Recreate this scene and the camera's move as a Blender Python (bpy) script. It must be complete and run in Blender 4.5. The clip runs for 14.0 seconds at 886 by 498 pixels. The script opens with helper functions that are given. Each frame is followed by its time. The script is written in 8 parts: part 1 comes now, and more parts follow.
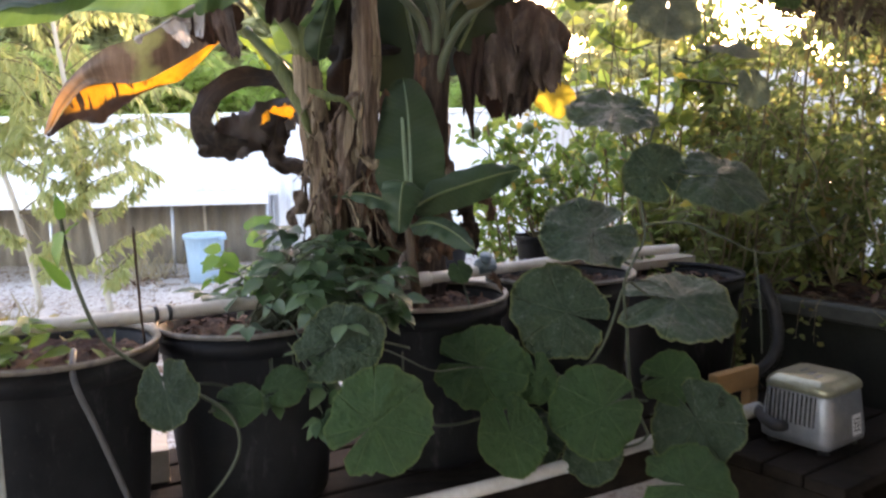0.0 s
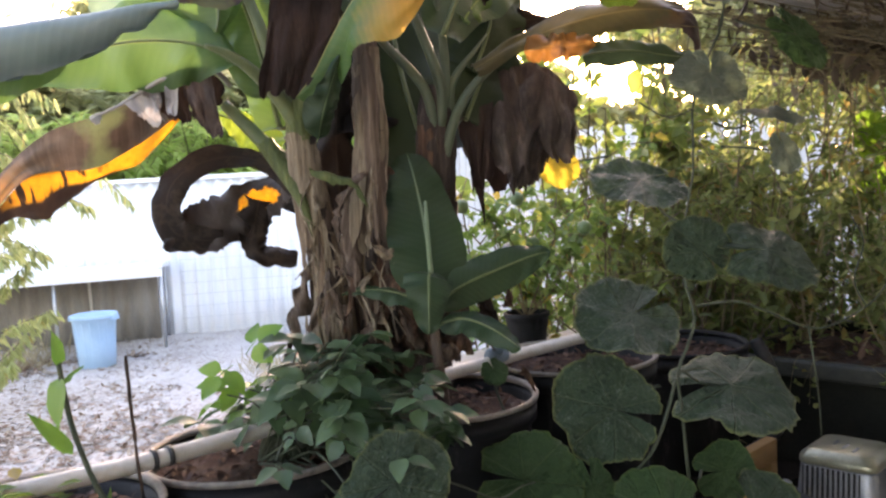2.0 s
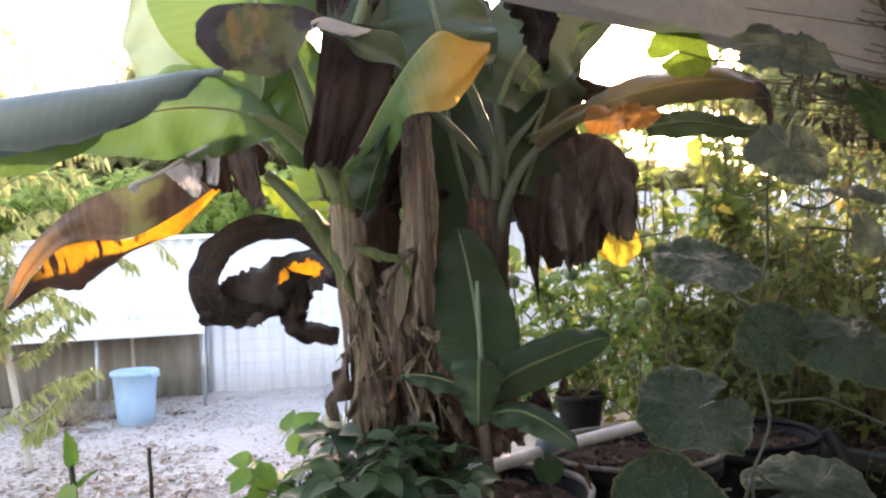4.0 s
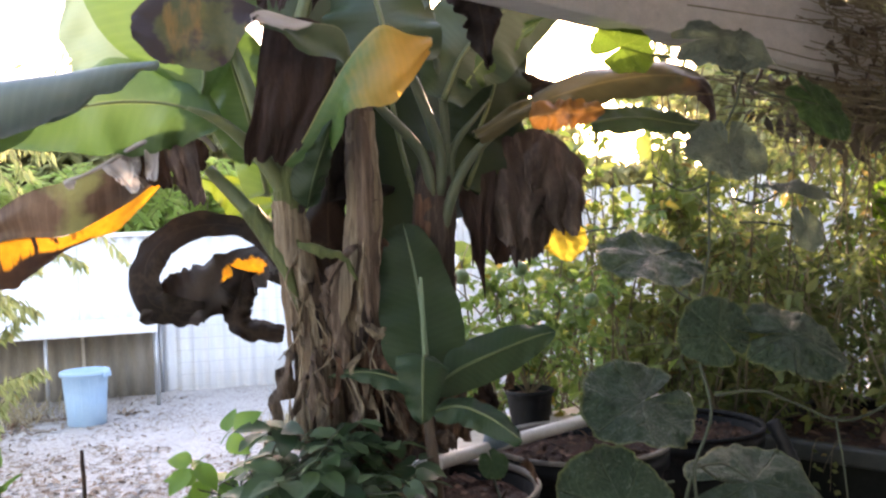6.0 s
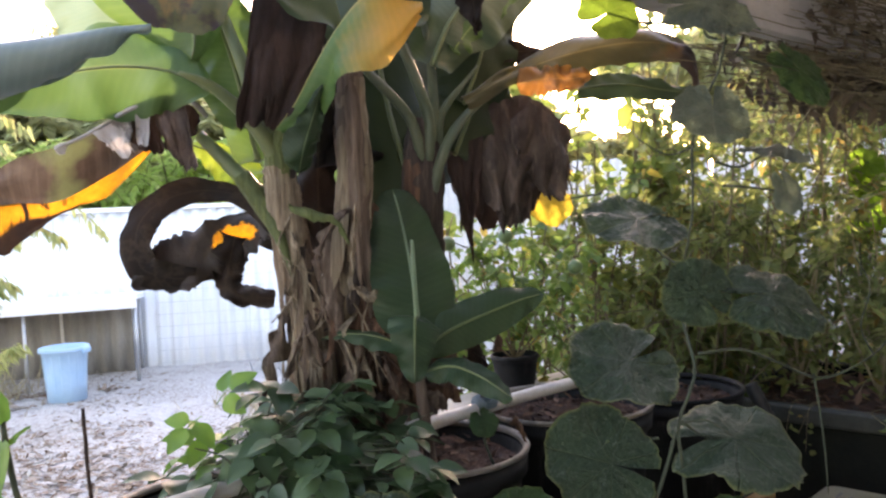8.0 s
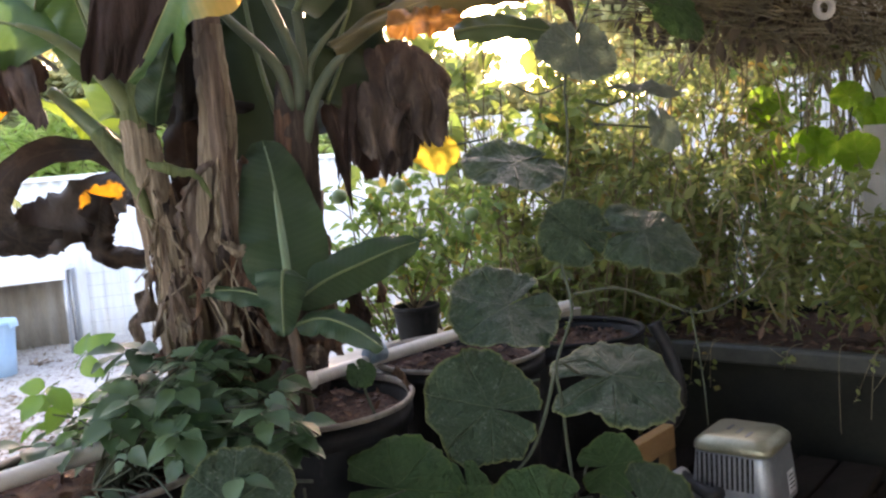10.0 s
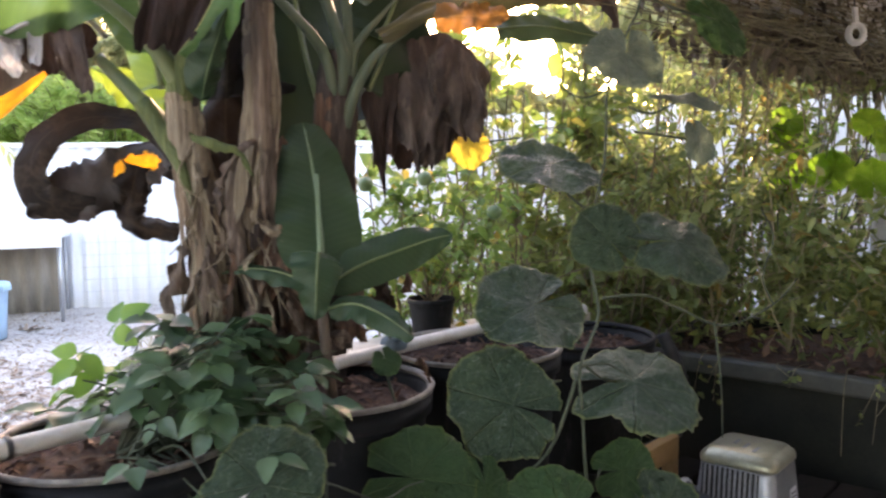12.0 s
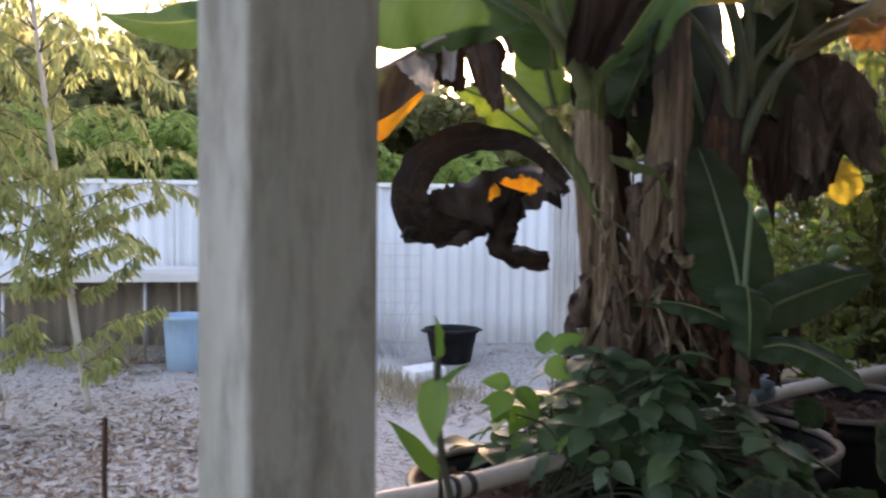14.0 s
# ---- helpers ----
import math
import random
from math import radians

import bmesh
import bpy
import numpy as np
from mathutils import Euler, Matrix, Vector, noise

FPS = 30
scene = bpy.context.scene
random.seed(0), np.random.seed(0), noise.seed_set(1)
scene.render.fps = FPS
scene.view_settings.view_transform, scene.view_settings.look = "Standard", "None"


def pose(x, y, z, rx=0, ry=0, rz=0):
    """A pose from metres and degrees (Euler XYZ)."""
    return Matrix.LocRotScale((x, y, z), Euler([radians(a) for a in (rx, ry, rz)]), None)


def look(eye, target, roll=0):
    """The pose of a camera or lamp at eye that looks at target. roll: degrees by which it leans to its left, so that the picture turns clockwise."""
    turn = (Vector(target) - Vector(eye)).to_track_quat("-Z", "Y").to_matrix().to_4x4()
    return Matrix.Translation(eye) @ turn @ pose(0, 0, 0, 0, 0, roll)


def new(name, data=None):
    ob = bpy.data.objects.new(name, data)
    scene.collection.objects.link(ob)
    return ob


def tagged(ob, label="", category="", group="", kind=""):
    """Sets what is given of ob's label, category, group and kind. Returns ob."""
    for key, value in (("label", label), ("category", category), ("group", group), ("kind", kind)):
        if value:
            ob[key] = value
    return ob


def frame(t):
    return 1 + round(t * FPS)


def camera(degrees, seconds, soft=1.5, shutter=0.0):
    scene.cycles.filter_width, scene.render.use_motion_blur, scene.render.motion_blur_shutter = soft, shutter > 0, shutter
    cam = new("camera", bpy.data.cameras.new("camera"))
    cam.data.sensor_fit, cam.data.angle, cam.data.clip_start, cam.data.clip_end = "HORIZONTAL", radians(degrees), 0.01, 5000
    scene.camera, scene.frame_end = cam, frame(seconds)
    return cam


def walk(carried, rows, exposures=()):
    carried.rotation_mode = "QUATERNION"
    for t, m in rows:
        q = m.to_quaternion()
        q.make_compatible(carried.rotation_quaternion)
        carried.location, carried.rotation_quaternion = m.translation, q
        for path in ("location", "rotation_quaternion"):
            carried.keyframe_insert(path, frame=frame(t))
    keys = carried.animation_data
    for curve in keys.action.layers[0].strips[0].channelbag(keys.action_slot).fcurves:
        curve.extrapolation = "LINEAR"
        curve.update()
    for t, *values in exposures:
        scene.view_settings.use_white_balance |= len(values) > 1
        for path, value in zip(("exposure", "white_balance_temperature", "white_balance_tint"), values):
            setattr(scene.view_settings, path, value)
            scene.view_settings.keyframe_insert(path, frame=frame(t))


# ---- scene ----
cam = camera(54.9, 14.0, soft=2.35, shutter=0.4)
METRES, EYE, TILT, LEAN, TURN = 2.2, 1.45, 0.0, 0.0, 0.0
ROWS = [
    (0.0, 0.0, 0.0, 0.0, -0.14, -7.52, 1.09),
    (0.5, -0.0645, 0.0812, 0.0176, -1.89, -5.92, 0.9),
    (1.0, -0.134, 0.1212, 0.0232, -5.53, -5.61, 1.14),
    (1.5, -0.188, 0.1421, 0.0324, -9.73, -5.24, 1.87),
    (2.0, -0.1817, 0.1628, 0.0461, -9.08, -4.54, 3.38),
    (2.5, -0.1627, 0.2043, 0.0494, -7.24, -2.59, 2.73),
    (3.0, -0.1798, 0.2294, 0.055, -5.59, -1.68, 2.44),
    (5.5, -0.1755, 0.2344, 0.082, -8.14, 0.32, 2.24),
    (6.0, -0.1616, 0.2355, 0.0688, -8.8, -0.96, 2.5),
    (6.5, -0.1519, 0.2367, 0.0608, -8.7, -2.58, 2.97),
    (7.0, -0.151, 0.2412, 0.0596, -8.48, -3.32, 1.75),
    (7.5, -0.1603, 0.239, 0.0578, -8.1, -3.17, 1.8),
    (8.0, -0.1796, 0.2226, 0.0544, -10.37, -2.54, 2.75),
    (8.5, -0.1755, 0.2155, 0.0501, -12.39, -3.46, 4.74),
    (9.0, -0.1134, 0.209, 0.0442, -13.07, -4.55, 6.73),
    (11.5, -0.0791, 0.2379, 0.033, -14.26, -5.85, 1.12),
    (12.0, -0.1376, 0.2266, 0.0362, -13.98, -5.82, 0.67),
    (12.5, -0.1993, 0.2192, 0.0305, -10.5, -4.5, 0.82),
    (13.0, -0.2571, 0.2343, 0.0221, -4.43, -3.08, -0.11),
    (13.5, -0.3322, 0.2942, 0.0092, -4.94, -2.93, 1.73),
    (14.0, -0.4224, 0.3506, 0.0112, -5.9, -2.54, -0.65),
]
walk(cam, [(t, pose(0, 0, EYE, TILT, LEAN, TURN) @ pose(METRES * x, METRES * y, METRES * z, 90 + pitch, roll, yaw)) for t, x, y, z, yaw, pitch, roll in ROWS],
     [(0.0, 3.80, 7200, 33), (1.0, 3.81, 7150, 33), (2.0, 3.79, 7150, 33), (3.0, 3.73, 7150, 33), (7.0, 3.77, 7050, 33), (9.0, 3.79, 7000, 33), (11.3, 4.13, 7100, 33), (12.0, 4.03, 7050, 33), (12.5, 3.89, 7000, 33), (13.0, 3.10, 6900, 33), (13.5, 2.65, 6750, 33), (14.0, 2.63, 6850, 33)])

# ---- sky and sun: a low sun behind thin trees ----
SUN_AZ, SUN_EL = radians(19.5), radians(8.0)
world = bpy.data.worlds.new("world")
scene.world = world
world.use_nodes = True
wt = world.node_tree
sky = wt.nodes.new("ShaderNodeTexSky")
sky.sky_type, sky.sun_disc = "NISHITA", False
sky.sun_elevation, sky.sun_rotation = SUN_EL, SUN_AZ
sky.air_density, sky.dust_density, sky.ozone_density = 1.0, 2.5, 1.0
wt.links.new(sky.outputs[0], wt.nodes["Background"].inputs[0])
wt.nodes["Background"].inputs[1].default_value = 0.15
sun_data = bpy.data.lights.new("sun", "SUN")
sun_data.energy, sun_data.angle, sun_data.color = 1.6, radians(0.6), (1.0, 0.84, 0.62)
sun = new("sun", sun_data)
sun_dir = Vector((math.sin(SUN_AZ) * math.cos(SUN_EL), math.cos(SUN_AZ) * math.cos(SUN_EL), math.sin(SUN_EL)))
sun.matrix_world = look(sun_dir * 30, (0, 0, 0))


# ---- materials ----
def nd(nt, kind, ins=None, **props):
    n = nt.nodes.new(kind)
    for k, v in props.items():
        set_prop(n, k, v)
    for k, v in (ins or {}).items():
        if isinstance(v, bpy.types.NodeSocket):
            nt.links.new(v, n.inputs[k])
        else:
            n.inputs[k].default_value = v
    return n


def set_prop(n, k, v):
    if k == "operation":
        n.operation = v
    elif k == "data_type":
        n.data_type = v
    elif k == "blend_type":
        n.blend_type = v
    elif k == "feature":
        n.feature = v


def rgba(c):
    return (c[0], c[1], c[2], 1.0)


def mixc(nt, fac, a, b, blend="MIX"):
    n = nd(nt, "ShaderNodeMix", {0: fac}, data_type="RGBA", blend_type=blend)
    for idx, v in ((6, a), (7, b)):
        if isinstance(v, bpy.types.NodeSocket):
            nt.links.new(v, n.inputs[idx])
        else:
            n.inputs[idx].default_value = rgba(v)
    return n.outputs[2]


def mth(nt, op, a, b=0.0):
    return nd(nt, "ShaderNodeMath", {0: a, 1: b}, operation=op).outputs[0]


def ramp(nt, fac, lo, hi):
    n = nd(nt, "ShaderNodeMapRange", {0: fac, 1: lo, 2: hi, 3: 0.0, 4: 1.0})
    return n.outputs[0]


def tex(nt, scale, detail=4.0, rough=0.55, stretch=None, kind="ShaderNodeTexNoise"):
    tc = nd(nt, "ShaderNodeTexCoord")
    vec = tc.outputs["Object"]
    if stretch:
        vec = nd(nt, "ShaderNodeMapping", {"Vector": vec, "Scale": stretch}).outputs[0]
    if kind == "ShaderNodeTexVoronoi":
        return nd(nt, kind, {"Vector": vec, "Scale": scale}).outputs["Distance"]
    return nd(nt, kind, {"Vector": vec, "Scale": scale, "Detail": detail, "Roughness": rough}).outputs[0]


def start(name):
    m = bpy.data.materials.new(name)
    m.use_nodes = True
    nt = m.node_tree
    nt.nodes.clear()
    return m, nt, nd(nt, "ShaderNodeOutputMaterial")


def finish(nt, out, col, rough=0.6, metal=0.0, bump=None, strength=0.3, dist=0.01, trans=0.0, tcol=None, spec=0.5):
    ins = {"Base Color": col if isinstance(col, bpy.types.NodeSocket) else rgba(col), "Roughness": rough, "Metallic": metal, "Specular IOR Level": spec}
    p = nd(nt, "ShaderNodeBsdfPrincipled", ins)
    if bump is not None:
        b = nd(nt, "ShaderNodeBump", {"Height": bump, "Strength": strength, "Distance": dist})
        nt.links.new(b.outputs[0], p.inputs["Normal"])
    sh = p.outputs[0]
    if trans > 0:
        tl = nd(nt, "ShaderNodeBsdfTranslucent", {"Color": tcol if tcol is not None else col})
        mx = nd(nt, "ShaderNodeMixShader", {0: trans, 1: sh, 2: tl.outputs[0]})
        sh = mx.outputs[0]
    nt.links.new(sh, out.inputs[0])


def plain(name, a, b, scale=8.0, rough=0.6, metal=0.0, fine=60.0, strength=0.25, dist=0.004, stretch=None, spec=0.5):
    """Two tones at two scales, with fine relief."""
    m, nt, out = start(name)
    n1, n2 = tex(nt, scale, 5, 0.6, stretch), tex(nt, fine, 3, 0.6, stretch)
    f = mth(nt, "ADD", mth(nt, "MULTIPLY", n1, 0.7), mth(nt, "MULTIPLY", n2, 0.3))
    col = mixc(nt, ramp(nt, f, 0.36, 0.64), a, b)
    r = mth(nt, "ADD", mth(nt, "MULTIPLY", n1, 0.25), rough - 0.12)
    finish(nt, out, col, r, metal, n2, strength, dist, spec=spec)
    return m


def banana_mat(name, green, green2, rib, dry=(0.55, 0.22, 0.015), brown=(0.06, 0.035, 0.022), bias=-1.0, edge=0.0, tip=0.0, split=0.16, trans=0.3, rough=0.42, nscale=7.0, ripple=0.06, fade=0.05, spec=0.5):
    """A banana blade. v runs along the midrib, u across it; dry patches creep in from edge and tip."""
    m, nt, out = start(name)
    uv = nd(nt, "ShaderNodeUVMap")
    sep = nd(nt, "ShaderNodeSeparateXYZ", {0: uv.outputs[0]})
    u, v = sep.outputs[0], sep.outputs[1]
    a = mth(nt, "MULTIPLY", mth(nt, "ABSOLUTE", mth(nt, "SUBTRACT", u, 0.5)), 2.0)
    n1, n2 = tex(nt, 4.0, 4), tex(nt, nscale, 6, 0.6)
    base = mixc(nt, ramp(nt, n1, 0.35, 0.65), green, green2)
    ph = mth(nt, "ADD", mth(nt, "MULTIPLY", v, 150.0), mth(nt, "MULTIPLY", a, -14.0))
    wv = mth(nt, "SINE", ph)
    base = mixc(nt, mth(nt, "MULTIPLY", ramp(nt, wv, 0.0, 1.0), ripple), base, rib)
    base = mixc(nt, ramp(nt, a, 0.06, 0.03), base, rib)
    d = mth(nt, "ADD", mth(nt, "ADD", mth(nt, "MULTIPLY", a, edge), mth(nt, "MULTIPLY", v, tip)), mth(nt, "ADD", n2, bias))
    d = mth(nt, "ADD", d, mth(nt, "MULTIPLY", wv, 0.01))
    c1 = mixc(nt, ramp(nt, d, 0.0, fade), base, dry)
    n3 = tex(nt, 30.0, 4)
    brn = mixc(nt, ramp(nt, n3, 0.35, 0.7), brown, (brown[0] * 2.2, brown[1] * 2.1, brown[2] * 2.0))
    col = mixc(nt, ramp(nt, d, split, split + 0.07), c1, brn)
    tc = mixc(nt, 0.5, col, (1, 1, 1), "SOFT_LIGHT")
    tr = mth(nt, "MULTIPLY", mth(nt, "SUBTRACT", 1.0, mth(nt, "MULTIPLY", ramp(nt, d, split, split + 0.07), 0.75)), trans)
    hgt = mth(nt, "ADD", mth(nt, "MULTIPLY", wv, 0.10), n3)
    p = nd(nt, "ShaderNodeBsdfPrincipled", {"Base Color": col, "Roughness": rough, "Specular IOR Level": spec})
    b = nd(nt, "ShaderNodeBump", {"Height": hgt, "Strength": 0.35, "Distance": 0.004})
    nt.links.new(b.outputs[0], p.inputs["Normal"])
    tl = nd(nt, "ShaderNodeBsdfTranslucent", {"Color": tc})
    mx = nd(nt, "ShaderNodeMixShader", {0: tr, 1: p.outputs[0], 2: tl.outputs[0]})
    nt.links.new(mx.outputs[0], out.inputs[0])
    return m


def foliage_mat(name, cols, trans=0.35, rough=0.5, warm=(0.30, 0.20, 0.03), warm_at=0.93):
    """Small leaves, each island with a tone of its own; a few have yellowed."""
    m, nt, out = start(name)
    g = nd(nt, "ShaderNodeNewGeometry")
    r = g.outputs["Random Per Island"]
    col = mixc(nt, ramp(nt, r, 0.0, 0.5), cols[0], cols[1])
    col = mixc(nt, ramp(nt, r, 0.5, 0.85), col, cols[2])
    col = mixc(nt, mth(nt, "GREATER_THAN", r, warm_at), col, warm)
    n = tex(nt, 3.0, 3)
    col = mixc(nt, mth(nt, "MULTIPLY", ramp(nt, n, 0.3, 0.7), 0.35), col, cols[1])
    who = nd(nt, "ShaderNodeObjectInfo").outputs["Random"]
    col = mixc(nt, mth(nt, "MULTIPLY", ramp(nt, who, 0.5, 1.0), 0.6), col, cols[2])
    finish(nt, out, col, rough, 0.0, None, trans=trans, tcol=mixc(nt, 0.6, col, (1, 1, 1), "SOFT_LIGHT"))
    return m


def broad_mat(name, green, green2, vein, edge, speck, trans=0.09, mildew=0.5, net=0.4):
    """A hairy round leaf: v is the angle, u the way out from the stalk; pale veins, mildew specks, a yellow rim."""
    m, nt, out = start(name)
    uv = nd(nt, "ShaderNodeUVMap")
    sep = nd(nt, "ShaderNodeSeparateXYZ", {0: uv.outputs[0]})
    u, v = sep.outputs[0], sep.outputs[1]
    info = nd(nt, "ShaderNodeObjectInfo")
    n1, n2 = tex(nt, 7.0, 5, 0.65), tex(nt, 34.0, 6, 0.75)
    base = mixc(nt, ramp(nt, n1, 0.3, 0.7), green, green2)
    base = mixc(nt, mth(nt, "MULTIPLY", info.outputs["Random"], 0.4), base, green2)
    k = mth(nt, "ABSOLUTE", mth(nt, "SUBTRACT", mth(nt, "FRACT", mth(nt, "MULTIPLY", v, 7.0)), 0.5))
    w = mth(nt, "MULTIPLY", k, mth(nt, "ADD", u, 0.12))
    vm = ramp(nt, w, 0.026, 0.006)
    side = mth(nt, "SINE", mth(nt, "ADD", mth(nt, "MULTIPLY", u, 46.0), mth(nt, "MULTIPLY", k, -26.0)))
    vs = mth(nt, "MULTIPLY", ramp(nt, side, 0.72, 1.0), net)
    col = mixc(nt, mth(nt, "MAXIMUM", mth(nt, "MULTIPLY", vm, 0.7), vs), base, vein)
    sp = mth(nt, "MULTIPLY", ramp(nt, n2, 0.52, 0.66), mth(nt, "MULTIPLY", ramp(nt, n1, 0.44, 0.62), mildew))
    col = mixc(nt, sp, col, speck)
    col = mixc(nt, mth(nt, "MULTIPLY", ramp(nt, mth(nt, "ADD", u, mth(nt, "MULTIPLY", n2, 0.14)), 1.01, 1.08), 0.42), col, edge)
    hgt = mth(nt, "ADD", mth(nt, "ADD", mth(nt, "MULTIPLY", tex(nt, 16.0, 3), 1.4), mth(nt, "MULTIPLY", n2, 0.5)), mth(nt, "ADD", mth(nt, "MULTIPLY", vm, -0.8), mth(nt, "MULTIPLY", vs, -0.6)))
    finish(nt, out, col, 0.56, 0.0, hgt, 1.0, 0.014, trans=trans, tcol=mixc(nt, 0.6, col, (0.9, 1, 0.5), "SOFT_LIGHT"), spec=0.28)
    return m


def sand_mat():
    m, nt, out = start("pale_sand_with_litter")
    n1, n2, n3 = tex(nt, 0.9, 5, 0.6), tex(nt, 26.0, 6, 0.7), tex(nt, 120.0, 4, 0.7)
    col = mixc(nt, ramp(nt, n3, 0.35, 0.65), (0.43, 0.395, 0.355), (0.68, 0.642, 0.592))
    lit = mth(nt, "MULTIPLY", ramp(nt, n2, 0.48, 0.58), ramp(nt, n1, 0.36, 0.52))
    col = mixc(nt, mth(nt, "MULTIPLY", lit, 0.75), col, (0.20, 0.135, 0.09))
    col = mixc(nt, mth(nt, "MULTIPLY", ramp(nt, n2, 0.42, 0.32), 0.65), col, (0.20, 0.19, 0.185))
    finish(nt, out, col, 0.9, 0, mth(nt, "ADD", n2, mth(nt, "MULTIPLY", n3, 0.4)), 0.7, 0.018)
    return m


def chip_mat(name, cols):
    m, nt, out = start(name)
    r = nd(nt, "ShaderNodeNewGeometry").outputs["Random Per Island"]
    col = mixc(nt, ramp(nt, r, 0.0, 0.45), cols[0], cols[1])
    col = mixc(nt, ramp(nt, r, 0.45, 0.9), col, cols[2])
    finish(nt, out, col, 0.85)
    return m


def fence_mat():
    m, nt, out = start("white_painted_fibre_cement")
    n1, n2 = tex(nt, 1.3, 5, 0.6, (1, 1, 0.35)), tex(nt, 40.0, 4)
    col = mixc(nt, ramp(nt, n1, 0.35, 0.7), (0.80, 0.81, 0.82), (0.66, 0.68, 0.70))
    sep = nd(nt, "ShaderNodeSeparateXYZ", {0: nd(nt, "ShaderNodeTexCoord").outputs["Object"]})
    stain = mth(nt, "MULTIPLY", ramp(nt, mth(nt, "ADD", sep.outputs[2], mth(nt, "MULTIPLY", n1, -0.5)), 0.1, -0.2), 0.5)
    col = mixc(nt, stain, col, (0.42, 0.38, 0.33))
    finish(nt, out, col, 0.7, 0, n2, 0.2, 0.003)
    return m


def wood_mat(name, a, b, rough=0.75, spec=0.5):
    m, nt, out = start(name)
    n1, n2 = tex(nt, 3.0, 6, 0.65, (1, 9, 9)), tex(nt, 22.0, 5, 0.65, (1, 12, 12))
    n3 = tex(nt, 5.0, 4)
    col = mixc(nt, ramp(nt, mth(nt, "ADD", mth(nt, "MULTIPLY", n1, 0.6), mth(nt, "MULTIPLY", n2, 0.4)), 0.35, 0.65), a, b)
    col = mixc(nt, mth(nt, "MULTIPLY", ramp(nt, n3, 0.62, 0.72), 0.5), col, (a[0] * 0.4, a[1] * 0.4, a[2] * 0.4))
    finish(nt, out, col, rough, 0, n2, 0.5, 0.003, spec=spec)
    return m


SAND = sand_mat()
FENCE = fence_mat()
PALING = plain("weathered_white_paling", (0.56, 0.56, 0.55), (0.36, 0.345, 0.33), 3.0, 0.8, stretch=(4, 4, 0.5))
# Concrete, render and roofing are kept pale to reflect fill onto the plants.
CONCRETE = plain("grey_concrete", (0.48, 0.46, 0.43), (0.58, 0.56, 0.52), 2.5, 0.85)
RENDER = plain("cream_render", (0.72, 0.69, 0.63), (0.79, 0.76, 0.70), 2.0, 0.85)
ROOFING = plain("cream_roof_sheet", (0.70, 0.69, 0.65), (0.78, 0.77, 0.73), 2.0, 0.6)
def post_mat():
    m, nt, out = start("stained_white_post_paint")
    n1, n2, n3 = tex(nt, 2.2, 5, 0.6, (3, 3, 0.5)), tex(nt, 9.0, 5, 0.65, (2, 2, 0.45)), tex(nt, 80.0, 3, 0.6, (4, 4, 0.4))
    col = mixc(nt, ramp(nt, n1, 0.35, 0.65), (0.40, 0.425, 0.405), (0.275, 0.285, 0.255))
    col = mixc(nt, mth(nt, "MULTIPLY", ramp(nt, n2, 0.50, 0.66), 0.75), col, (0.15, 0.145, 0.12))
    col = mixc(nt, mth(nt, "MULTIPLY", ramp(nt, tex(nt, 11.0, 5, 0.65, (1, 1, 0.5)), 0.56, 0.74), 0.75), col, (0.10, 0.095, 0.08))
    col = mixc(nt, mth(nt, "MULTIPLY", ramp(nt, n3, 0.55, 0.72), 0.35), col, (0.16, 0.155, 0.135))
    finish(nt, out, col, 0.7, 0, mth(nt, "ADD", n3, n2), 0.35, 0.004)
    return m


POST_PAINT = post_mat()
TABLE_SHADE = plain("table_shade_brown_grey", (0.30, 0.27, 0.23), (0.20, 0.175, 0.145), 2.5, 0.85, fine=40, stretch=(3, 1, 0.4))
OLD_POST = plain("weathered_blue_grey_paint", (0.44, 0.46, 0.50), (0.34, 0.355, 0.38), 5.0, 0.7, fine=45, stretch=(3, 3, 0.6), dist=0.003)
BEAM_WOOD = wood_mat("weathered_pale_beam", (0.36, 0.345, 0.32), (0.50, 0.485, 0.45))
PINE = wood_mat("honey_pine", (0.34, 0.185, 0.07), (0.46, 0.27, 0.115))
GREY_WOOD = wood_mat("silvered_timber", (0.36, 0.31, 0.25), (0.50, 0.45, 0.37))
def tub_mat():
    """Black plastic, dusty in patches, with a few pale smears where water has run down."""
    m, nt, out = start("dusty_black_plastic")
    n1, n2, n3 = tex(nt, 5.0, 5, 0.65), tex(nt, 11.0, 5, 0.7, (1.6, 1.6, 0.45)), tex(nt, 85.0, 3)
    col = mixc(nt, ramp(nt, n1, 0.35, 0.65), (0.0045, 0.0048, 0.0058), (0.0125, 0.0125, 0.0135))
    col = mixc(nt, mth(nt, "MULTIPLY", ramp(nt, n2, 0.57, 0.72), 0.55), col, (0.06, 0.058, 0.058))
    col = mixc(nt, mth(nt, "MULTIPLY", ramp(nt, n3, 0.62, 0.75), 0.25), col, (0.05, 0.046, 0.04))
    finish(nt, out, col, 0.6, 0, mth(nt, "ADD", n3, n1), 0.25, 0.002, spec=0.2)
    return m


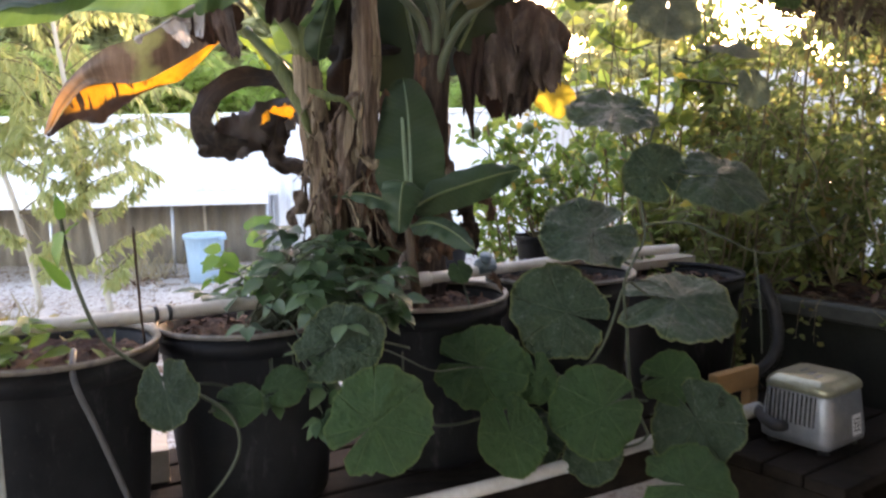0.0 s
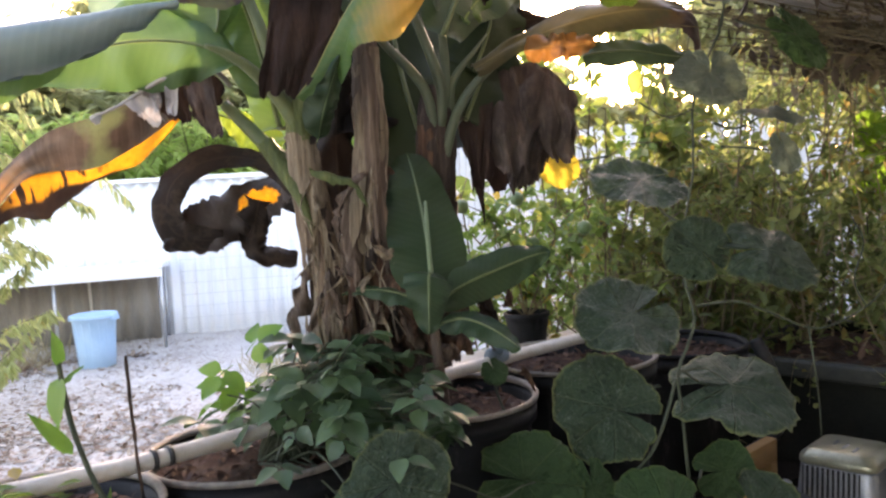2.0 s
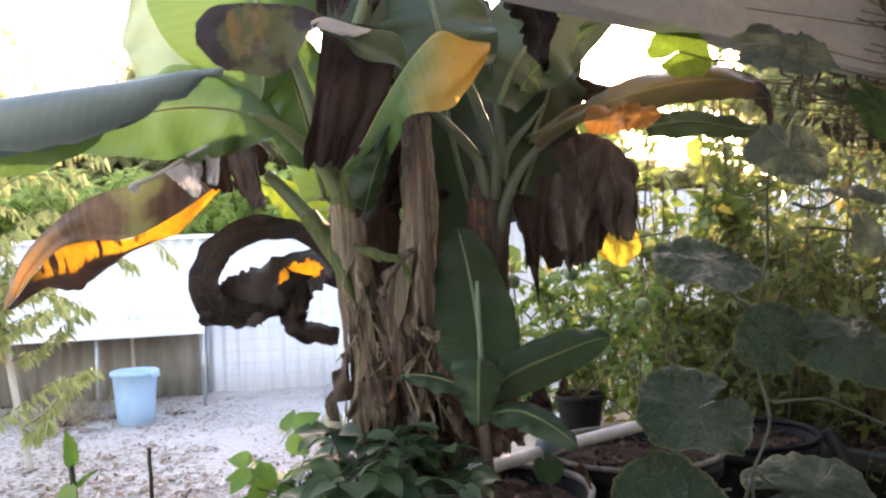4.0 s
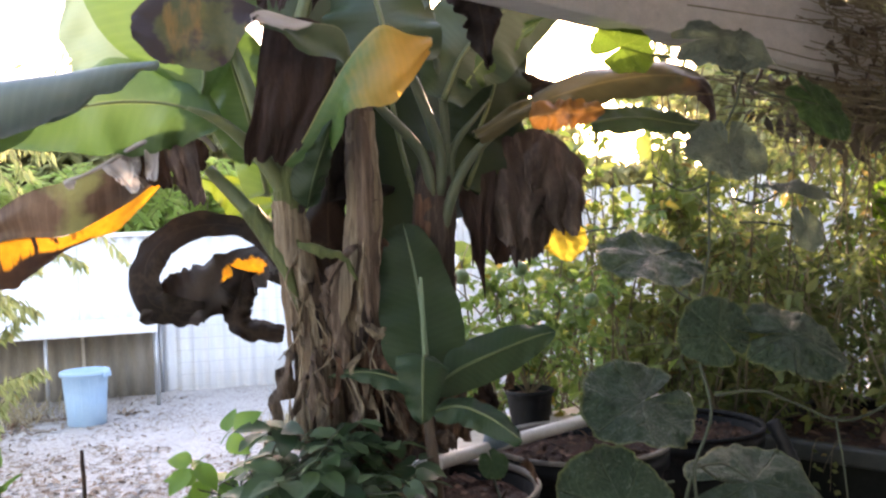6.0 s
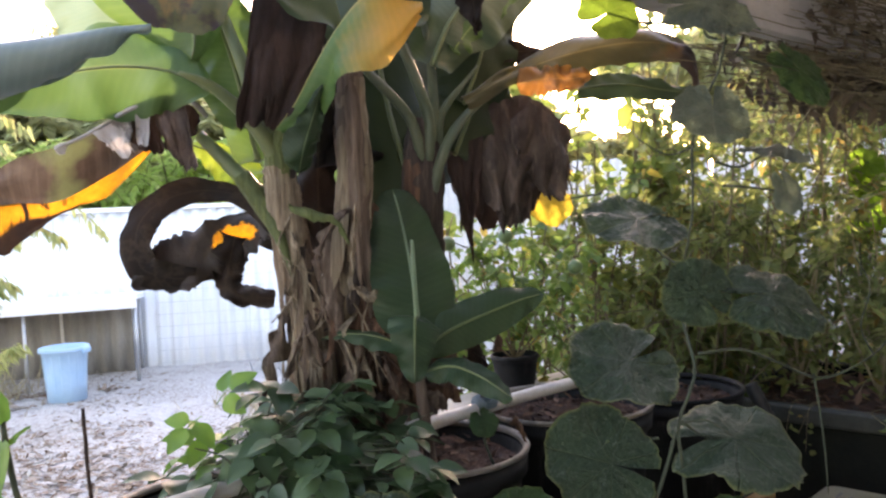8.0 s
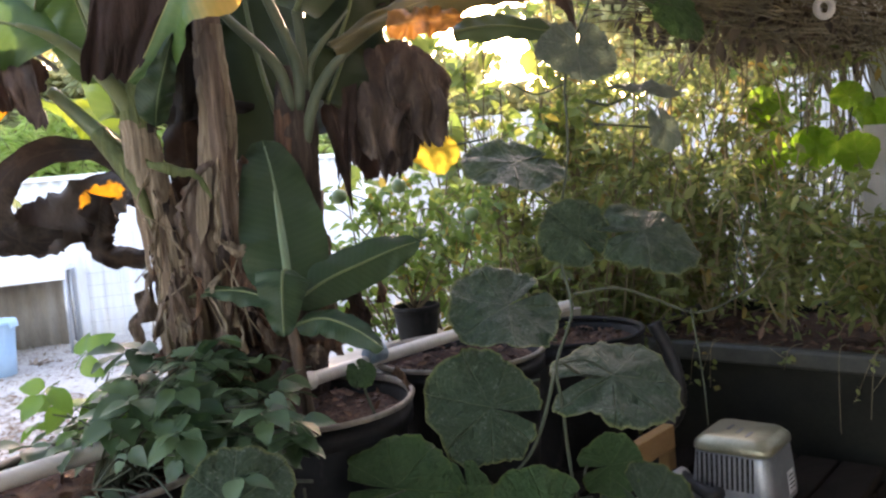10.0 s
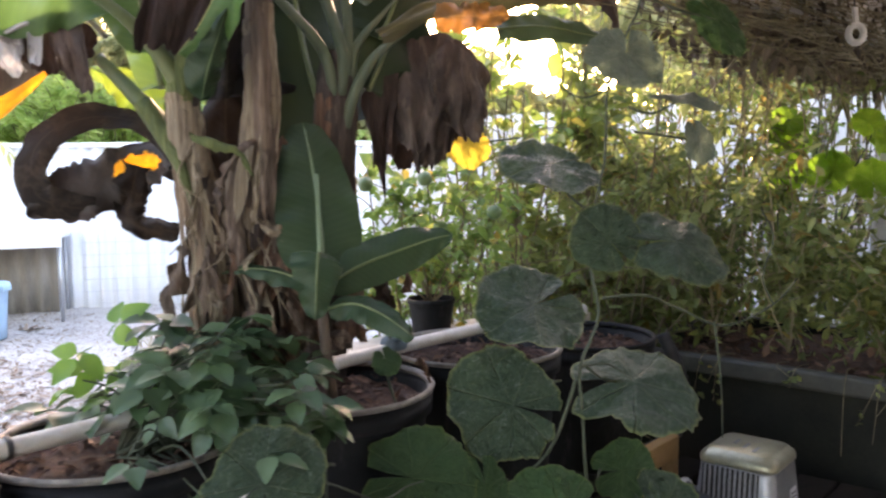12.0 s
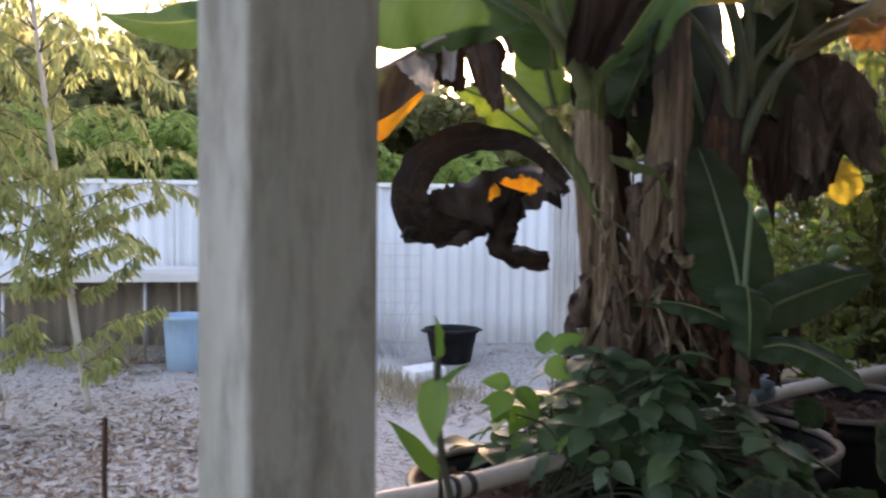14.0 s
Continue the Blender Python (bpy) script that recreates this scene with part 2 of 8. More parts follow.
BLACK_PLASTIC = tub_mat()
# Near-black timber for the bench boards and the pump platform.
OLD_WOOD = wood_mat("near_black_old_timber", (0.008, 0.006, 0.005), (0.022, 0.016, 0.012), 0.9, 0.12)
RIM = plain("dusty_worn_rim", (0.075, 0.066, 0.055), (0.24, 0.205, 0.165), 16.0, 0.6)
DARK_TROUGH = plain("dark_green_black_plastic", (0.007, 0.0075, 0.006), (0.016, 0.016, 0.012), 6.0, 0.6, dist=0.003, spec=0.15)
TROUGH_RIM = plain("dusty_dark_green_rim", (0.014, 0.016, 0.012), (0.042, 0.042, 0.033), 8.0, 0.6, dist=0.003)
SOIL = plain("dark_red_brown_potting_soil", (0.028, 0.012, 0.007), (0.092, 0.040, 0.022), 40.0, 0.95, fine=160, strength=0.9, dist=0.02)
PVC = plain("dirty_white_pvc", (0.62, 0.60, 0.56), (0.45, 0.42, 0.37), 9.0, 0.45, stretch=(1, 1, 1))
OLD_HOSE = plain("dusty_grey_rubber", (0.035, 0.034, 0.034), (0.07, 0.068, 0.066), 20.0, 0.6)
RUBBER = plain("black_rubber", (0.012, 0.012, 0.012), (0.03, 0.03, 0.03), 20.0, 0.55)
BLUE = plain("pale_blue_plastic", (0.33, 0.52, 0.70), (0.40, 0.58, 0.74), 6.0, 0.42)
WHITE = plain("white_painted_board", (0.86, 0.86, 0.85), (0.78, 0.78, 0.76), 4.0, 0.6)
STEEL = plain("dull_galvanised_steel", (0.42, 0.43, 0.44), (0.55, 0.56, 0.57), 15.0, 0.45, 0.7)
ALU = plain("grey_cast_aluminium", (0.18, 0.19, 0.21), (0.27, 0.28, 0.30), 18.0, 0.42, 0.55, fine=150, dist=0.001)
LID = plain("dusty_olive_grey_lid", (0.24, 0.23, 0.16), (0.36, 0.345, 0.25), 14.0, 0.36, 0.6, fine=120, dist=0.001)
DARK = plain("slot_shade_and_print_black", (0.01, 0.01, 0.01), (0.02, 0.02, 0.02), 30.0, 0.8)
RUST = plain("dark_rusty_steel", (0.03, 0.018, 0.012), (0.07, 0.035, 0.02), 40.0, 0.8)
LABEL = plain("white_paper_label", (0.70, 0.70, 0.72), (0.60, 0.60, 0.63), 20.0, 0.6)
GREEN_PIPE = plain("blue_grey_fitting", (0.10, 0.17, 0.22), (0.18, 0.24, 0.28), 30.0, 0.5)



def fibre_mat(name, dark, mid, pale, rough=0.8):
    """Long upright fibres of a dead sheath, in three tones, with rotten patches."""
    m, nt, out = start(name)
    n1, n2, n3 = tex(nt, 6.0, 4, 0.6, (1, 1, 0.35)), tex(nt, 60.0, 5, 0.65, (1, 1, 0.035)), tex(nt, 150.0, 4, 0.6, (1, 1, 0.05))
    col = mixc(nt, ramp(nt, n2, 0.36, 0.60), dark, mid)
    col = mixc(nt, mth(nt, "MULTIPLY", ramp(nt, n2, 0.56, 0.68), ramp(nt, n1, 0.35, 0.6)), col, pale)
    col = mixc(nt, mth(nt, "MULTIPLY", ramp(nt, n1, 0.5, 0.36), 0.65), col, dark)
    finish(nt, out, col, rough, 0, mth(nt, "ADD", n2, mth(nt, "MULTIPLY", n3, 0.5)), 0.9, 0.012, spec=0.25)
    return m


def dead_leaf_mat(name, dark, mid, pale, rough=0.75):
    """A withered blade: soft blotches, faint veins along it, a few paler worn folds."""
    m, nt, out = start(name)
    n1, n2, n3 = tex(nt, 9.0, 6, 0.65), tex(nt, 32.0, 5, 0.65, (1, 1, 0.22)), tex(nt, 130.0, 3, 0.6, (1, 1, 0.2))
    col = mixc(nt, ramp(nt, n1, 0.36, 0.60), dark, mid)
    col = mixc(nt, mth(nt, "MULTIPLY", ramp(nt, n2, 0.52, 0.68), 0.7), col, pale)
    col = mixc(nt, mth(nt, "MULTIPLY", ramp(nt, n3, 0.56, 0.70), 0.4), col, dark)
    finish(nt, out, col, rough, 0, mth(nt, "ADD", n2, mth(nt, "MULTIPLY", n3, 0.4)), 0.55, 0.008, trans=0.04, spec=0.25)
    return m


PSEUDO = fibre_mat("tan_fibrous_stem_sheath", (0.062, 0.040, 0.026), (0.18, 0.13, 0.085), (0.40, 0.32, 0.225))
FIBRE_TAN = fibre_mat("tan_grey_dead_sheath", (0.105, 0.078, 0.052), (0.29, 0.235, 0.165), (0.50, 0.43, 0.33))
FIBRE_BROWN = fibre_mat("grey_brown_dead_sheath", (0.066, 0.046, 0.035), (0.17, 0.125, 0.094), (0.31, 0.25, 0.195))
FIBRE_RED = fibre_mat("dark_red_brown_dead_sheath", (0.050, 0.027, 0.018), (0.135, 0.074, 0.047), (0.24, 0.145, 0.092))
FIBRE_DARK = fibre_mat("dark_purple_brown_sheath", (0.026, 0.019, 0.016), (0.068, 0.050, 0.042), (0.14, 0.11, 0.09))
GREEN_SHEATH = fibre_mat("green_stem_with_brown_streaks", (0.055, 0.075, 0.024), (0.10, 0.125, 0.04), (0.17, 0.16, 0.07), 0.5)
GREY_RIB = plain("bleached_dead_midrib", (0.24, 0.215, 0.19), (0.34, 0.31, 0.28), 14.0, 0.8)
# Petiole green darkened: the crown's shade is put into this colour.
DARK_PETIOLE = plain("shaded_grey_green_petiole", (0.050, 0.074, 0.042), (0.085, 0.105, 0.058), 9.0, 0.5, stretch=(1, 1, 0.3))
LIMP_LEAF = dead_leaf_mat("limp_purple_brown_dead_leaf", (0.034, 0.025, 0.021), (0.075, 0.057, 0.048), (0.16, 0.125, 0.105))
DEAD_SMOOTH = dead_leaf_mat("smooth_dark_brown_dead_leaf", (0.020, 0.0125, 0.0105), (0.036, 0.022, 0.018), (0.060, 0.036, 0.026))
PSEUDO_GREEN = plain("green_banana_petiole", (0.07, 0.10, 0.035), (0.12, 0.145, 0.055), 8.0, 0.45, stretch=(1, 1, 0.3))
HUSK = banana_mat("dead_brown_husk", (0.12, 0.085, 0.06), (0.055, 0.038, 0.028), (0.22, 0.17, 0.12), dry=(0.20, 0.15, 0.11), brown=(0.03, 0.02, 0.015), bias=-0.55, trans=0.08, rough=0.85, split=0.08)
B_FRESH = banana_mat("fresh_banana_leaf", (0.048, 0.102, 0.020), (0.068, 0.128, 0.026), (0.16, 0.23, 0.06), trans=0.26)
B_MID = banana_mat("mid_green_banana_leaf", (0.040, 0.092, 0.020), (0.055, 0.108, 0.026), (0.12, 0.17, 0.05), trans=0.22)
B_BLUE = banana_mat("waxy_blue_green_leaf_back", (0.115, 0.175, 0.165), (0.165, 0.225, 0.215), (0.23, 0.31, 0.27), trans=0.12, rough=0.36, bias=-1.2, ripple=0.14)
B_PALE = banana_mat("pale_young_banana_leaf", (0.13, 0.20, 0.12), (0.17, 0.24, 0.155), (0.24, 0.31, 0.19), trans=0.17)
# Three darker greens hold the clump's shade in the leaf colour itself.
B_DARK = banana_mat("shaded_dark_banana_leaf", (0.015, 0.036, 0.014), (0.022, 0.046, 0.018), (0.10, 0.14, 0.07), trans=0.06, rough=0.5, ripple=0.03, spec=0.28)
B_SHADE = banana_mat("shade_darkened_banana_leaf", (0.022, 0.046, 0.016), (0.034, 0.060, 0.022), (0.07, 0.095, 0.045), trans=0.035, rough=0.5, ripple=0.03)
B_DEEP = banana_mat("inner_shade_banana_leaf", (0.012, 0.024, 0.009), (0.019, 0.033, 0.012), (0.03, 0.042, 0.02), trans=0.015, rough=0.6, ripple=0.02, spec=0.25)
B_YELLOW = banana_mat("yellowing_banana_leaf", (0.05, 0.125, 0.028), (0.075, 0.15, 0.03), (0.2, 0.22, 0.06), dry=(0.60, 0.29, 0.04), bias=-1.04, tip=1.0, edge=0.12, split=0.95, trans=0.33, fade=0.5, nscale=3.0, ripple=0.05)
B_OLIVE = banana_mat("olive_brown_dying_leaf", (0.046, 0.044, 0.016), (0.064, 0.054, 0.019), (0.11, 0.09, 0.035), dry=(0.085, 0.048, 0.016), brown=(0.022, 0.013, 0.010), bias=-0.90, tip=0.62, split=0.12, trans=0.07, fade=0.15)
B_EMBER = banana_mat("orange_brown_dying_fold", (0.27, 0.115, 0.022), (0.19, 0.08, 0.022), (0.35, 0.17, 0.04), dry=(0.17, 0.08, 0.03), brown=(0.05, 0.03, 0.02), bias=-0.6, split=0.25, trans=0.2)
# B_LIME is the leaf green brightened, backlight put into its colour.
B_LIME = banana_mat("sunlit_lime_banana_leaf", (0.09, 0.18, 0.02), (0.17, 0.22, 0.02), (0.2, 0.27, 0.05), dry=(0.36, 0.29, 0.02), bias=-0.75, tip=0.3, split=0.7, trans=0.28)
B_DEAD = banana_mat("dead_dark_brown_leaf", (0.009, 0.006, 0.0048), (0.016, 0.0105, 0.008), (0.024, 0.017, 0.012), dry=(0.024, 0.017, 0.012), brown=(0.008, 0.0056, 0.0045), bias=-0.52, split=0.06, trans=0.05, rough=0.75, nscale=9.0, spec=0.2)


def spot_mat():
    """A dead black-brown blade with one small part still glowing orange."""
    m, nt, out = start("dead_leaf_with_orange_spot")
    sep = nd(nt, "ShaderNodeSeparateXYZ", {0: nd(nt, "ShaderNodeUVMap").outputs[0]})
    u, v = sep.outputs[0], sep.outputs[1]
    n1, n2, n3 = tex(nt, 9.0, 5, 0.6), tex(nt, 20.0, 5, 0.65), tex(nt, 60.0, 4)
    col = mixc(nt, ramp(nt, n1, 0.35, 0.65), (0.014, 0.0088, 0.0066), (0.030, 0.0185, 0.013))
    du = mth(nt, "MULTIPLY", mth(nt, "ABSOLUTE", mth(nt, "SUBTRACT", u, 0.50)), 2.0)
    dv = mth(nt, "MULTIPLY", mth(nt, "ABSOLUTE", mth(nt, "SUBTRACT", v, 0.26)), 3.4)
    d = mth(nt, "ADD", mth(nt, "ADD", du, dv), mth(nt, "MULTIPLY", mth(nt, "SUBTRACT", n2, 0.5), 0.9))
    fac = ramp(nt, d, 0.62, 0.52)
    col = mixc(nt, fac, col, mixc(nt, ramp(nt, n3, 0.4, 0.7), (0.72, 0.27, 0.006), (0.80, 0.38, 0.012)))
    p = nd(nt, "ShaderNodeBsdfPrincipled", {"Base Color": col, "Roughness": 0.7})
    bp = nd(nt, "ShaderNodeBump", {"Height": mth(nt, "ADD", n2, n3), "Strength": 0.6, "Distance": 0.006})
    nt.links.new(bp.outputs[0], p.inputs["Normal"])
    tl = nd(nt, "ShaderNodeBsdfTranslucent", {"Color": col})
    tr = mth(nt, "ADD", 0.03, mth(nt, "MULTIPLY", fac, 0.45))
    nt.links.new(nd(nt, "ShaderNodeMixShader", {0: tr, 1: p.outputs[0], 2: tl.outputs[0]}).outputs[0], out.inputs[0])
    return m


B_SPOT = spot_mat()
B_LIMP = banana_mat("limp_grey_brown_leaf", (0.030, 0.025, 0.023), (0.05, 0.042, 0.038), (0.085, 0.072, 0.065), dry=(0.075, 0.065, 0.058), brown=(0.018, 0.013, 0.011), bias=-0.55, split=0.08, trans=0.06, rough=0.8, nscale=8.0)
B_GREY = banana_mat("bleached_grey_dead_leaf", (0.34, 0.32, 0.30), (0.48, 0.455, 0.425), (0.52, 0.49, 0.45), dry=(0.16, 0.14, 0.125), brown=(0.05, 0.04, 0.035), bias=-0.58, split=0.08, trans=0.15, rough=0.75, nscale=14.0)

def orange_leaf_mat():
    """The upper side of a dry blade: grey-brown with a faded green patch, orange streaks towards the tip."""
    m, nt, out = start("dry_orange_and_brown_leaf")
    uvn = nd(nt, "ShaderNodeUVMap").outputs[0]
    sep = nd(nt, "ShaderNodeSeparateXYZ", {0: uvn})
    u, v = sep.outputs[0], sep.outputs[1]
    n1, n2, n3 = tex(nt, 6.0, 5, 0.6), tex(nt, 11.0, 4, 0.5), tex(nt, 45.0, 4)
    long = nd(nt, "ShaderNodeTexNoise", {"Vector": nd(nt, "ShaderNodeMapping", {"Vector": uvn, "Scale": (14.0, 2.2, 1.0)}).outputs[0], "Scale": 1.0, "Detail": 4.0}).outputs[0]
    cross = nd(nt, "ShaderNodeTexNoise", {"Vector": nd(nt, "ShaderNodeMapping", {"Vector": uvn, "Scale": (1.2, 42.0, 1.0)}).outputs[0], "Scale": 1.0, "Detail": 4.0}).outputs[0]
    col = mixc(nt, ramp(nt, n1, 0.36, 0.62), (0.15, 0.108, 0.078), (0.07, 0.048, 0.036))
    col = mixc(nt, mth(nt, "MULTIPLY", ramp(nt, cross, 0.45, 0.7), 0.5), col, (0.21, 0.155, 0.115))
    patch = mth(nt, "SUBTRACT", mth(nt, "ADD", n2, 0.14), mth(nt, "MULTIPLY", mth(nt, "ABSOLUTE", mth(nt, "SUBTRACT", v, 0.36)), 4.6))
    col = mixc(nt, ramp(nt, patch, 0.32, 0.55), col, (0.20, 0.225, 0.10))
    warm = mixc(nt, ramp(nt, n3, 0.3, 0.7), (0.50, 0.19, 0.02), (0.40, 0.20, 0.04))
    fac = mth(nt, "MULTIPLY", mth(nt, "MULTIPLY", ramp(nt, long, 0.46, 0.58), ramp(nt, v, 0.58, 0.76)), 0.75)
    col = mixc(nt, fac, col, warm)
    tr = mth(nt, "ADD", 0.07, mth(nt, "MULTIPLY", fac, 0.32))
    p = nd(nt, "ShaderNodeBsdfPrincipled", {"Base Color": col, "Roughness": 0.65})
    bp = nd(nt, "ShaderNodeBump", {"Height": mth(nt, "ADD", cross, n3), "Strength": 0.5, "Distance": 0.006})
    nt.links.new(bp.outputs[0], p.inputs["Normal"])
    tl = nd(nt, "ShaderNodeBsdfTranslucent", {"Color": col})
    nt.links.new(nd(nt, "ShaderNodeMixShader", {0: tr, 1: p.outputs[0], 2: tl.outputs[0]}).outputs[0], out.inputs[0])
    return m


def orange_edge_mat():
    """The turned-under edge of the dry blade: glowing orange near the stalk, dark brown at its hem and tip."""
    m, nt, out = start("orange_edge_of_dry_leaf")
    uvn = nd(nt, "ShaderNodeUVMap").outputs[0]
    sep = nd(nt, "ShaderNodeSeparateXYZ", {0: uvn})
    u, v = sep.outputs[0], sep.outputs[1]
    n2, n3 = tex(nt, 14.0, 4, 0.55), tex(nt, 50.0, 4)
    cross = nd(nt, "ShaderNodeTexNoise", {"Vector": nd(nt, "ShaderNodeMapping", {"Vector": uvn, "Scale": (1.5, 26.0, 1.0)}).outputs[0], "Scale": 1.0, "Detail": 4.0}).outputs[0]
    warm = mixc(nt, ramp(nt, n3, 0.3, 0.7), (0.62, 0.22, 0.008), (0.74, 0.34, 0.018))
    lim = mth(nt, "ADD", mth(nt, "SUBTRACT", 1.06, mth(nt, "MULTIPLY", ramp(nt, v, 0.22, 0.50), 0.30)), mth(nt, "MULTIPLY", mth(nt, "SUBTRACT", n2, 0.5), 0.35))
    hot = ramp(nt, mth(nt, "SUBTRACT", lim, u), -0.02, 0.06)
    hot = mth(nt, "MULTIPLY", hot, mth(nt, "MAXIMUM", ramp(nt, v, 0.42, 0.30), ramp(nt, cross, 0.40, 0.47)))
    hot = mth(nt, "MULTIPLY", hot, ramp(nt, mth(nt, "ADD", v, mth(nt, "MULTIPLY", n2, 0.1)), 0.84, 0.74))
    brown = mixc(nt, ramp(nt, n2, 0.35, 0.65), (0.032, 0.017, 0.012), (0.072, 0.036, 0.02))
    col = mixc(nt, hot, brown, warm)
    p = nd(nt, "ShaderNodeBsdfPrincipled", {"Base Color": col, "Roughness": 0.65})
    bp = nd(nt, "ShaderNodeBump", {"Height": mth(nt, "ADD", cross, n3), "Strength": 0.4, "Distance": 0.005})
    nt.links.new(bp.outputs[0], p.inputs["Normal"])
    tl = nd(nt, "ShaderNodeBsdfTranslucent", {"Color": col})
    nt.links.new(nd(nt, "ShaderNodeMixShader", {0: mth(nt, "ADD", 0.06, mth(nt, "MULTIPLY", hot, 0.34)), 1: p.outputs[0], 2: tl.outputs[0]}).outputs[0], out.inputs[0])
    return m


def brown_tip_mat():
    """A dying olive blade: purple-brown blotches gather at the tip, an amber band between them."""
    m, nt, out = start("olive_leaf_with_purple_brown_blotches")
    sep = nd(nt, "ShaderNodeSeparateXYZ", {0: nd(nt, "ShaderNodeUVMap").outputs[0]})
    v = sep.outputs[1]
    n1, n2, n3 = tex(nt, 9.0, 4, 0.55), tex(nt, 16.0, 4, 0.6, (1, 1, 0.3)), tex(nt, 60.0, 3)
    col = mixc(nt, ramp(nt, n3, 0.3, 0.7), (0.046, 0.054, 0.012), (0.070, 0.070, 0.015))
    col = mixc(nt, mth(nt, "MULTIPLY", ramp(nt, n2, 0.50, 0.60), 0.85), col, (0.17, 0.095, 0.016))
    blot = mth(nt, "ADD", n1, mth(nt, "MULTIPLY", ramp(nt, v, 0.68, 0.95), 0.28))
    col = mixc(nt, ramp(nt, blot, 0.48, 0.56), col, (0.020, 0.011, 0.011))
    finish(nt, out, col, 0.6, 0, n3, 0.3, 0.003, trans=0.16)
    return m


B_ORANGE = orange_leaf_mat()
ORANGE_EDGE = orange_edge_mat()
B_BROWNTIP = brown_tip_mat()
PUMPKIN = broad_mat("dusty_pumpkin_leaf", (0.025, 0.050, 0.028), (0.042, 0.072, 0.042), (0.085, 0.118, 0.066), (0.30, 0.31, 0.09), (0.27, 0.31, 0.28), mildew=0.52, trans=0.06, net=0.30)
PUMPKIN_FRESH = broad_mat("green_pumpkin_leaf", (0.026, 0.062, 0.022), (0.042, 0.090, 0.031), (0.08, 0.13, 0.055), (0.15, 0.19, 0.05), (0.14, 0.18, 0.10), mildew=0.22, trans=0.09, net=0.16)
PUMPKIN_GREY = broad_mat("mildewed_grey_pumpkin_leaf", (0.115, 0.155, 0.135), (0.145, 0.185, 0.160), (0.20, 0.235, 0.20), (0.19, 0.21, 0.13), (0.28, 0.31, 0.28), trans=0.10)
PUMPKIN_YELLOW = broad_mat("yellow_dying_leaf", (0.42, 0.31, 0.04), (0.34, 0.22, 0.03), (0.40, 0.28, 0.05), (0.12, 0.07, 0.03), (0.25, 0.14, 0.04), trans=0.5)
VINE = plain("hairy_green_vine_stem", (0.032, 0.044, 0.024), (0.055, 0.070, 0.037), 20.0, 0.6)
BEAN = foliage_mat("bean_leaf", ((0.018, 0.046, 0.017), (0.034, 0.076, 0.029), (0.088, 0.145, 0.064)), 0.2, 0.42, warm_at=1.1)
BEAN_LIGHT = foliage_mat("light_bean_leaf", ((0.075, 0.18, 0.025), (0.10, 0.22, 0.03), (0.12, 0.24, 0.035)), 0.3, warm_at=1.1)
TOMATO = foliage_mat("tomato_leaf", ((0.092, 0.122, 0.036), (0.145, 0.178, 0.054), (0.24, 0.262, 0.09)), 0.48, 0.6, warm=(0.22, 0.15, 0.04), warm_at=0.95)
OLIVE_LEAF = foliage_mat("shaded_olive_shrub_leaf", ((0.068, 0.100, 0.027), (0.12, 0.152, 0.040), (0.20, 0.225, 0.066)), 0.52, 0.5, warm=(0.20, 0.13, 0.035), warm_at=0.95)
SHRUB_LIME = foliage_mat("sunlit_lime_shrub_leaf", ((0.075, 0.13, 0.026), (0.13, 0.18, 0.036), (0.22, 0.25, 0.05)), 0.42, warm_at=1.1)
SHRUB = foliage_mat("bright_shrub_leaf", ((0.070, 0.135, 0.024), (0.11, 0.185, 0.034), (0.18, 0.245, 0.055)), 0.42, warm_at=0.95)
WEEP = foliage_mat("narrow_weeping_leaf", ((0.20, 0.255, 0.085), (0.27, 0.32, 0.115), (0.36, 0.38, 0.155)), 0.6, 0.5, warm=(0.40, 0.27, 0.08), warm_at=0.965)
HEDGE = foliage_mat("feathery_hedge_leaf", ((0.21, 0.34, 0.07), (0.30, 0.42, 0.10), (0.40, 0.49, 0.15)), 0.6, warm_at=1.1)
GUM = foliage_mat("olive_gum_leaf", ((0.19, 0.205, 0.085), (0.26, 0.27, 0.12), (0.36, 0.355, 0.165)), 0.72, warm_at=1.1)
BARK = plain("grey_brown_bark", (0.13, 0.10, 0.075), (0.24, 0.20, 0.15), 8.0, 0.85, stretch=(2, 2, 0.5), dist=0.01)
PALE_BARK = plain("pale_smooth_bark", (0.40, 0.37, 0.31), (0.52, 0.48, 0.41), 7.0, 0.75, stretch=(2, 2, 0.5))
TWIG = plain("brown_twig", (0.09, 0.07, 0.04), (0.15, 0.12, 0.06), 12.0, 0.8)
GREEN_STEM = plain("green_brown_stem", (0.20, 0.17, 0.09), (0.32, 0.27, 0.16), 12.0, 0.7)
DRY_VINE = plain("dry_olive_brown_vine", (0.095, 0.080, 0.042), (0.20, 0.17, 0.095), 14.0, 0.85)
FRUIT = plain("green_fruit_skin", (0.07, 0.13, 0.05), (0.10, 0.17, 0.07), 12.0, 0.4)
LITTER = chip_mat("dry_leaf_litter", ((0.17, 0.10, 0.06), (0.33, 0.25, 0.18), (0.50, 0.46, 0.41)))
LITTER_DARK = chip_mat("dark_withered_leaf", ((0.045, 0.033, 0.022), (0.085, 0.065, 0.04), (0.14, 0.11, 0.065)))
LITTER_RED = chip_mat("red_brown_leaf_litter", ((0.13, 0.07, 0.042), (0.24, 0.145, 0.085), (0.29, 0.235, 0.18)))
SOIL_CHIP = chip_mat("dark_soil_crumbs", ((0.024, 0.010, 0.006), (0.068, 0.030, 0.017), (0.15, 0.080, 0.047)))
STRAW = foliage_mat("dry_straw_grass", ((0.35, 0.29, 0.17), (0.45, 0.38, 0.24), (0.30, 0.24, 0.14)), 0.2, warm_at=1.1)


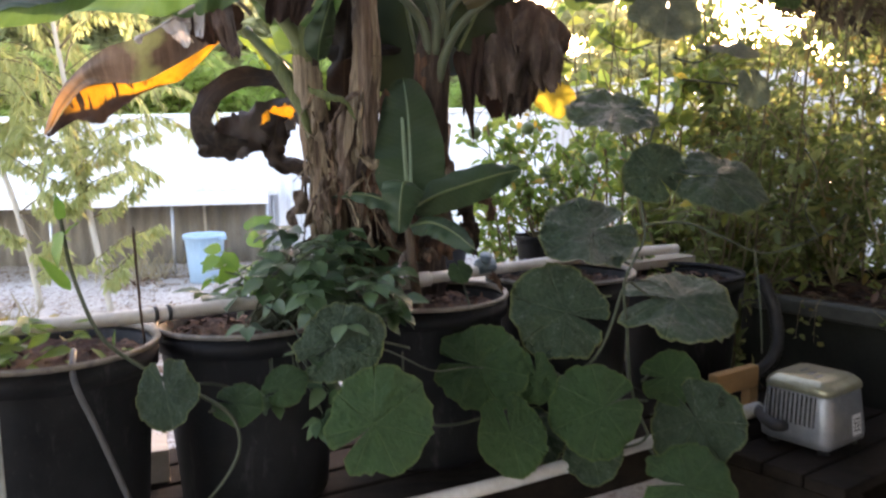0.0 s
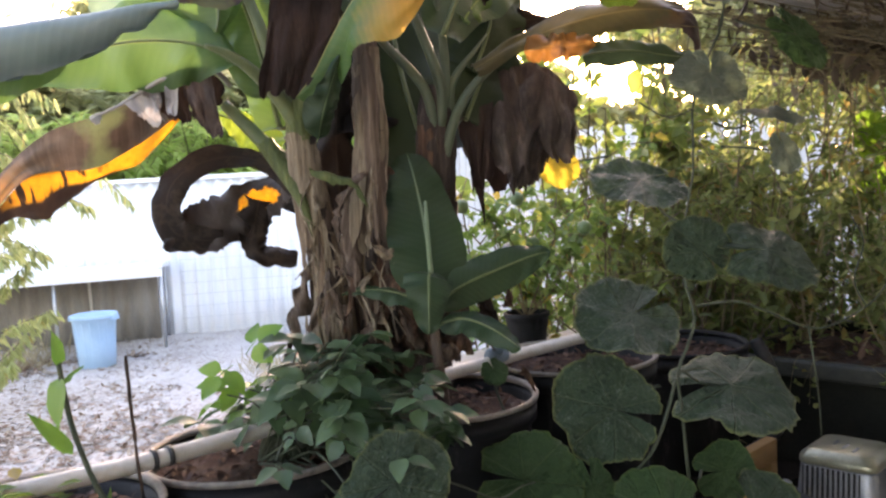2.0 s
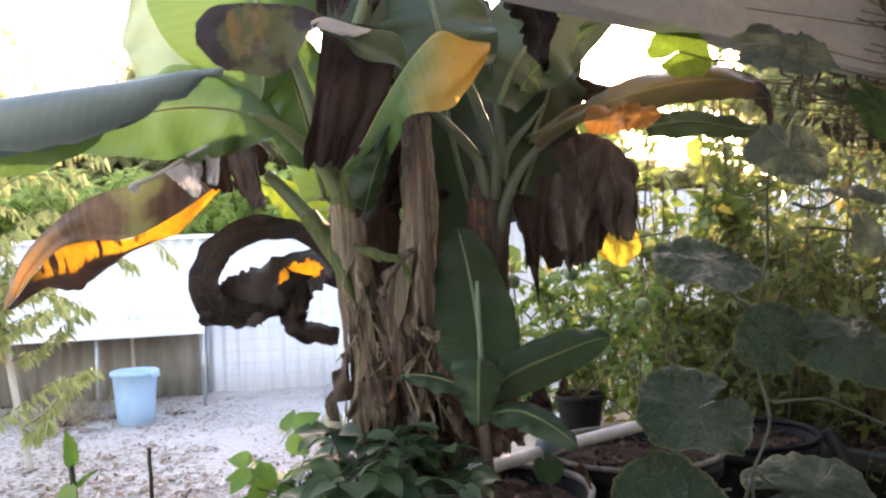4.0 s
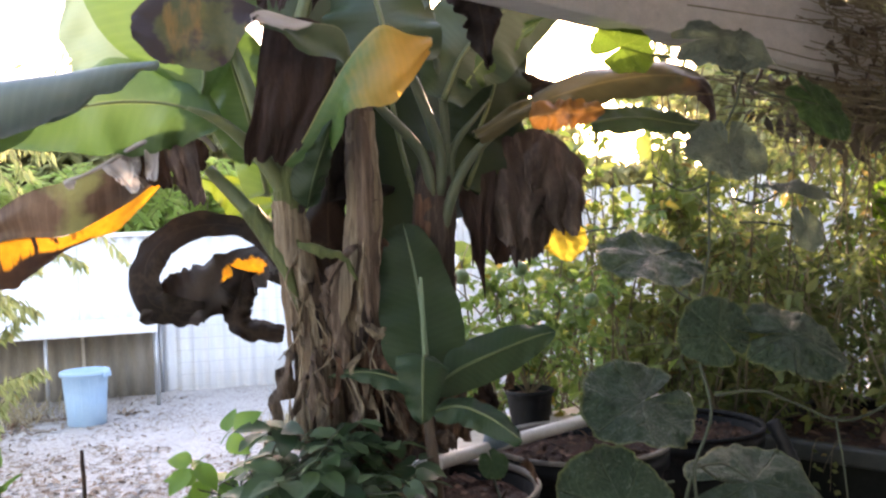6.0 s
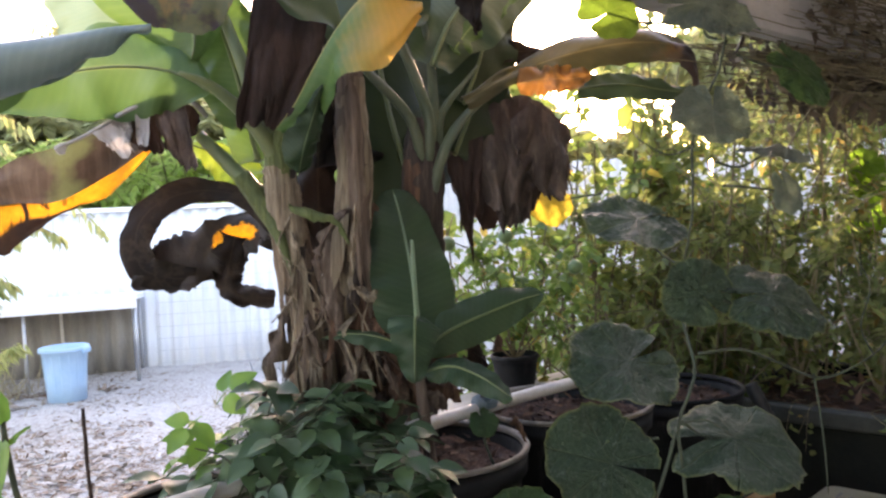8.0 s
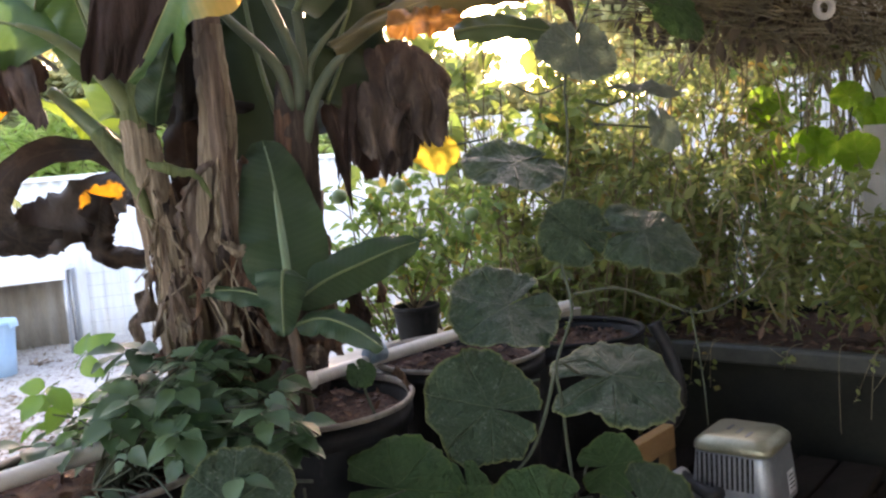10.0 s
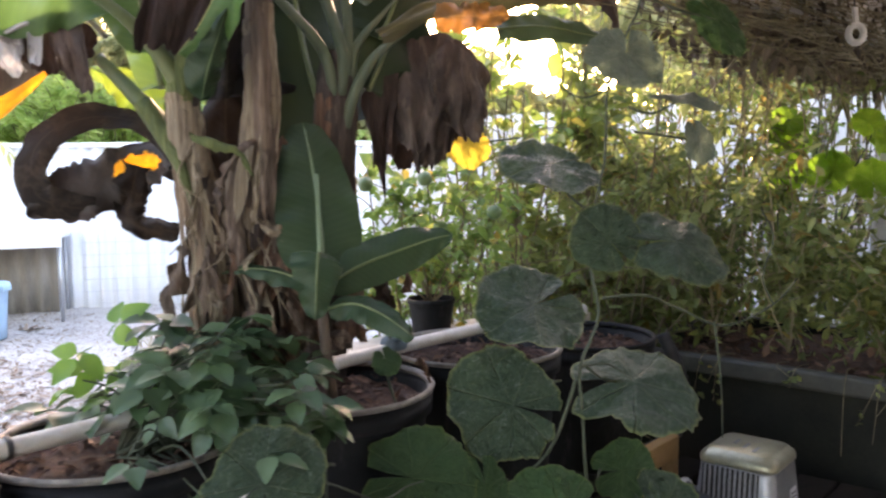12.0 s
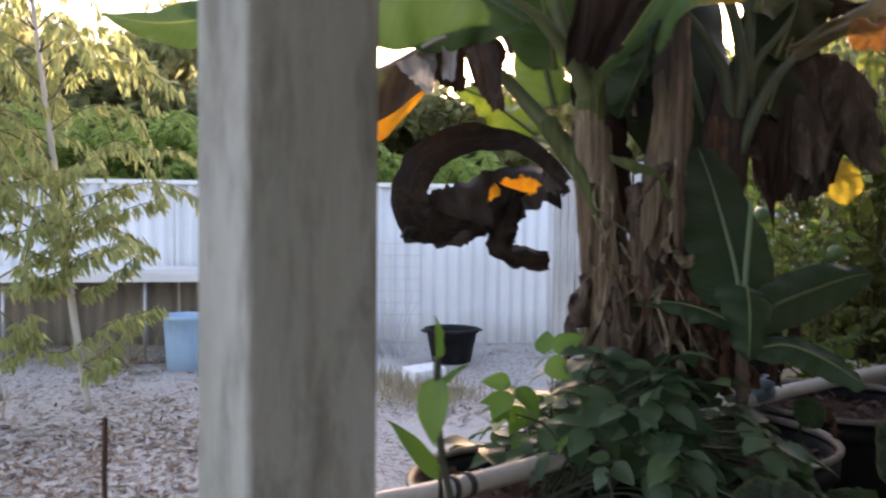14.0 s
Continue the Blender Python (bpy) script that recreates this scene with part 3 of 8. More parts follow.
# ---- mesh kit ----
def mesh_of(name, verts, faces, mat, uvs=None, smooth=True):
    me = bpy.data.meshes.new(name)
    me.from_pydata(verts, [], faces)
    if uvs is not None:
        lay = me.uv_layers.new(name="UVMap")
        idx = np.empty(len(me.loops), dtype=np.int32)
        me.loops.foreach_get("vertex_index", idx)
        lay.data.foreach_set("uv", np.asarray(uvs, dtype=np.float32)[idx].ravel())
    if smooth:
        me.polygons.foreach_set("use_smooth", [True] * len(me.polygons))
    me.materials.append(mat)
    me.update()
    return me


def thing(name, label, category, at=(0, 0, 0), rz=0.0, group="", kind=""):
    ob = new(name)
    ob.empty_display_size = 0.1
    ob.matrix_world = pose(*at, 0, 0, rz)
    return tagged(ob, label, category, group, kind)


def hang(name, me, parent, label="", m=None):
    """A mesh given in the world's axes becomes a part of parent."""
    ob = new(name, me)
    ob.parent = parent
    root = Matrix.Identity(4)
    p = parent
    while p is not None:
        root = p.matrix_basis @ root if p.parent is None else p.matrix_parent_inverse @ p.matrix_basis @ root
        p = p.parent
    ob.matrix_parent_inverse = root.inverted()
    if m is not None:
        ob.matrix_basis = m
    if label:
        ob["label"] = label
    return ob


def own(name, me, label, category, group="", kind=""):
    return tagged(new(name, me), label, category, group, kind)


def from_bm(name, bm, mat, smooth=False):
    me = bpy.data.meshes.new(name)
    bm.to_mesh(me)
    bm.free()
    if smooth:
        me.polygons.foreach_set("use_smooth", [True] * len(me.polygons))
    me.materials.append(mat)
    return me


def box(size, m=None, bevel=0.0, segs=2, taper=1.0, bm=None):
    bm = bm or bmesh.new()
    made = bmesh.ops.create_cube(bm, size=1.0)["verts"]
    for v in made:
        k = taper if v.co.z > 0 else 1.0
        v.co = Vector((v.co.x * size[0] * k, v.co.y * size[1] * k, v.co.z * size[2]))
    if bevel:
        edges = list({e for v in made for e in v.link_edges})
        made = bmesh.ops.bevel(bm, geom=edges, offset=bevel, segments=segs, profile=0.5, affect="EDGES")["verts"]
        made = [v for v in bm.verts if v.is_valid] if bm.verts else made
    if m is not None:
        bmesh.ops.transform(bm, matrix=m, verts=bm.verts[:])
    return bm


def spline(pts, n):
    """n points on a smooth line through pts, and the share of the way of each."""
    p = [Vector(q) for q in pts]
    out = []
    for i in range(n):
        s = i / (n - 1) * (len(p) - 1)
        k = min(int(s), len(p) - 2)
        f = s - k
        a, b, c, d = p[max(k - 1, 0)], p[k], p[k + 1], p[min(k + 2, len(p) - 1)]
        out.append(0.5 * ((2 * b) + (c - a) * f + (2 * a - 5 * b + 4 * c - d) * f * f + (3 * b - a - 3 * c + d) * f ** 3))
    return out


def tube_data(pts, radii, n=12, sides=8, verts=None, faces=None, rough=0.0, flat=1.0):
    """A tapered round rod along a smooth line."""
    verts, faces = ([] if verts is None else verts), ([] if faces is None else faces)
    line = spline(pts, n) if n > len(pts) or len(pts) > 2 else [Vector(q) for q in pts]
    n = len(line)
    ref = None
    base = len(verts)
    for i, p in enumerate(line):
        t = (line[min(i + 1, n - 1)] - line[max(i - 1, 0)]).normalized()
        if ref is None:
            ref = t.orthogonal().normalized()
        ref = (ref - t * ref.dot(t)).normalized()
        bi = t.cross(ref)
        s = i / (n - 1) * (len(radii) - 1)
        k = min(int(s), len(radii) - 2)
        r = radii[k] + (radii[k + 1] - radii[k]) * (s - k)
        for j in range(sides):
            a = 2 * math.pi * j / sides
            rr = r * (1 + rough * noise.noise(p * 30 + Vector((math.cos(a), math.sin(a), 0)) * 2)) if rough else r
            verts.append(tuple(p + ref * (math.cos(a) * rr) + bi * (math.sin(a) * rr * flat)))
    for i in range(n - 1):
        for j in range(sides):
            a, b = base + i * sides + j, base + i * sides + (j + 1) % sides
            faces.append((a, b, b + sides, a + sides))
    faces.append(tuple(base + j for j in reversed(range(sides))))
    faces.append(tuple(base + (n - 1) * sides + j for j in range(sides)))
    return verts, faces


def rod(name, pts, radii, mat, n=12, sides=8, rough=0.0, flat=1.0):
    v, f = tube_data(pts, radii, n, sides, rough=rough, flat=flat)
    return mesh_of(name, v, f, mat)


def lathe(name, profile, mat, sides=40, wobble=0.0):
    v, f = [], []
    for r, z in profile:
        for j in range(sides):
            a = 2 * math.pi * j / sides
            k = 1 + wobble * noise.noise(Vector((math.cos(a) * 1.3, math.sin(a) * 1.3, z)))
            v.append((r * k * math.cos(a), r * k * math.sin(a), z))
    for i in range(len(profile) - 1):
        for j in range(sides):
            a, b = i * sides + j, i * sides + (j + 1) % sides
            f.append((a, b, b + sides, a + sides))
    return mesh_of(name, v, f, mat)


def blade(name, ctrl, width, up, mat, fold=0.25, curl=0.3, wave=0.02, rag=0.0, holes=0.0, tears=0, n=34, m=6, seed=0, shape=(0.55, 0.9), roll=None):
    """A long leaf blade: a smooth midrib line, two halves that fold and curl, a ragged edge, tears and holes.
    up: the way that the upper side faces, one vector or one for each control point."""
    rnd = random.Random(seed)
    line = spline(ctrl, n)
    ups = spline(up, n) if isinstance(up[0], (tuple, list)) else [Vector(up)] * n
    cuts = [(rnd.uniform(0.12, 0.92), rnd.choice((-1, 1)), rnd.uniform(0.25, 0.8)) for _ in range(tears)]
    verts, uvs, faces, keep = [], [], [], {}
    offs = rnd.uniform(0, 50)
    for i, p in enumerate(line):
        v = i / (n - 1)
        t = (line[min(i + 1, n - 1)] - line[max(i - 1, 0)]).normalized()
        side = t.cross(ups[i]).normalized()
        nor = side.cross(t).normalized()
        prof = shape(v) if callable(shape) else math.sin(math.pi * min(1, max(0, v ** shape[0]))) ** shape[1]
        w = width * max(prof, 0.02 if v < 0.5 else 0.03)
        k = 1.0 if roll is None else roll[0] + (roll[1] - roll[0]) * v
        for j in range(-m, m + 1):
            s = 1 if j >= 0 else -1
            a = abs(j) / m
            ww = w * (1 + rag * noise.noise(Vector((v * 22 + offs, s * 3.1, 0.3))))
            for cv, cs, depth in cuts:
                if cs == s:
                    ww *= 1 - (1 - depth) * math.exp(-((v - cv) / 0.012) ** 2)
            ang, x, z = fold, 0.0, 0.0
            steps = 4
            for q in range(steps):
                aa = fold + curl * k * a * (q + 0.5) / steps
                x += math.cos(aa) * a / steps
                z -= math.sin(aa) * a / steps
            ruf = wave * a * noise.noise(Vector((v * 9 + offs, s * 2.0 + a, 1.7))) * 2
            co = p + side * (s * x * ww) + nor * (z * ww + ruf)
            verts.append(tuple(co))
            uvs.append((0.5 + 0.5 * s * a, v))
    row = 2 * m + 1
    for i in range(n - 1):
        for j in range(row - 1):
            a = i * row + j
            if holes:
                c = Vector(verts[a])
                edge = abs(j - m + 0.5) / m
                if noise.noise(c * 16 + Vector((offs, 0, 0))) > 0.62 - holes * (0.4 + edge):
                    continue
            faces.append((a, a + 1, a + 1 + row, a + row))
    return mesh_of(name, verts, faces, mat, uvs)


def drape(name, top, bottom, mat, folds=5.0, depth=0.03, rag=0.12, holes=0.0, out=(0.0, -1.0, 0.15), nu=56, nv=26, seed=0, start=0.25):
    """A withered blade that hangs like cloth from its top edge: crumples that deepen downwards, a torn lower edge."""
    a, b, o = spline(top, nu), spline(bottom, nu), Vector(out).normalized()
    k = seed * 3.37 + 1.1
    verts, uvs, faces = [], [], []
    for i in range(nu):
        u = i / (nu - 1)
        tooth = noise.noise(Vector((u * 4, k, 0))) + 0.55 * noise.noise(Vector((u * 11, k, 4))) + 0.25 * noise.noise(Vector((u * 31, k, 4)))
        reach = 1 + rag * 1.3 * tooth
        for j in range(nv):
            v = j / (nv - 1)
            p = a[i].lerp(b[i], v * reach)
            big = noise.noise(Vector((u * folds * 0.45 + v * 0.6, v * 1.7, k + 2)))
            swing = abs(noise.noise(Vector((u * folds + v * 0.7, v * 1.1, k)))) * 1.6 - 0.5 + 0.35 * noise.noise(Vector((u * folds * 2.3, v * 4, k + 5)))
            side = noise.noise(Vector((u * 3, v * 3, k + 8))) * depth
            q = p + o * (depth * 1.6 * (swing + 1.1 * big) * (start + (1 - start) * v)) + Vector((side * v, 0, 0.6 * depth * v * noise.noise(Vector((u * 5, v * 5, k + 11)))))
            verts.append(tuple(q))
            uvs.append((0.5 + 0.5 * v, u))
    for i in range(nu - 1):
        for j in range(nv - 1):
            n = i * nv + j
            if holes and noise.noise(Vector(verts[n]) * 17 + Vector((k, 0, 0))) > 0.6 - holes * (0.3 + j / nv):
                continue
            faces.append((n, n + 1, n + nv + 1, n + nv))
    return mesh_of(name, verts, faces, mat, uvs)


def leaf_cloud(name, pos, axis, nor, size, mat, aspect=0.4, bend=0.12):
    """Many small pointed leaves in one mesh, from arrays of places, directions, normals and lengths."""
    pos, axis, nor, size = (np.asarray(a, dtype=float) for a in (pos, axis, nor, size))
    axis = axis / np.linalg.norm(axis, axis=1, keepdims=True)
    side = np.cross(axis, nor)
    side /= np.linalg.norm(side, axis=1, keepdims=True) + 1e-9
    nor = np.cross(side, axis)
    shape = np.array([(0, 0, 0), (0.5, 0.28, 0.10), (0.42, 0.62, 0.04), (0, 1, -bend), (-0.42, 0.62, 0.04), (-0.5, 0.28, 0.10)])
    L = size[:, None, None]
    v = pos[:, None] + L * (shape[None, :, 0:1] * aspect * side[:, None] + shape[None, :, 1:2] * axis[:, None] + shape[None, :, 2:3] * aspect * 1.6 * nor[:, None])
    k = len(pos)
    base = (np.arange(k) * 6)[:, None]
    f = np.concatenate([base + [0, 1, 2, 3], base + [0, 3, 4, 5]], 1).reshape(-1, 4)
    me = bpy.data.meshes.new(name)
    me.vertices.add(k * 6)
    me.vertices.foreach_set("co", v.reshape(-1))
    me.loops.add(k * 8)
    me.polygons.add(k * 2)
    me.loops.foreach_set("vertex_index", f.reshape(-1).astype(np.int32))
    me.polygons.foreach_set("loop_start", np.arange(0, k * 8, 4, dtype=np.int32))
    me.polygons.foreach_set("use_smooth", [True] * (k * 2))
    me.update(calc_edges=True)
    me.materials.append(mat)
    return me


def unit(rs, k):
    a = rs.normal(size=(k, 3))
    return a / np.linalg.norm(a, axis=1, keepdims=True)


U, V = Vector((math.cos(radians(30)), math.sin(radians(30)), 0)), Vector((-math.sin(radians(30)), math.cos(radians(30)), 0))


def uv_at(s, d, z=0.0, origin=(-1.005, 1.73)):
    """A place by its way along the patio's edge and out from it."""
    return Vector((origin[0], origin[1], z)) + U * s + V * d


# ---- ground ----
def ground():
    def lines(lo, hi, step, far):
        mid = [lo + step * i for i in range(int((hi - lo) / step) + 1)]
        out = [far * k for k in (0.004, 0.01, 0.03, 0.1, 0.3, 1.0)]
        return [lo - o for o in reversed(out)] + mid + [hi + o for o in out]
    xs, ys = lines(-6.5, 3.5, 0.1, 900), lines(3.4, 10.6, 0.1, 900)
    verts = [(x, y, 0.035 * noise.noise(Vector((x * 0.8, y * 0.8, 0))) + 0.02 * noise.noise(Vector((x * 5, y * 5, 3))) if -7 < x < 4 and 3.2 < y < 10.8 else 0.0) for y in ys for x in xs]
    w = len(xs)
    faces = [(j * w + i, j * w + i + 1, (j + 1) * w + i + 1, (j + 1) * w + i) for j in range(len(ys) - 1) for i in range(w - 1)]
    own("ground", mesh_of("ground", verts, faces, SAND), "pale grey sand yard strewn with dry leaf litter", "ground", kind="structure")


ground()


def litter(name, k, box4, mat, lo, hi, label, seed, bare=0.02):
    rs = np.random.RandomState(seed)
    x, y = rs.uniform(box4[0], box4[1], k), rs.uniform(box4[2], box4[3], k)
    keep = np.array([noise.noise(Vector((a * 0.7, b * 0.7, seed))) + 0.7 * noise.noise(Vector((a * 2.6, b * 2.6, seed + 9))) - 0.17 * (a + 2.3) + rs.uniform(-0.22, 0.22) > bare for a, b in zip(x, y)])
    x, y = x[keep], y[keep]
    n = len(x)
    ax = unit(rs, n)
    ax[:, 2] *= 0.25
    nor = unit(rs, n) * 0.35 + np.array([0, 0, 1.0])
    z = np.array([0.035 * noise.noise(Vector((a * 0.8, b * 0.8, 0))) + 0.02 * noise.noise(Vector((a * 5, b * 5, 3))) for a, b in zip(x, y)]) + 0.006
    me = leaf_cloud(name, np.stack([x, y, z], 1), ax, nor, rs.uniform(lo, hi, n), mat, 0.4, -0.1)
    own(name, me, label, "leaf litter", kind="stuff")


litter("leaf_litter", 15000, (-6.5, 3.0, 3.6, 10.2), LITTER, 0.02, 0.075, "scattered dry grey-brown leaves on pale sand", 3)
litter("leaf_litter", 9000, (-5.8, 0.2, 3.4, 7.6), LITTER_RED, 0.02, 0.065, "red-brown dry leaves heaped on the sand", 8, -0.08)
litter("leaf_litter", 9000, (-5.6, -0.4, 3.3, 6.4), LITTER_RED, 0.015, 0.05, "small red-brown leaf scraps thick on the sand", 21, -0.35)
litter("leaf_litter", 7000, (-5.8, -0.6, 3.4, 6.8), LITTER, 0.03, 0.10, "larger curled tan and brown leaves strewn on the sand", 33, -0.25)
litter("leaf_litter", 900, (-3.3, -1.7, 8.2, 9.3), LITTER_RED, 0.05, 0.12, "brown dead leaves gathered round the blue bucket", 12)


# ---- fences ----
def back_fence():
    fence = thing("back_fence", "white corrugated fibre-cement fence with a pale metal capping", "fence", (-4, 10.3, 0), kind="structure")
    pitch, x0, count = 0.146, -10.4, 11
    for i in range(count):
        a = x0 + i * 1.07
        k, v, f = 60, [], []
        for j in range(k + 1):
            x = a + 1.095 * j / k
            y = 10.3 + 0.024 * math.cos(2 * math.pi * x / pitch) + (0.007 if i % 2 else 0) + 0.012 * noise.noise(Vector((i * 3.7, 0, 0)))
            lean = 0.02 * noise.noise(Vector((i * 1.9, 5, 0)))
            for dy, z in ((0, -0.1), (0, 0.9), (0, 1.74), (0.007, 1.74), (0.007, -0.1)):
                v.append((x, y + dy + lean * z, z))
        for j in range(k):
            for q in range(4):
                f.append((j * 5 + q, j * 5 + 5 + q, j * 5 + 6 + q, j * 5 + 1 + q))
        hang("fence_sheet", mesh_of("fence_sheet", v, f, FENCE), fence)
        hang("capping", from_bm("capping", box((1.066, 0.085, 0.05), pose(a + 0.535, 10.3, 1.755), 0.012), WHITE), fence)
    return fence


back_fence()


def paling_fence():
    a, b = Vector((1.32, 10.28, 0)), Vector((6.6, 3.2, 0))
    d = (b - a).normalized()
    ang = math.degrees(math.atan2(d.y, d.x))
    fence = thing("paling_fence", "weathered white timber paling fence", "fence", tuple(a), kind="structure")
    rnd = random.Random(4)
    meshes = [from_bm("paling", box((0.098, 0.016, h), None, 0.004, 1), PALING) for h in (2.0, 2.02, 1.98)]
    n = int((b - a).length / 0.106)
    for i in range(n):
        p = a + d * (0.106 * i + 0.05)
        hang("paling", meshes[i % 3], fence, "", pose(p.x, p.y, 1.0 + rnd.uniform(-0.012, 0.012), rnd.uniform(-0.6, 0.6), rnd.uniform(-0.8, 0.8), ang))
    for z in (0.4, 1.6):
        c = (a + b) / 2 + Vector((d.y, -d.x, 0)) * -0.035
        hang("rail", from_bm("rail", box(((b - a).length, 0.04, 0.075), pose(c.x, c.y, z, 0, 0, ang), 0.004), GREY_WOOD), fence)


paling_fence()


# ---- the roofed patio that the camera stands under ----
def patio():
    post = thing("patio_post", "weathered grey-white painted timber post", "post", (-0.993, 1.645, 0), kind="structure")
    bm = box((0.165, 0.086, 2.34), pose(-0.993, 1.645, 1.17, 0, 0, 42), 0.006, 3)
    hang("shaft", from_bm("shaft", bm, POST_PAINT), post)
    hang("shoe", from_bm("shoe", box((0.177, 0.098, 0.12), pose(-0.993, 1.645, 0.06, 0, 0, 42), 0.004), STEEL), post, "galvanised steel foot")
    p = uv_at(4.4, 0)
    other = thing("patio_post", "weathered grey-white painted timber post wrapped in vines", "post", (p.x, p.y, 0), kind="structure")
    hang("shaft", from_bm("shaft", box((0.145, 0.098, 2.14), pose(p.x, p.y, 1.07, 0, 0, 29), 0.006, 2), POST_PAINT), other)
    c = uv_at(1.6, 0.0)
    own("patio_beam", from_bm("patio_beam", box((7.4, 0.085, 0.24), pose(c.x, c.y, 2.217, 0, 1.8, 30), 0.006, 2), BEAM_WOOD), "weathered pale timber beam along the patio edge", "beam", kind="structure")
    # Roof implied by beam and posts; its pale underside is set for bounce.
    c = uv_at(1.6, -2.0)
    bm = box((7.6, 4.1, 0.06), pose(c.x, c.y, 2.44, 1.2, 0, 30))
    own("patio_roof", from_bm("patio_roof", bm, ROOFING), "flat patio roof sheet out of view, paled to bounce light", "roof", kind="structure")
    for i in range(5):
        q = uv_at(-1.6 + 1.6 * i, -1.98)
        own("rafter", from_bm("rafter", box((0.05, 3.86, 0.14), pose(q.x, q.y, 2.32, 1.2, 0, 30), 0.004), BEAM_WOOD), "weathered timber rafter under the patio roof", "rafter", "patio rafters", "structure")
    # Wall and slab are unseen additions, made pale to bounce fill light.
    c = uv_at(1.6, -4.0)
    own("house_wall", from_bm("house_wall", box((8.4, 0.2, 2.9), pose(c.x, c.y, 1.45, 0, 0, 30)), RENDER), "unseen cream house wall paled to bounce light", "wall", kind="structure")
    c = uv_at(1.6, -1.95)
    own("pavement", from_bm("pavement", box((8.0, 3.9, 0.06), pose(c.x, c.y, 0.012, 0, 0, 30), 0.01), CONCRETE), "unseen grey concrete patio slab paled to bounce light", "pavement", kind="structure")


patio()

# ---- timber bench with the row of tubs ----
BENCH = 0.44


def bench():
    b = thing("plant_bench", "low dark old timber bench carrying black tubs", "bench", tuple(uv_at(0.9, 0.3)), 30)
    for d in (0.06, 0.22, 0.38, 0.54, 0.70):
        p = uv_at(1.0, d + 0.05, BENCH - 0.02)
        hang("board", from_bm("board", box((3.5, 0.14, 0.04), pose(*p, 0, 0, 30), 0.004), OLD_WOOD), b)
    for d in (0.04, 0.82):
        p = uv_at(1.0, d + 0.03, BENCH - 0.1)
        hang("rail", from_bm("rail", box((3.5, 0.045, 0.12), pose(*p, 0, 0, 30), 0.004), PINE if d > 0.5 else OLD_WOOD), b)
    for s in (-0.6, 0.6, 1.6, 2.6):
        for d in (0.1, 0.8):
            p = uv_at(s, d, (BENCH - 0.06) / 2)
            hang("leg", from_bm("leg", box((0.09, 0.07, BENCH - 0.06), pose(*p, 0, 0, 30), 0.004), GREY_WOOD), b)


bench()


def tub(at, r, top, label, seed, base=BENCH, level=0.05, rim=RIM):
    pot = thing("plant_tub", label, "plant pot", (at[0], at[1], base), seed * 40, group="black plant tubs")
    h = top - base
    prof = [(0.0, 0.0), (r * 0.78, 0.0), (r * 0.80, 0.012), (r * 0.93, h - 0.075), (r * 0.935, h - 0.07), (r * 0.99, h - 0.068), (r * 1.0, h - 0.012), (r * 0.93, h - 0.03), (r * 0.88, h - level - 0.06)]
    lip = [(r * 0.955, h - 0.016), (r * 1.012, h - 0.014), (r * 1.022, h - 0.006), (r * 1.005, h), (r * 0.965, h - 0.003), (r * 0.945, h - 0.014), (r * 0.955, h - 0.016)]
    me = lathe("body", prof, BLACK_PLASTIC, 48, 0.012)
    hang("body", me, pot, "", pose(at[0], at[1], base))
    hang("rim", lathe("rim", lip, rim, 48, 0.012), pot, "dusty worn rim" if rim is RIM else "dark plastic rim", pose(at[0], at[1], base))
    v, f, k = [(0, 0, 0)], [], 28
    for i in range(1, 9):
        for j in range(k):
            a = 2 * math.pi * j / k
            rr = r * 0.905 * i / 8
            v.append((rr * math.cos(a), rr * math.sin(a), 0.025 * noise.noise(Vector((rr * math.cos(a) * 12, rr * math.sin(a) * 12, seed)))))
    for j in range(k):
        f.append((0, 1 + j, 1 + (j + 1) % k))
        for i in range(7):
            a, b = 1 + i * k + j, 1 + i * k + (j + 1) % k
            f.append((a, b, b + k, a + k)[::-1])
    hang("soil", mesh_of("soil", v, f, SOIL), pot, "dark red-brown potting soil", pose(at[0], at[1], top - level))
    rs = np.random.RandomState(seed)
    n = 260
    aa, rr = rs.uniform(0, 6.28, n), r * 0.86 * np.sqrt(rs.uniform(0, 1, n))
    chips = leaf_cloud("mulch", np.stack([at[0] + rr * np.cos(aa), at[1] + rr * np.sin(aa), np.full(n, top - level + 0.012)], 1), unit(rs, n) * [1, 1, 0.3], unit(rs, n) * 0.4 + [0, 0, 1], rs.uniform(0.012, 0.04, n), SOIL_CHIP, 0.5)
    tagged(hang("mulch", chips, pot, "brown leaf mulch"), kind="stuff")
    return pot


POT_A, POT_B, POT_C, POT_D = (-0.98, 2.06), (-0.56, 2.40), (-0.06, 2.70), (0.41, 2.97)
tub(POT_A, 0.262, 0.965, "large black plastic tub of soil with a green shoot", 1)
tub(POT_B, 0.262, 0.955, "large black plastic tub overgrown by a bean plant", 2)
tub(POT_C, 0.265, 0.955, "large scuffed black plastic tub holding a banana clump", 3)
tub(POT_D, 0.262, 0.975, "large black plastic tub of bare red-brown soil", 4)
tub((0.94, 3.36), 0.25, 0.90, "large black plastic tub behind the pumpkin vine", 5, level=0.05, rim=BLACK_PLASTIC)


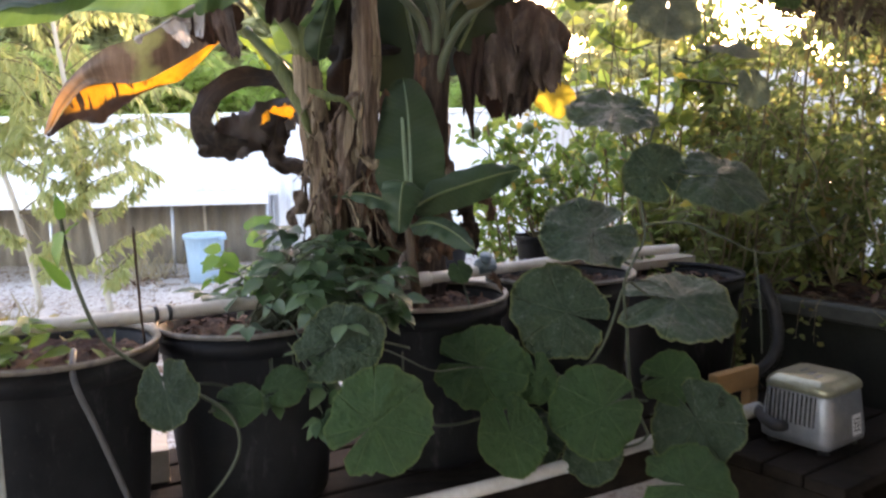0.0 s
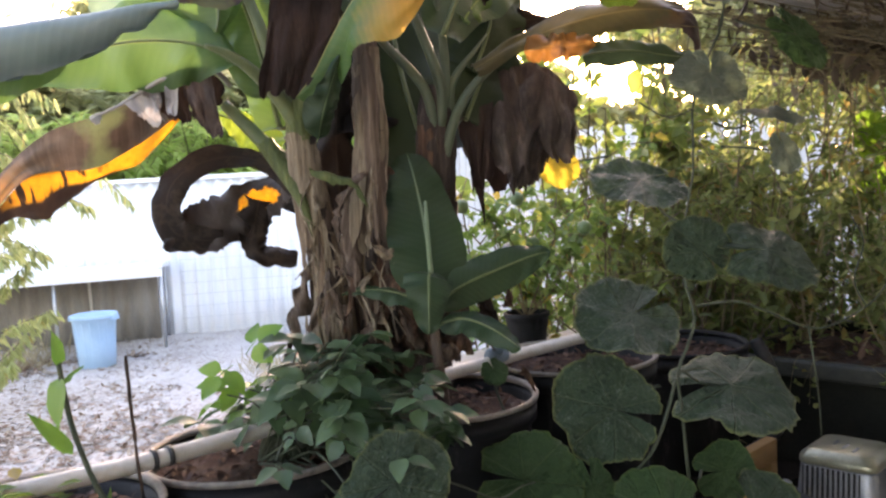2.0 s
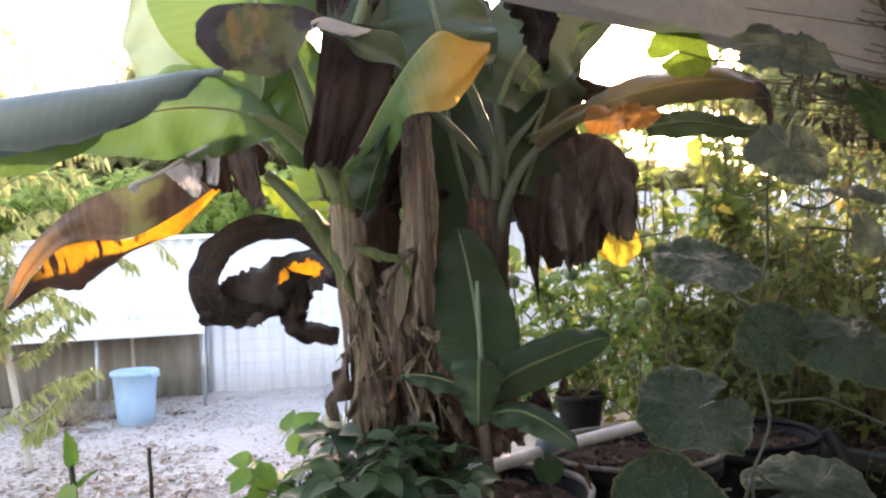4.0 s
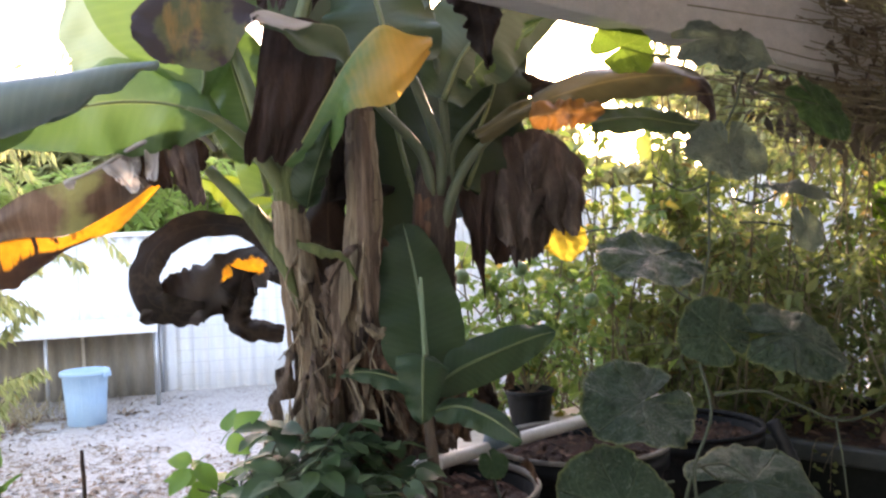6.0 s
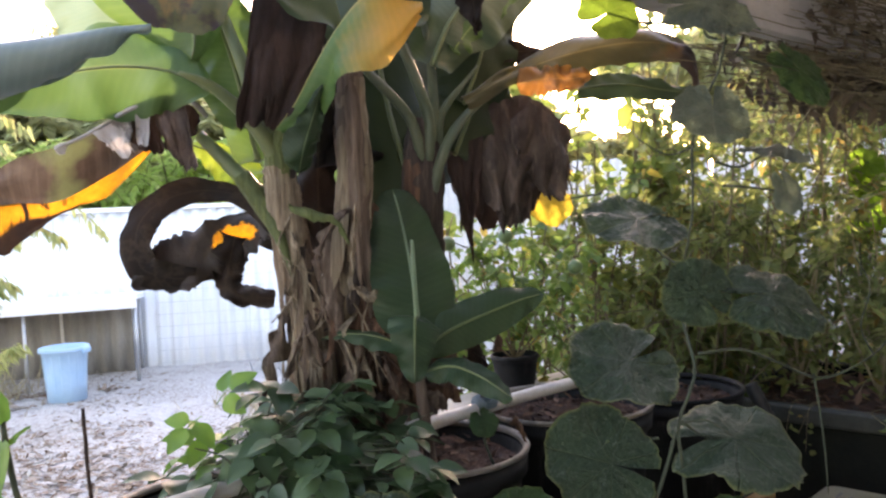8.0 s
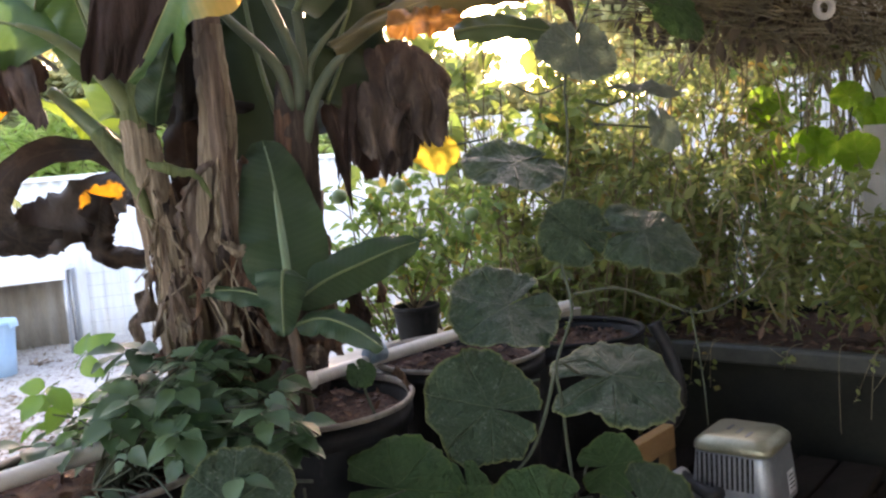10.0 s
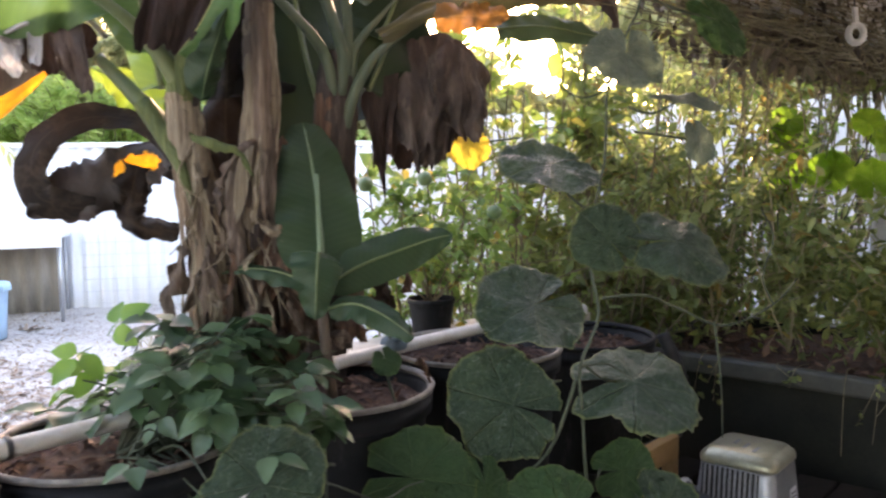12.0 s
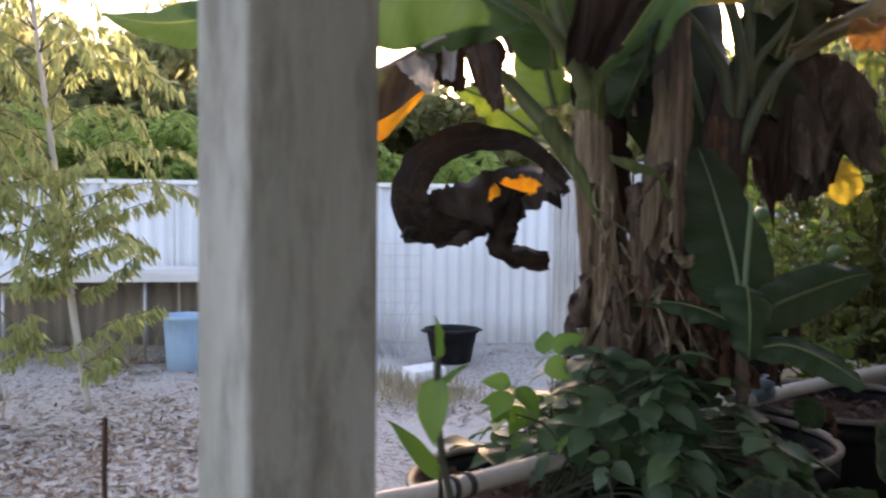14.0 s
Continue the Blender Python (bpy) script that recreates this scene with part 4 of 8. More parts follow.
def pipework():
    p = thing("watering_pipe", "dirty white PVC watering pipe lying across the tubs", "pipe", (-0.2, 2.6, 1.0))
    hang("pipe", rod("pipe", [(-1.25, 1.98, 1.005), (-0.80, 2.18, 1.0), (-0.35, 2.53, 0.99), (-0.09, 2.755, 0.985)], [0.019, 0.019], PVC, 20, 12), p)
    hang("pipe", rod("pipe", [(-0.09, 2.755, 0.985), (0.06, 2.87, 0.985), (0.39, 3.075, 0.99), (0.65, 3.21, 0.995), (0.92, 3.33, 0.995)], [0.019, 0.019], PVC, 20, 12), p)
    hang("joiner", rod("joiner", [(-0.13, 2.72, 0.985), (-0.05, 2.785, 0.985)], [0.025, 0.025], PVC, 2, 12), p)
    for s in (0.0, 0.035):
        a = Vector((-0.76, 2.205, 1.0)) + Vector((0.8, 0.5, 0)).normalized() * s
        d = Vector((0.8, 0.5, 0)).normalized() * 0.005
        hang("clip", rod("clip", [a - d, a + d], [0.022, 0.022], RUBBER, 2, 12), p, "thin black clip")
    v = thing("pipe_valve", "small blue-grey watering valve on the pipe", "valve", (0.14, 2.9, 1.0))
    hang("body", rod("body", [(0.12, 2.895, 1.005), (0.17, 2.93, 1.005)], [0.026, 0.026], GREEN_PIPE, 2, 10), v)
    hang("cap", rod("cap", [(0.145, 2.90, 1.015), (0.145, 2.88, 1.045)], [0.018, 0.022], GREEN_PIPE, 2, 10), v)
    low = thing("air_pipe", "white PVC air pipe running low to the pump", "pipe", (0.4, 2.6, 0.42))
    hang("pipe", rod("pipe", [(-0.35, 2.05, 0.47), (0.15, 2.30, 0.475), (0.60, 2.60, 0.465), (1.10, 2.92, 0.47)], [0.02, 0.02], PVC, 18, 12), low)
    hang("elbow", rod("elbow", [(1.03, 2.877, 0.47), (1.11, 2.927, 0.47)], [0.026, 0.026], PVC, 2, 12), low)
    h = thing("ribbed_hose", "black ribbed drain hose bending down to the tubs", "hose", (1.2, 3.3, 0.5))
    pts = spline([(1.30, 3.45, 0.86), (1.34, 3.38, 0.70), (1.30, 3.30, 0.55), (1.14, 3.26, 0.47), (0.98, 3.24, 0.50)], 60)
    v, f = [], []
    tube_data(pts, [0.024 + (0.005 if i % 2 else 0) for i in range(60)], 60, 10, v, f)
    hang("hose", mesh_of("hose", v, f, RUBBER), h)


pipework()


def stakes():
    for x, y, low, top, lean, lab in ((-0.79, 2.165, 0.80, 1.235, 0.02, "thin dark rusty garden stake stuck in a tub"), (-1.223, 1.81, 0.0, 1.225, -0.015, "tall thin rusty garden stake beside a tub")):
        s = thing("garden_stake", lab, "stake", (x, y, low), group="rusty stakes")
        hang("rod", rod("rod", [(x + lean, y, low), (x + lean * 0.3, y, (low + top) / 2), (x, y, top)], [0.0042, 0.0034], RUST, 26, 6, 0.8), s)


stakes()


def loose_hose():
    h = thing("grey_hose", "grey rubber hose hanging down the side of a tub", "hose", (-0.78, 1.84, 0.9))
    hang("hose", rod("hose", [(-0.86, 1.93, 0.975), (-0.82, 1.83, 0.93), (-0.775, 1.825, 0.82), (-0.73, 1.83, 0.69), (-0.70, 1.86, 0.56), (-0.69, 1.9, 0.46)], [0.007, 0.007], OLD_HOSE, 24, 8), h)


loose_hose()


# ---- trough, pump ----
def trough():
    """A long dark plastic grow trough, its near long side running towards the house."""
    d = Vector((0.57, -0.82, 0)).normalized()
    o = Vector((d.y, -d.x, 0)) * -1
    a = Vector((1.36, 3.82, 0))
    L, W, top, bot = 3.0, 0.9, 0.735, 0.22
    ang = math.degrees(math.atan2(d.y, d.x))
    c = a + d * (L / 2) + o * (W / 2)
    t = thing("grow_trough", "long dark plastic grow trough with a rolled rim", "trough", (c.x, c.y, 0), ang)
    for nm, off, size in (("side", -W / 2, (L, 0.02, top - bot)), ("side", W / 2, (L, 0.02, top - bot))):
        q = c + o * off
        hang(nm, from_bm(nm, box(size, pose(q.x, q.y, (top + bot) / 2, 0, 0, ang), 0.004), DARK_TROUGH), t)
    for off in (-L / 2, L / 2):
        q = c + d * off
        hang("end", from_bm("end", box((0.02, W - 0.024, top - bot), pose(q.x, q.y, (top + bot) / 2, 0, 0, ang), 0.004), DARK_TROUGH), t)
    hang("base", from_bm("base", box((L - 0.03, W - 0.03, 0.02), pose(c.x, c.y, bot + 0.015, 0, 0, ang)), DARK_TROUGH), t)
    for off in (-W / 2 - 0.018, W / 2 + 0.018):
        q = c + o * off
        hang("rim", from_bm("rim", box((L + 0.06, 0.055, 0.075), pose(q.x, q.y, top - 0.03, 0, 0, ang), 0.014, 3), TROUGH_RIM), t)
    for off in (-L / 2 - 0.018, L / 2 + 0.018):
        q = c + d * off
        hang("rim", from_bm("rim", box((0.055, W - 0.022, 0.075), pose(q.x, q.y, top - 0.03, 0, 0, ang), 0.014, 3), TROUGH_RIM), t)
    k, v, f = 40, [], []
    for j in range(13):
        for i in range(k + 1):
            q = a + d * (L * (i / k) * 0.985 + 0.02) + o * (W * (j / 12) * 0.95 + 0.02)
            v.append((q.x, q.y, top - 0.035 + 0.05 * noise.noise(Vector((q.x * 7, q.y * 7, 2)))))
    for j in range(12):
        for i in range(k):
            b = j * (k + 1) + i
            f.append((b, b + 1, b + k + 2, b + k + 1))
    hang("soil", mesh_of("soil", v, f, SOIL), t, "dark soil with leaf litter")
    rs = np.random.RandomState(5)
    n = 700
    q = np.array([tuple(a + d * rs.uniform(0.05, L - 0.05) + o * rs.uniform(0.03, 0.6) + Vector((0, 0, top - 0.015))) for _ in range(n)])
    tagged(hang("mulch", leaf_cloud("mulch", q, unit(rs, n) * [1, 1, 0.5], unit(rs, n) * 0.5 + [0, 0, 1], rs.uniform(0.03, 0.08, n), SOIL_CHIP, 0.4), t, "dry brown leaves"), kind="stuff")
    for s in (0.25, 1.5, 2.75):
        q = a + d * s + o * (W / 2)
        st = thing("sleeper", "honey pine sleeper under the trough", "timber", (q.x, q.y, 0), ang, "sleepers under the trough")
        hang("beam", from_bm("beam", box((0.2, W + 0.2, 0.2), pose(q.x, q.y, 0.125, 0, 0, ang), 0.008), PINE), st)
    return a, d, o


TR_A, TR_D, TR_O = trough()


def trailing_weed():
    """Thin weeds and dead stems that hang over the trough's rim."""
    rnd = random.Random(12)
    w = thing("trailing_weed", "thin weeds and dead stems trailing over the trough rim", "weeds", tuple(TR_A + TR_D * 1.2 + Vector((0, 0, 0.75))))
    v, f, pos, ax = [], [], [], []
    for i in range(20):
        p = TR_A + TR_D * rnd.uniform(0.1, 2.0) - TR_O * 0.02 + Vector((0, 0, 0.745))
        L = abs(rnd.gauss(0, 0.16)) + 0.04
        q = p - TR_O * rnd.uniform(0.035, 0.07) + TR_D * rnd.gauss(0, 0.06) - Vector((0, 0, L))
        m = p - TR_O * 0.06 + Vector((0, 0, 0.01))
        tube_data([p + TR_O * 0.08, m, q], [0.0022, 0.0012], 8, 4, v, f)
        if i % 3 == 0:
            for _ in range(6):
                pos.append(tuple(m.lerp(q, rnd.uniform(0.1, 1)) + Vector((rnd.gauss(0, 0.012), rnd.gauss(0, 0.012), 0))))
                ax.append((rnd.gauss(0, 1), rnd.gauss(0, 1), -0.5))
    tagged(hang("dry_growth", mesh_of("dry_growth", v, f, DRY_VINE), w), kind="stuff")
    rs = np.random.RandomState(3)
    n = len(pos)
    tagged(hang("foliage", leaf_cloud("foliage", pos, np.array(ax), unit(rs, n) - [0, 0.6, 0], rs.uniform(0.02, 0.045, n), TOMATO, 0.6), w), kind="stuff")


trailing_weed()


def loft_box(name, sections, mat, m, corner=6):
    """A box with round corners, lofted through level sections of width, depth, corner radius and height."""
    v, f = [], []
    n = 4 * (corner + 1)
    for w, d, r, z in sections:
        for q, (sx, sy) in enumerate(((1, 1), (-1, 1), (-1, -1), (1, -1))):
            for k in range(corner + 1):
                a = math.pi / 2 * (q + k / corner)
                v.append(tuple(m @ Vector((sx * (w / 2 - r) + r * math.cos(a), sy * (d / 2 - r) + r * math.sin(a), z))))
    for i in range(len(sections) - 1):
        for j in range(n):
            a, b = i * n + j, i * n + (j + 1) % n
            f.append((a, b, b + n, a + n))
    f.append(tuple(reversed(range(n))))
    f.append(tuple(range((len(sections) - 1) * n, len(sections) * n)))
    return mesh_of(name, v, f, mat)


def air_pump():
    cx, cy, z0, rz = 1.24, 2.785, 0.405, 36.5
    p = thing("air_pump", "grey cast-aluminium air pump with cooling fins and dusty lid", "air pump", (cx, cy, z0), rz)
    base = pose(cx, cy, z0, 0, 0, rz)
    W = base @ Matrix.Diagonal((1.06, 1.06, 1.03, 1.0))
    hang("housing", loft_box("housing", [(0.205, 0.215, 0.03, 0.012), (0.232, 0.242, 0.034, 0.022), (0.236, 0.246, 0.036, 0.045), (0.212, 0.220, 0.032, 0.178), (0.206, 0.214, 0.030, 0.184)], ALU, W), p)
    hang("lid", loft_box("lid", [(0.206, 0.214, 0.030, 0.1842), (0.218, 0.226, 0.034, 0.187), (0.218, 0.226, 0.034, 0.200), (0.210, 0.218, 0.034, 0.211), (0.178, 0.186, 0.030, 0.226), (0.168, 0.176, 0.028, 0.2285)], LID, W), p, "dusty olive-grey lid")
    tilt = 5.0
    # a near-black slab stands for the shade in the fin slots
    hang("grille_recess", from_bm("grille_recess", box((0.006, 0.165, 0.098), W @ pose(-0.1082, 0.012, 0.131, 0, tilt, 0)), DARK), p, "dark slab standing for the shade between the fins")
    for i in range(11):
        y = -0.062 + 0.0148 * i
        hang("fin", from_bm("fin", box((0.014, 0.0065, 0.100), W @ pose(-0.1085, y, 0.131, 0, tilt, 0), 0.002, 1), ALU), p)
    for y in (-0.035, 0.0, 0.035):
        hang("lid_mark", from_bm("lid_mark", box((0.045, 0.010, 0.003), W @ pose(-0.015 + y * 0.6, y, 0.2295), 0.001, 1), ALU), p, "raised unreadable bar on the lid")
    hang("sticker", from_bm("sticker", box((0.05, 0.003, 0.066), W @ pose(0.045, -0.1195, 0.075, -5.5, 0, 0)), LABEL), p, "white paper rating sticker")
    for i in range(4):
        hang("print_bar", from_bm("print_bar", box((0.036, 0.002, 0.004), W @ pose(0.045, -0.1225 + 0.0012 * i, 0.057 + 0.012 * i, -5.5, 0, 0)), DARK), p, "unreadable line of print")
    hang("outlet", rod("outlet", [tuple(W @ Vector((-0.10, 0.03, 0.065))), tuple(W @ Vector((-0.15, 0.045, 0.075))), (1.10, 2.915, 0.47)], [0.02, 0.022], RUBBER, 8, 12), p, "black rubber outlet")
    for x in (-0.08, 0.08):
        for y in (-0.085, 0.085):
            hang("foot", rod("foot", [tuple(W @ Vector((x, y, -0.004))), tuple(W @ Vector((x, y, 0.016)))], [0.02, 0.017], RUBBER, 2, 10), p)
    o = thing("timber_offcut", "pale raw timber offcut lying on the bench between tubs", "timber", (-0.903, 2.5, BENCH), 20)
    hang("block", from_bm("block", box((0.10, 0.16, 0.10), pose(-0.903, 2.5, BENCH + 0.051, 0, 0, 20), 0.004), GREY_WOOD), o)
    s = thing("timber_platform", "dark old timber platform under the pump", "platform", (cx, cy, 0), rz)
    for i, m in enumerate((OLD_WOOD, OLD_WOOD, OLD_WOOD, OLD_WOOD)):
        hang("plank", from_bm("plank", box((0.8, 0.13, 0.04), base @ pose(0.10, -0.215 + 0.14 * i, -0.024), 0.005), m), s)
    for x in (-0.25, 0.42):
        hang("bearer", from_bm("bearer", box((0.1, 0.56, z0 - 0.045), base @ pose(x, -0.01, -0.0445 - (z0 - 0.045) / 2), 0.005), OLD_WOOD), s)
    b = thing("pine_offcuts", "short honey-coloured pine offcuts stacked behind the pump", "timber", (1.06, 3.0, 0), 34)
    hang("upright", from_bm("upright", box((0.05, 0.04, 0.509), pose(1.128, 3.068, 0.2545, 0, 0, 34), 0.005), PINE), b)
    hang("rail", from_bm("rail", box((0.24, 0.04, 0.08), pose(1.05, 3.015, 0.55, 0, 0, 34), 0.005), PINE), b)
    hang("foot", from_bm("foot", box((0.05, 0.045, 0.509), pose(0.972, 2.964, 0.2545, 0, 0, 34), 0.005), PINE), b)




air_pump()


def nursery_pot():
    x, y, z = 0.375, 3.42, 0.915
    s = thing("timber_shelf", "silvered timber plank shelf behind the tubs", "shelf", (x, y, 0), 30)
    hang("plank", from_bm("plank", box((1.3, 0.26, 0.035), pose(x + 0.1, y + 0.05, z - 0.018, 0, 0, 30), 0.004), GREY_WOOD), s)
    for d in (-0.55, 0.55):
        q = Vector((x + 0.1, y + 0.05, 0)) + U * d
        hang("leg", from_bm("leg", box((0.07, 0.2, z - 0.036), pose(q.x, q.y, (z - 0.036) / 2, 0, 0, 30), 0.004), GREY_WOOD), s)
    p = thing("nursery_pot", "small ribbed black nursery pot on a plank", "plant pot", (x, y, z))
    prof = [(0, 0), (0.062, 0), (0.064, 0.004)]
    for i in range(9):
        prof += [(0.065 + 0.0015 * i, 0.012 + 0.011 * i), (0.068 + 0.0015 * i, 0.017 + 0.011 * i)]
    prof += [(0.081, 0.118), (0.086, 0.120), (0.086, 0.134), (0.08, 0.136), (0.076, 0.11)]
    hang("body", lathe("body", prof, BLACK_PLASTIC, 32), p, "", pose(x, y, z))
    hang("soil", lathe("soil", [(0.0, 0.117), (0.04, 0.121), (0.077, 0.115)], SOIL, 20), p, "dark potting soil", pose(x, y, z))
    return x, y, z


NP = nursery_pot()


# ---- things in the yard ----
def bucket():
    x, y = -2.47, 8.78
    b = thing("bucket", "pale blue plastic bucket standing on the sand", "bucket", (x, y, 0), 20)
    prof = [(0, 0.012), (0.157, 0.012), (0.159, 0.0), (0.167, 0.003), (0.182, 0.25), (0.200, 0.455), (0.212, 0.46), (0.219, 0.472), (0.219, 0.492), (0.212, 0.50), (0.200, 0.497), (0.190, 0.44), (0.159, 0.02), (0, 0.02)]
    hang("body", lathe("body", prof, BLUE, 48), b, "", pose(x, y, 0.0))
    for a in (-0.35, 2.8):
        c, s = math.cos(a), math.sin(a)
        m = pose(x + 0.219 * c, y + 0.219 * s, 0.462, 0, 0, math.degrees(a))
        hang("handle_lug", from_bm("handle_lug", box((0.035, 0.11, 0.05), m, 0.008), BLUE), b)
    n = 16
    for i in range(n):
        a = 2 * math.pi * i / n
        hang("rib", from_bm("rib", box((0.008, 0.01, 0.40), pose(x + 0.180 * math.cos(a), y + 0.180 * math.sin(a), 0.235, 0, 4.6, math.degrees(a)), 0.002, 1), BLUE), b)


bucket()


def table():
    t = thing("work_table", "long white-topped table against the fence", "table", (-3.3, 9.3, 0))
    a, b = Vector((-1.93, 9.48, 0.835)), Vector((-7.4, 8.39, 0.785))
    back_a, back_b = Vector((-1.98, 10.25, 0.80)), Vector((-7.4, 10.25, 0.78))
    v = [tuple(q) for q in (a, b, back_b, back_a)] + [(q.x, q.y, q.z + 0.05) for q in (a, b, back_b, back_a)]
    f = [(3, 2, 1, 0), (4, 5, 6, 7), (0, 1, 5, 4), (1, 2, 6, 5), (2, 3, 7, 6), (3, 0, 4, 7)]
    hang("tabletop", mesh_of("tabletop", v, f, WHITE, smooth=False), t)
    d = (b - a).normalized()
    m = (a + b) / 2
    hang("edge_strip", from_bm("edge_strip", box(((b - a).length, 0.022, 0.085), pose(m.x, m.y - 0.013, m.z + 0.005, 0, 0.55, math.degrees(math.atan2(-d.y, -d.x))), 0.004), WHITE), t)
    for q in (a + d * 0.03, a + d * 1.05, a + d * 2.3, b - d * 0.05, back_a + Vector((-0.06, -0.05, 0)), back_b + Vector((0.1, -0.05, 0))):
        hang("leg", rod("leg", [(q.x, q.y + 0.04, 0.0), (q.x, q.y + 0.04, q.z - 0.002)], [0.018, 0.018], STEEL, 2, 10), t)
    # Added sheet: its brown-grey holds the table's shade on the stained fence.
    s = thing("shade_sheet", "brown-grey corrugated sheet added for the shade under the table", "sheet", (-4.7, 10.1, 0))
    v, f, k = [], [], 150
    for i in range(k + 1):
        x = -7.3 + 5.2 * i / k
        y = 10.14 + 0.02 * math.cos(2 * math.pi * x / 0.146)
        v += [(x, y, 0.0), (x, y, 0.76), (x, y + 0.006, 0.76), (x, y + 0.006, 0.0)]
    for i in range(k):
        f += [(i * 4 + q, i * 4 + 4 + q, i * 4 + 4 + (q + 1) % 4, i * 4 + (q + 1) % 4) for q in range(4)]
    hang("sheet", mesh_of("sheet", v, f, TABLE_SHADE), s)
    p = thing("lean_board", "thin grey board leaning under the table", "board", (-2.75, 9.9, 0))
    hang("board", from_bm("board", box((0.03, 0.02, 0.8), pose(-2.72, 9.75, 0.4, 4, 0, 0), 0.003), GREY_WOOD), p)


table()


def yard_clutter():
    x, y = 0.02, 9.0
    t = thing("black_tub", "empty black plastic tub beside the fence", "tub", (x, y, 0))
    prof = [(0, 0.0), (0.17, 0.0), (0.19, 0.02), (0.245, 0.30), (0.27, 0.305), (0.275, 0.335), (0.25, 0.34), (0.235, 0.31), (0.18, 0.03), (0, 0.03)]
    hang("body", lathe("body", prof, BLACK_PLASTIC, 36), t, "", pose(x, y, 0))
    for a in (0.2, 3.3):
        hang("handle", from_bm("handle", box((0.03, 0.14, 0.02), pose(x + 0.28 * math.cos(a), y + 0.28 * math.sin(a), 0.315, 0, 0, math.degrees(a)), 0.005), BLACK_PLASTIC), t)
    b = thing("white_box", "crumpled white box lying on the sand", "box", (-0.3, 7.8, 0))
    hang("carton", from_bm("carton", box((0.34, 0.24, 0.16), pose(-0.34, 7.85, 0.09, 4, -3, 25), 0.01, 2, 0.9), WHITE), b)
    hang("flap", from_bm("flap", box((0.3, 0.12, 0.006), pose(-0.12, 7.72, 0.06, 20, 12, 40), 0.001, 1), WHITE), b)
    m = thing("wire_mesh_panel", "rusty-grey welded wire mesh panel against the fence", "wire mesh", (-1.0, 10.1, 0))
    for i in range(11):
        xx = -1.85 + 0.165 * i
        hang("upright_wire", rod("upright_wire", [(xx, 10.12, 0.0), (xx, 10.22, 1.15)], [0.002, 0.002], STEEL, 2, 5), m)
    for j in range(9):
        z = 0.07 + 0.13 * j
        hang("cross_wire", rod("cross_wire", [(-1.87, 10.118 + 0.087 * z, z), (-0.18, 10.118 + 0.087 * z, z)], [0.002, 0.002], STEEL, 2, 5), m)
    rnd = random.Random(9)
    w = thing("wire_tangle", "loose tangle of pale dry stems and wire by the fence", "twigs", (-0.6, 9.4, 0))
    v, f = [], []
    for i in range(46):
        a, r = rnd.uniform(0, 6.28), rnd.uniform(0.05, 0.4)
        p = Vector((-0.6 + rnd.uniform(-0.25, 0.25), 9.35 + rnd.uniform(-0.2, 0.2), 0.0))
        q = p + Vector((math.cos(a) * r * 0.6, math.sin(a) * r * 0.4, rnd.uniform(0.15, 0.62)))
        tube_data([p, (p + q) / 2 + Vector((rnd.uniform(-0.06, 0.06), 0, 0.06)), q], [0.004, 0.002], 6, 4, v, f)
    tagged(hang("stems", mesh_of("stems", v, f, STEEL), w), kind="stuff")
    rs = np.random.RandomState(31)
    for cx, cy, k, hh in ((-0.35, 7.4, 500, 0.22), (-0.7, 7.9, 300, 0.2), (-3.9, 6.6, 500, 0.3), (-3.2, 9.0, 150, 0.35)):
        r = rs.normal(0, 0.2, (k, 2))
        pos = np.stack([cx + r[:, 0], cy + r[:, 1], np.zeros(k)], 1)
        ax = np.stack([rs.normal(0, 0.5, k), rs.normal(0, 0.5, k), np.ones(k)], 1)
        own("dry_grass", leaf_cloud("dry_grass", pos, ax, unit(rs, k), rs.uniform(0.4, 1.0, k) * hh, STRAW, 0.05, 0.3), "tuft of dry straw-coloured grass", "grass", kind="stuff")


yard_clutter()


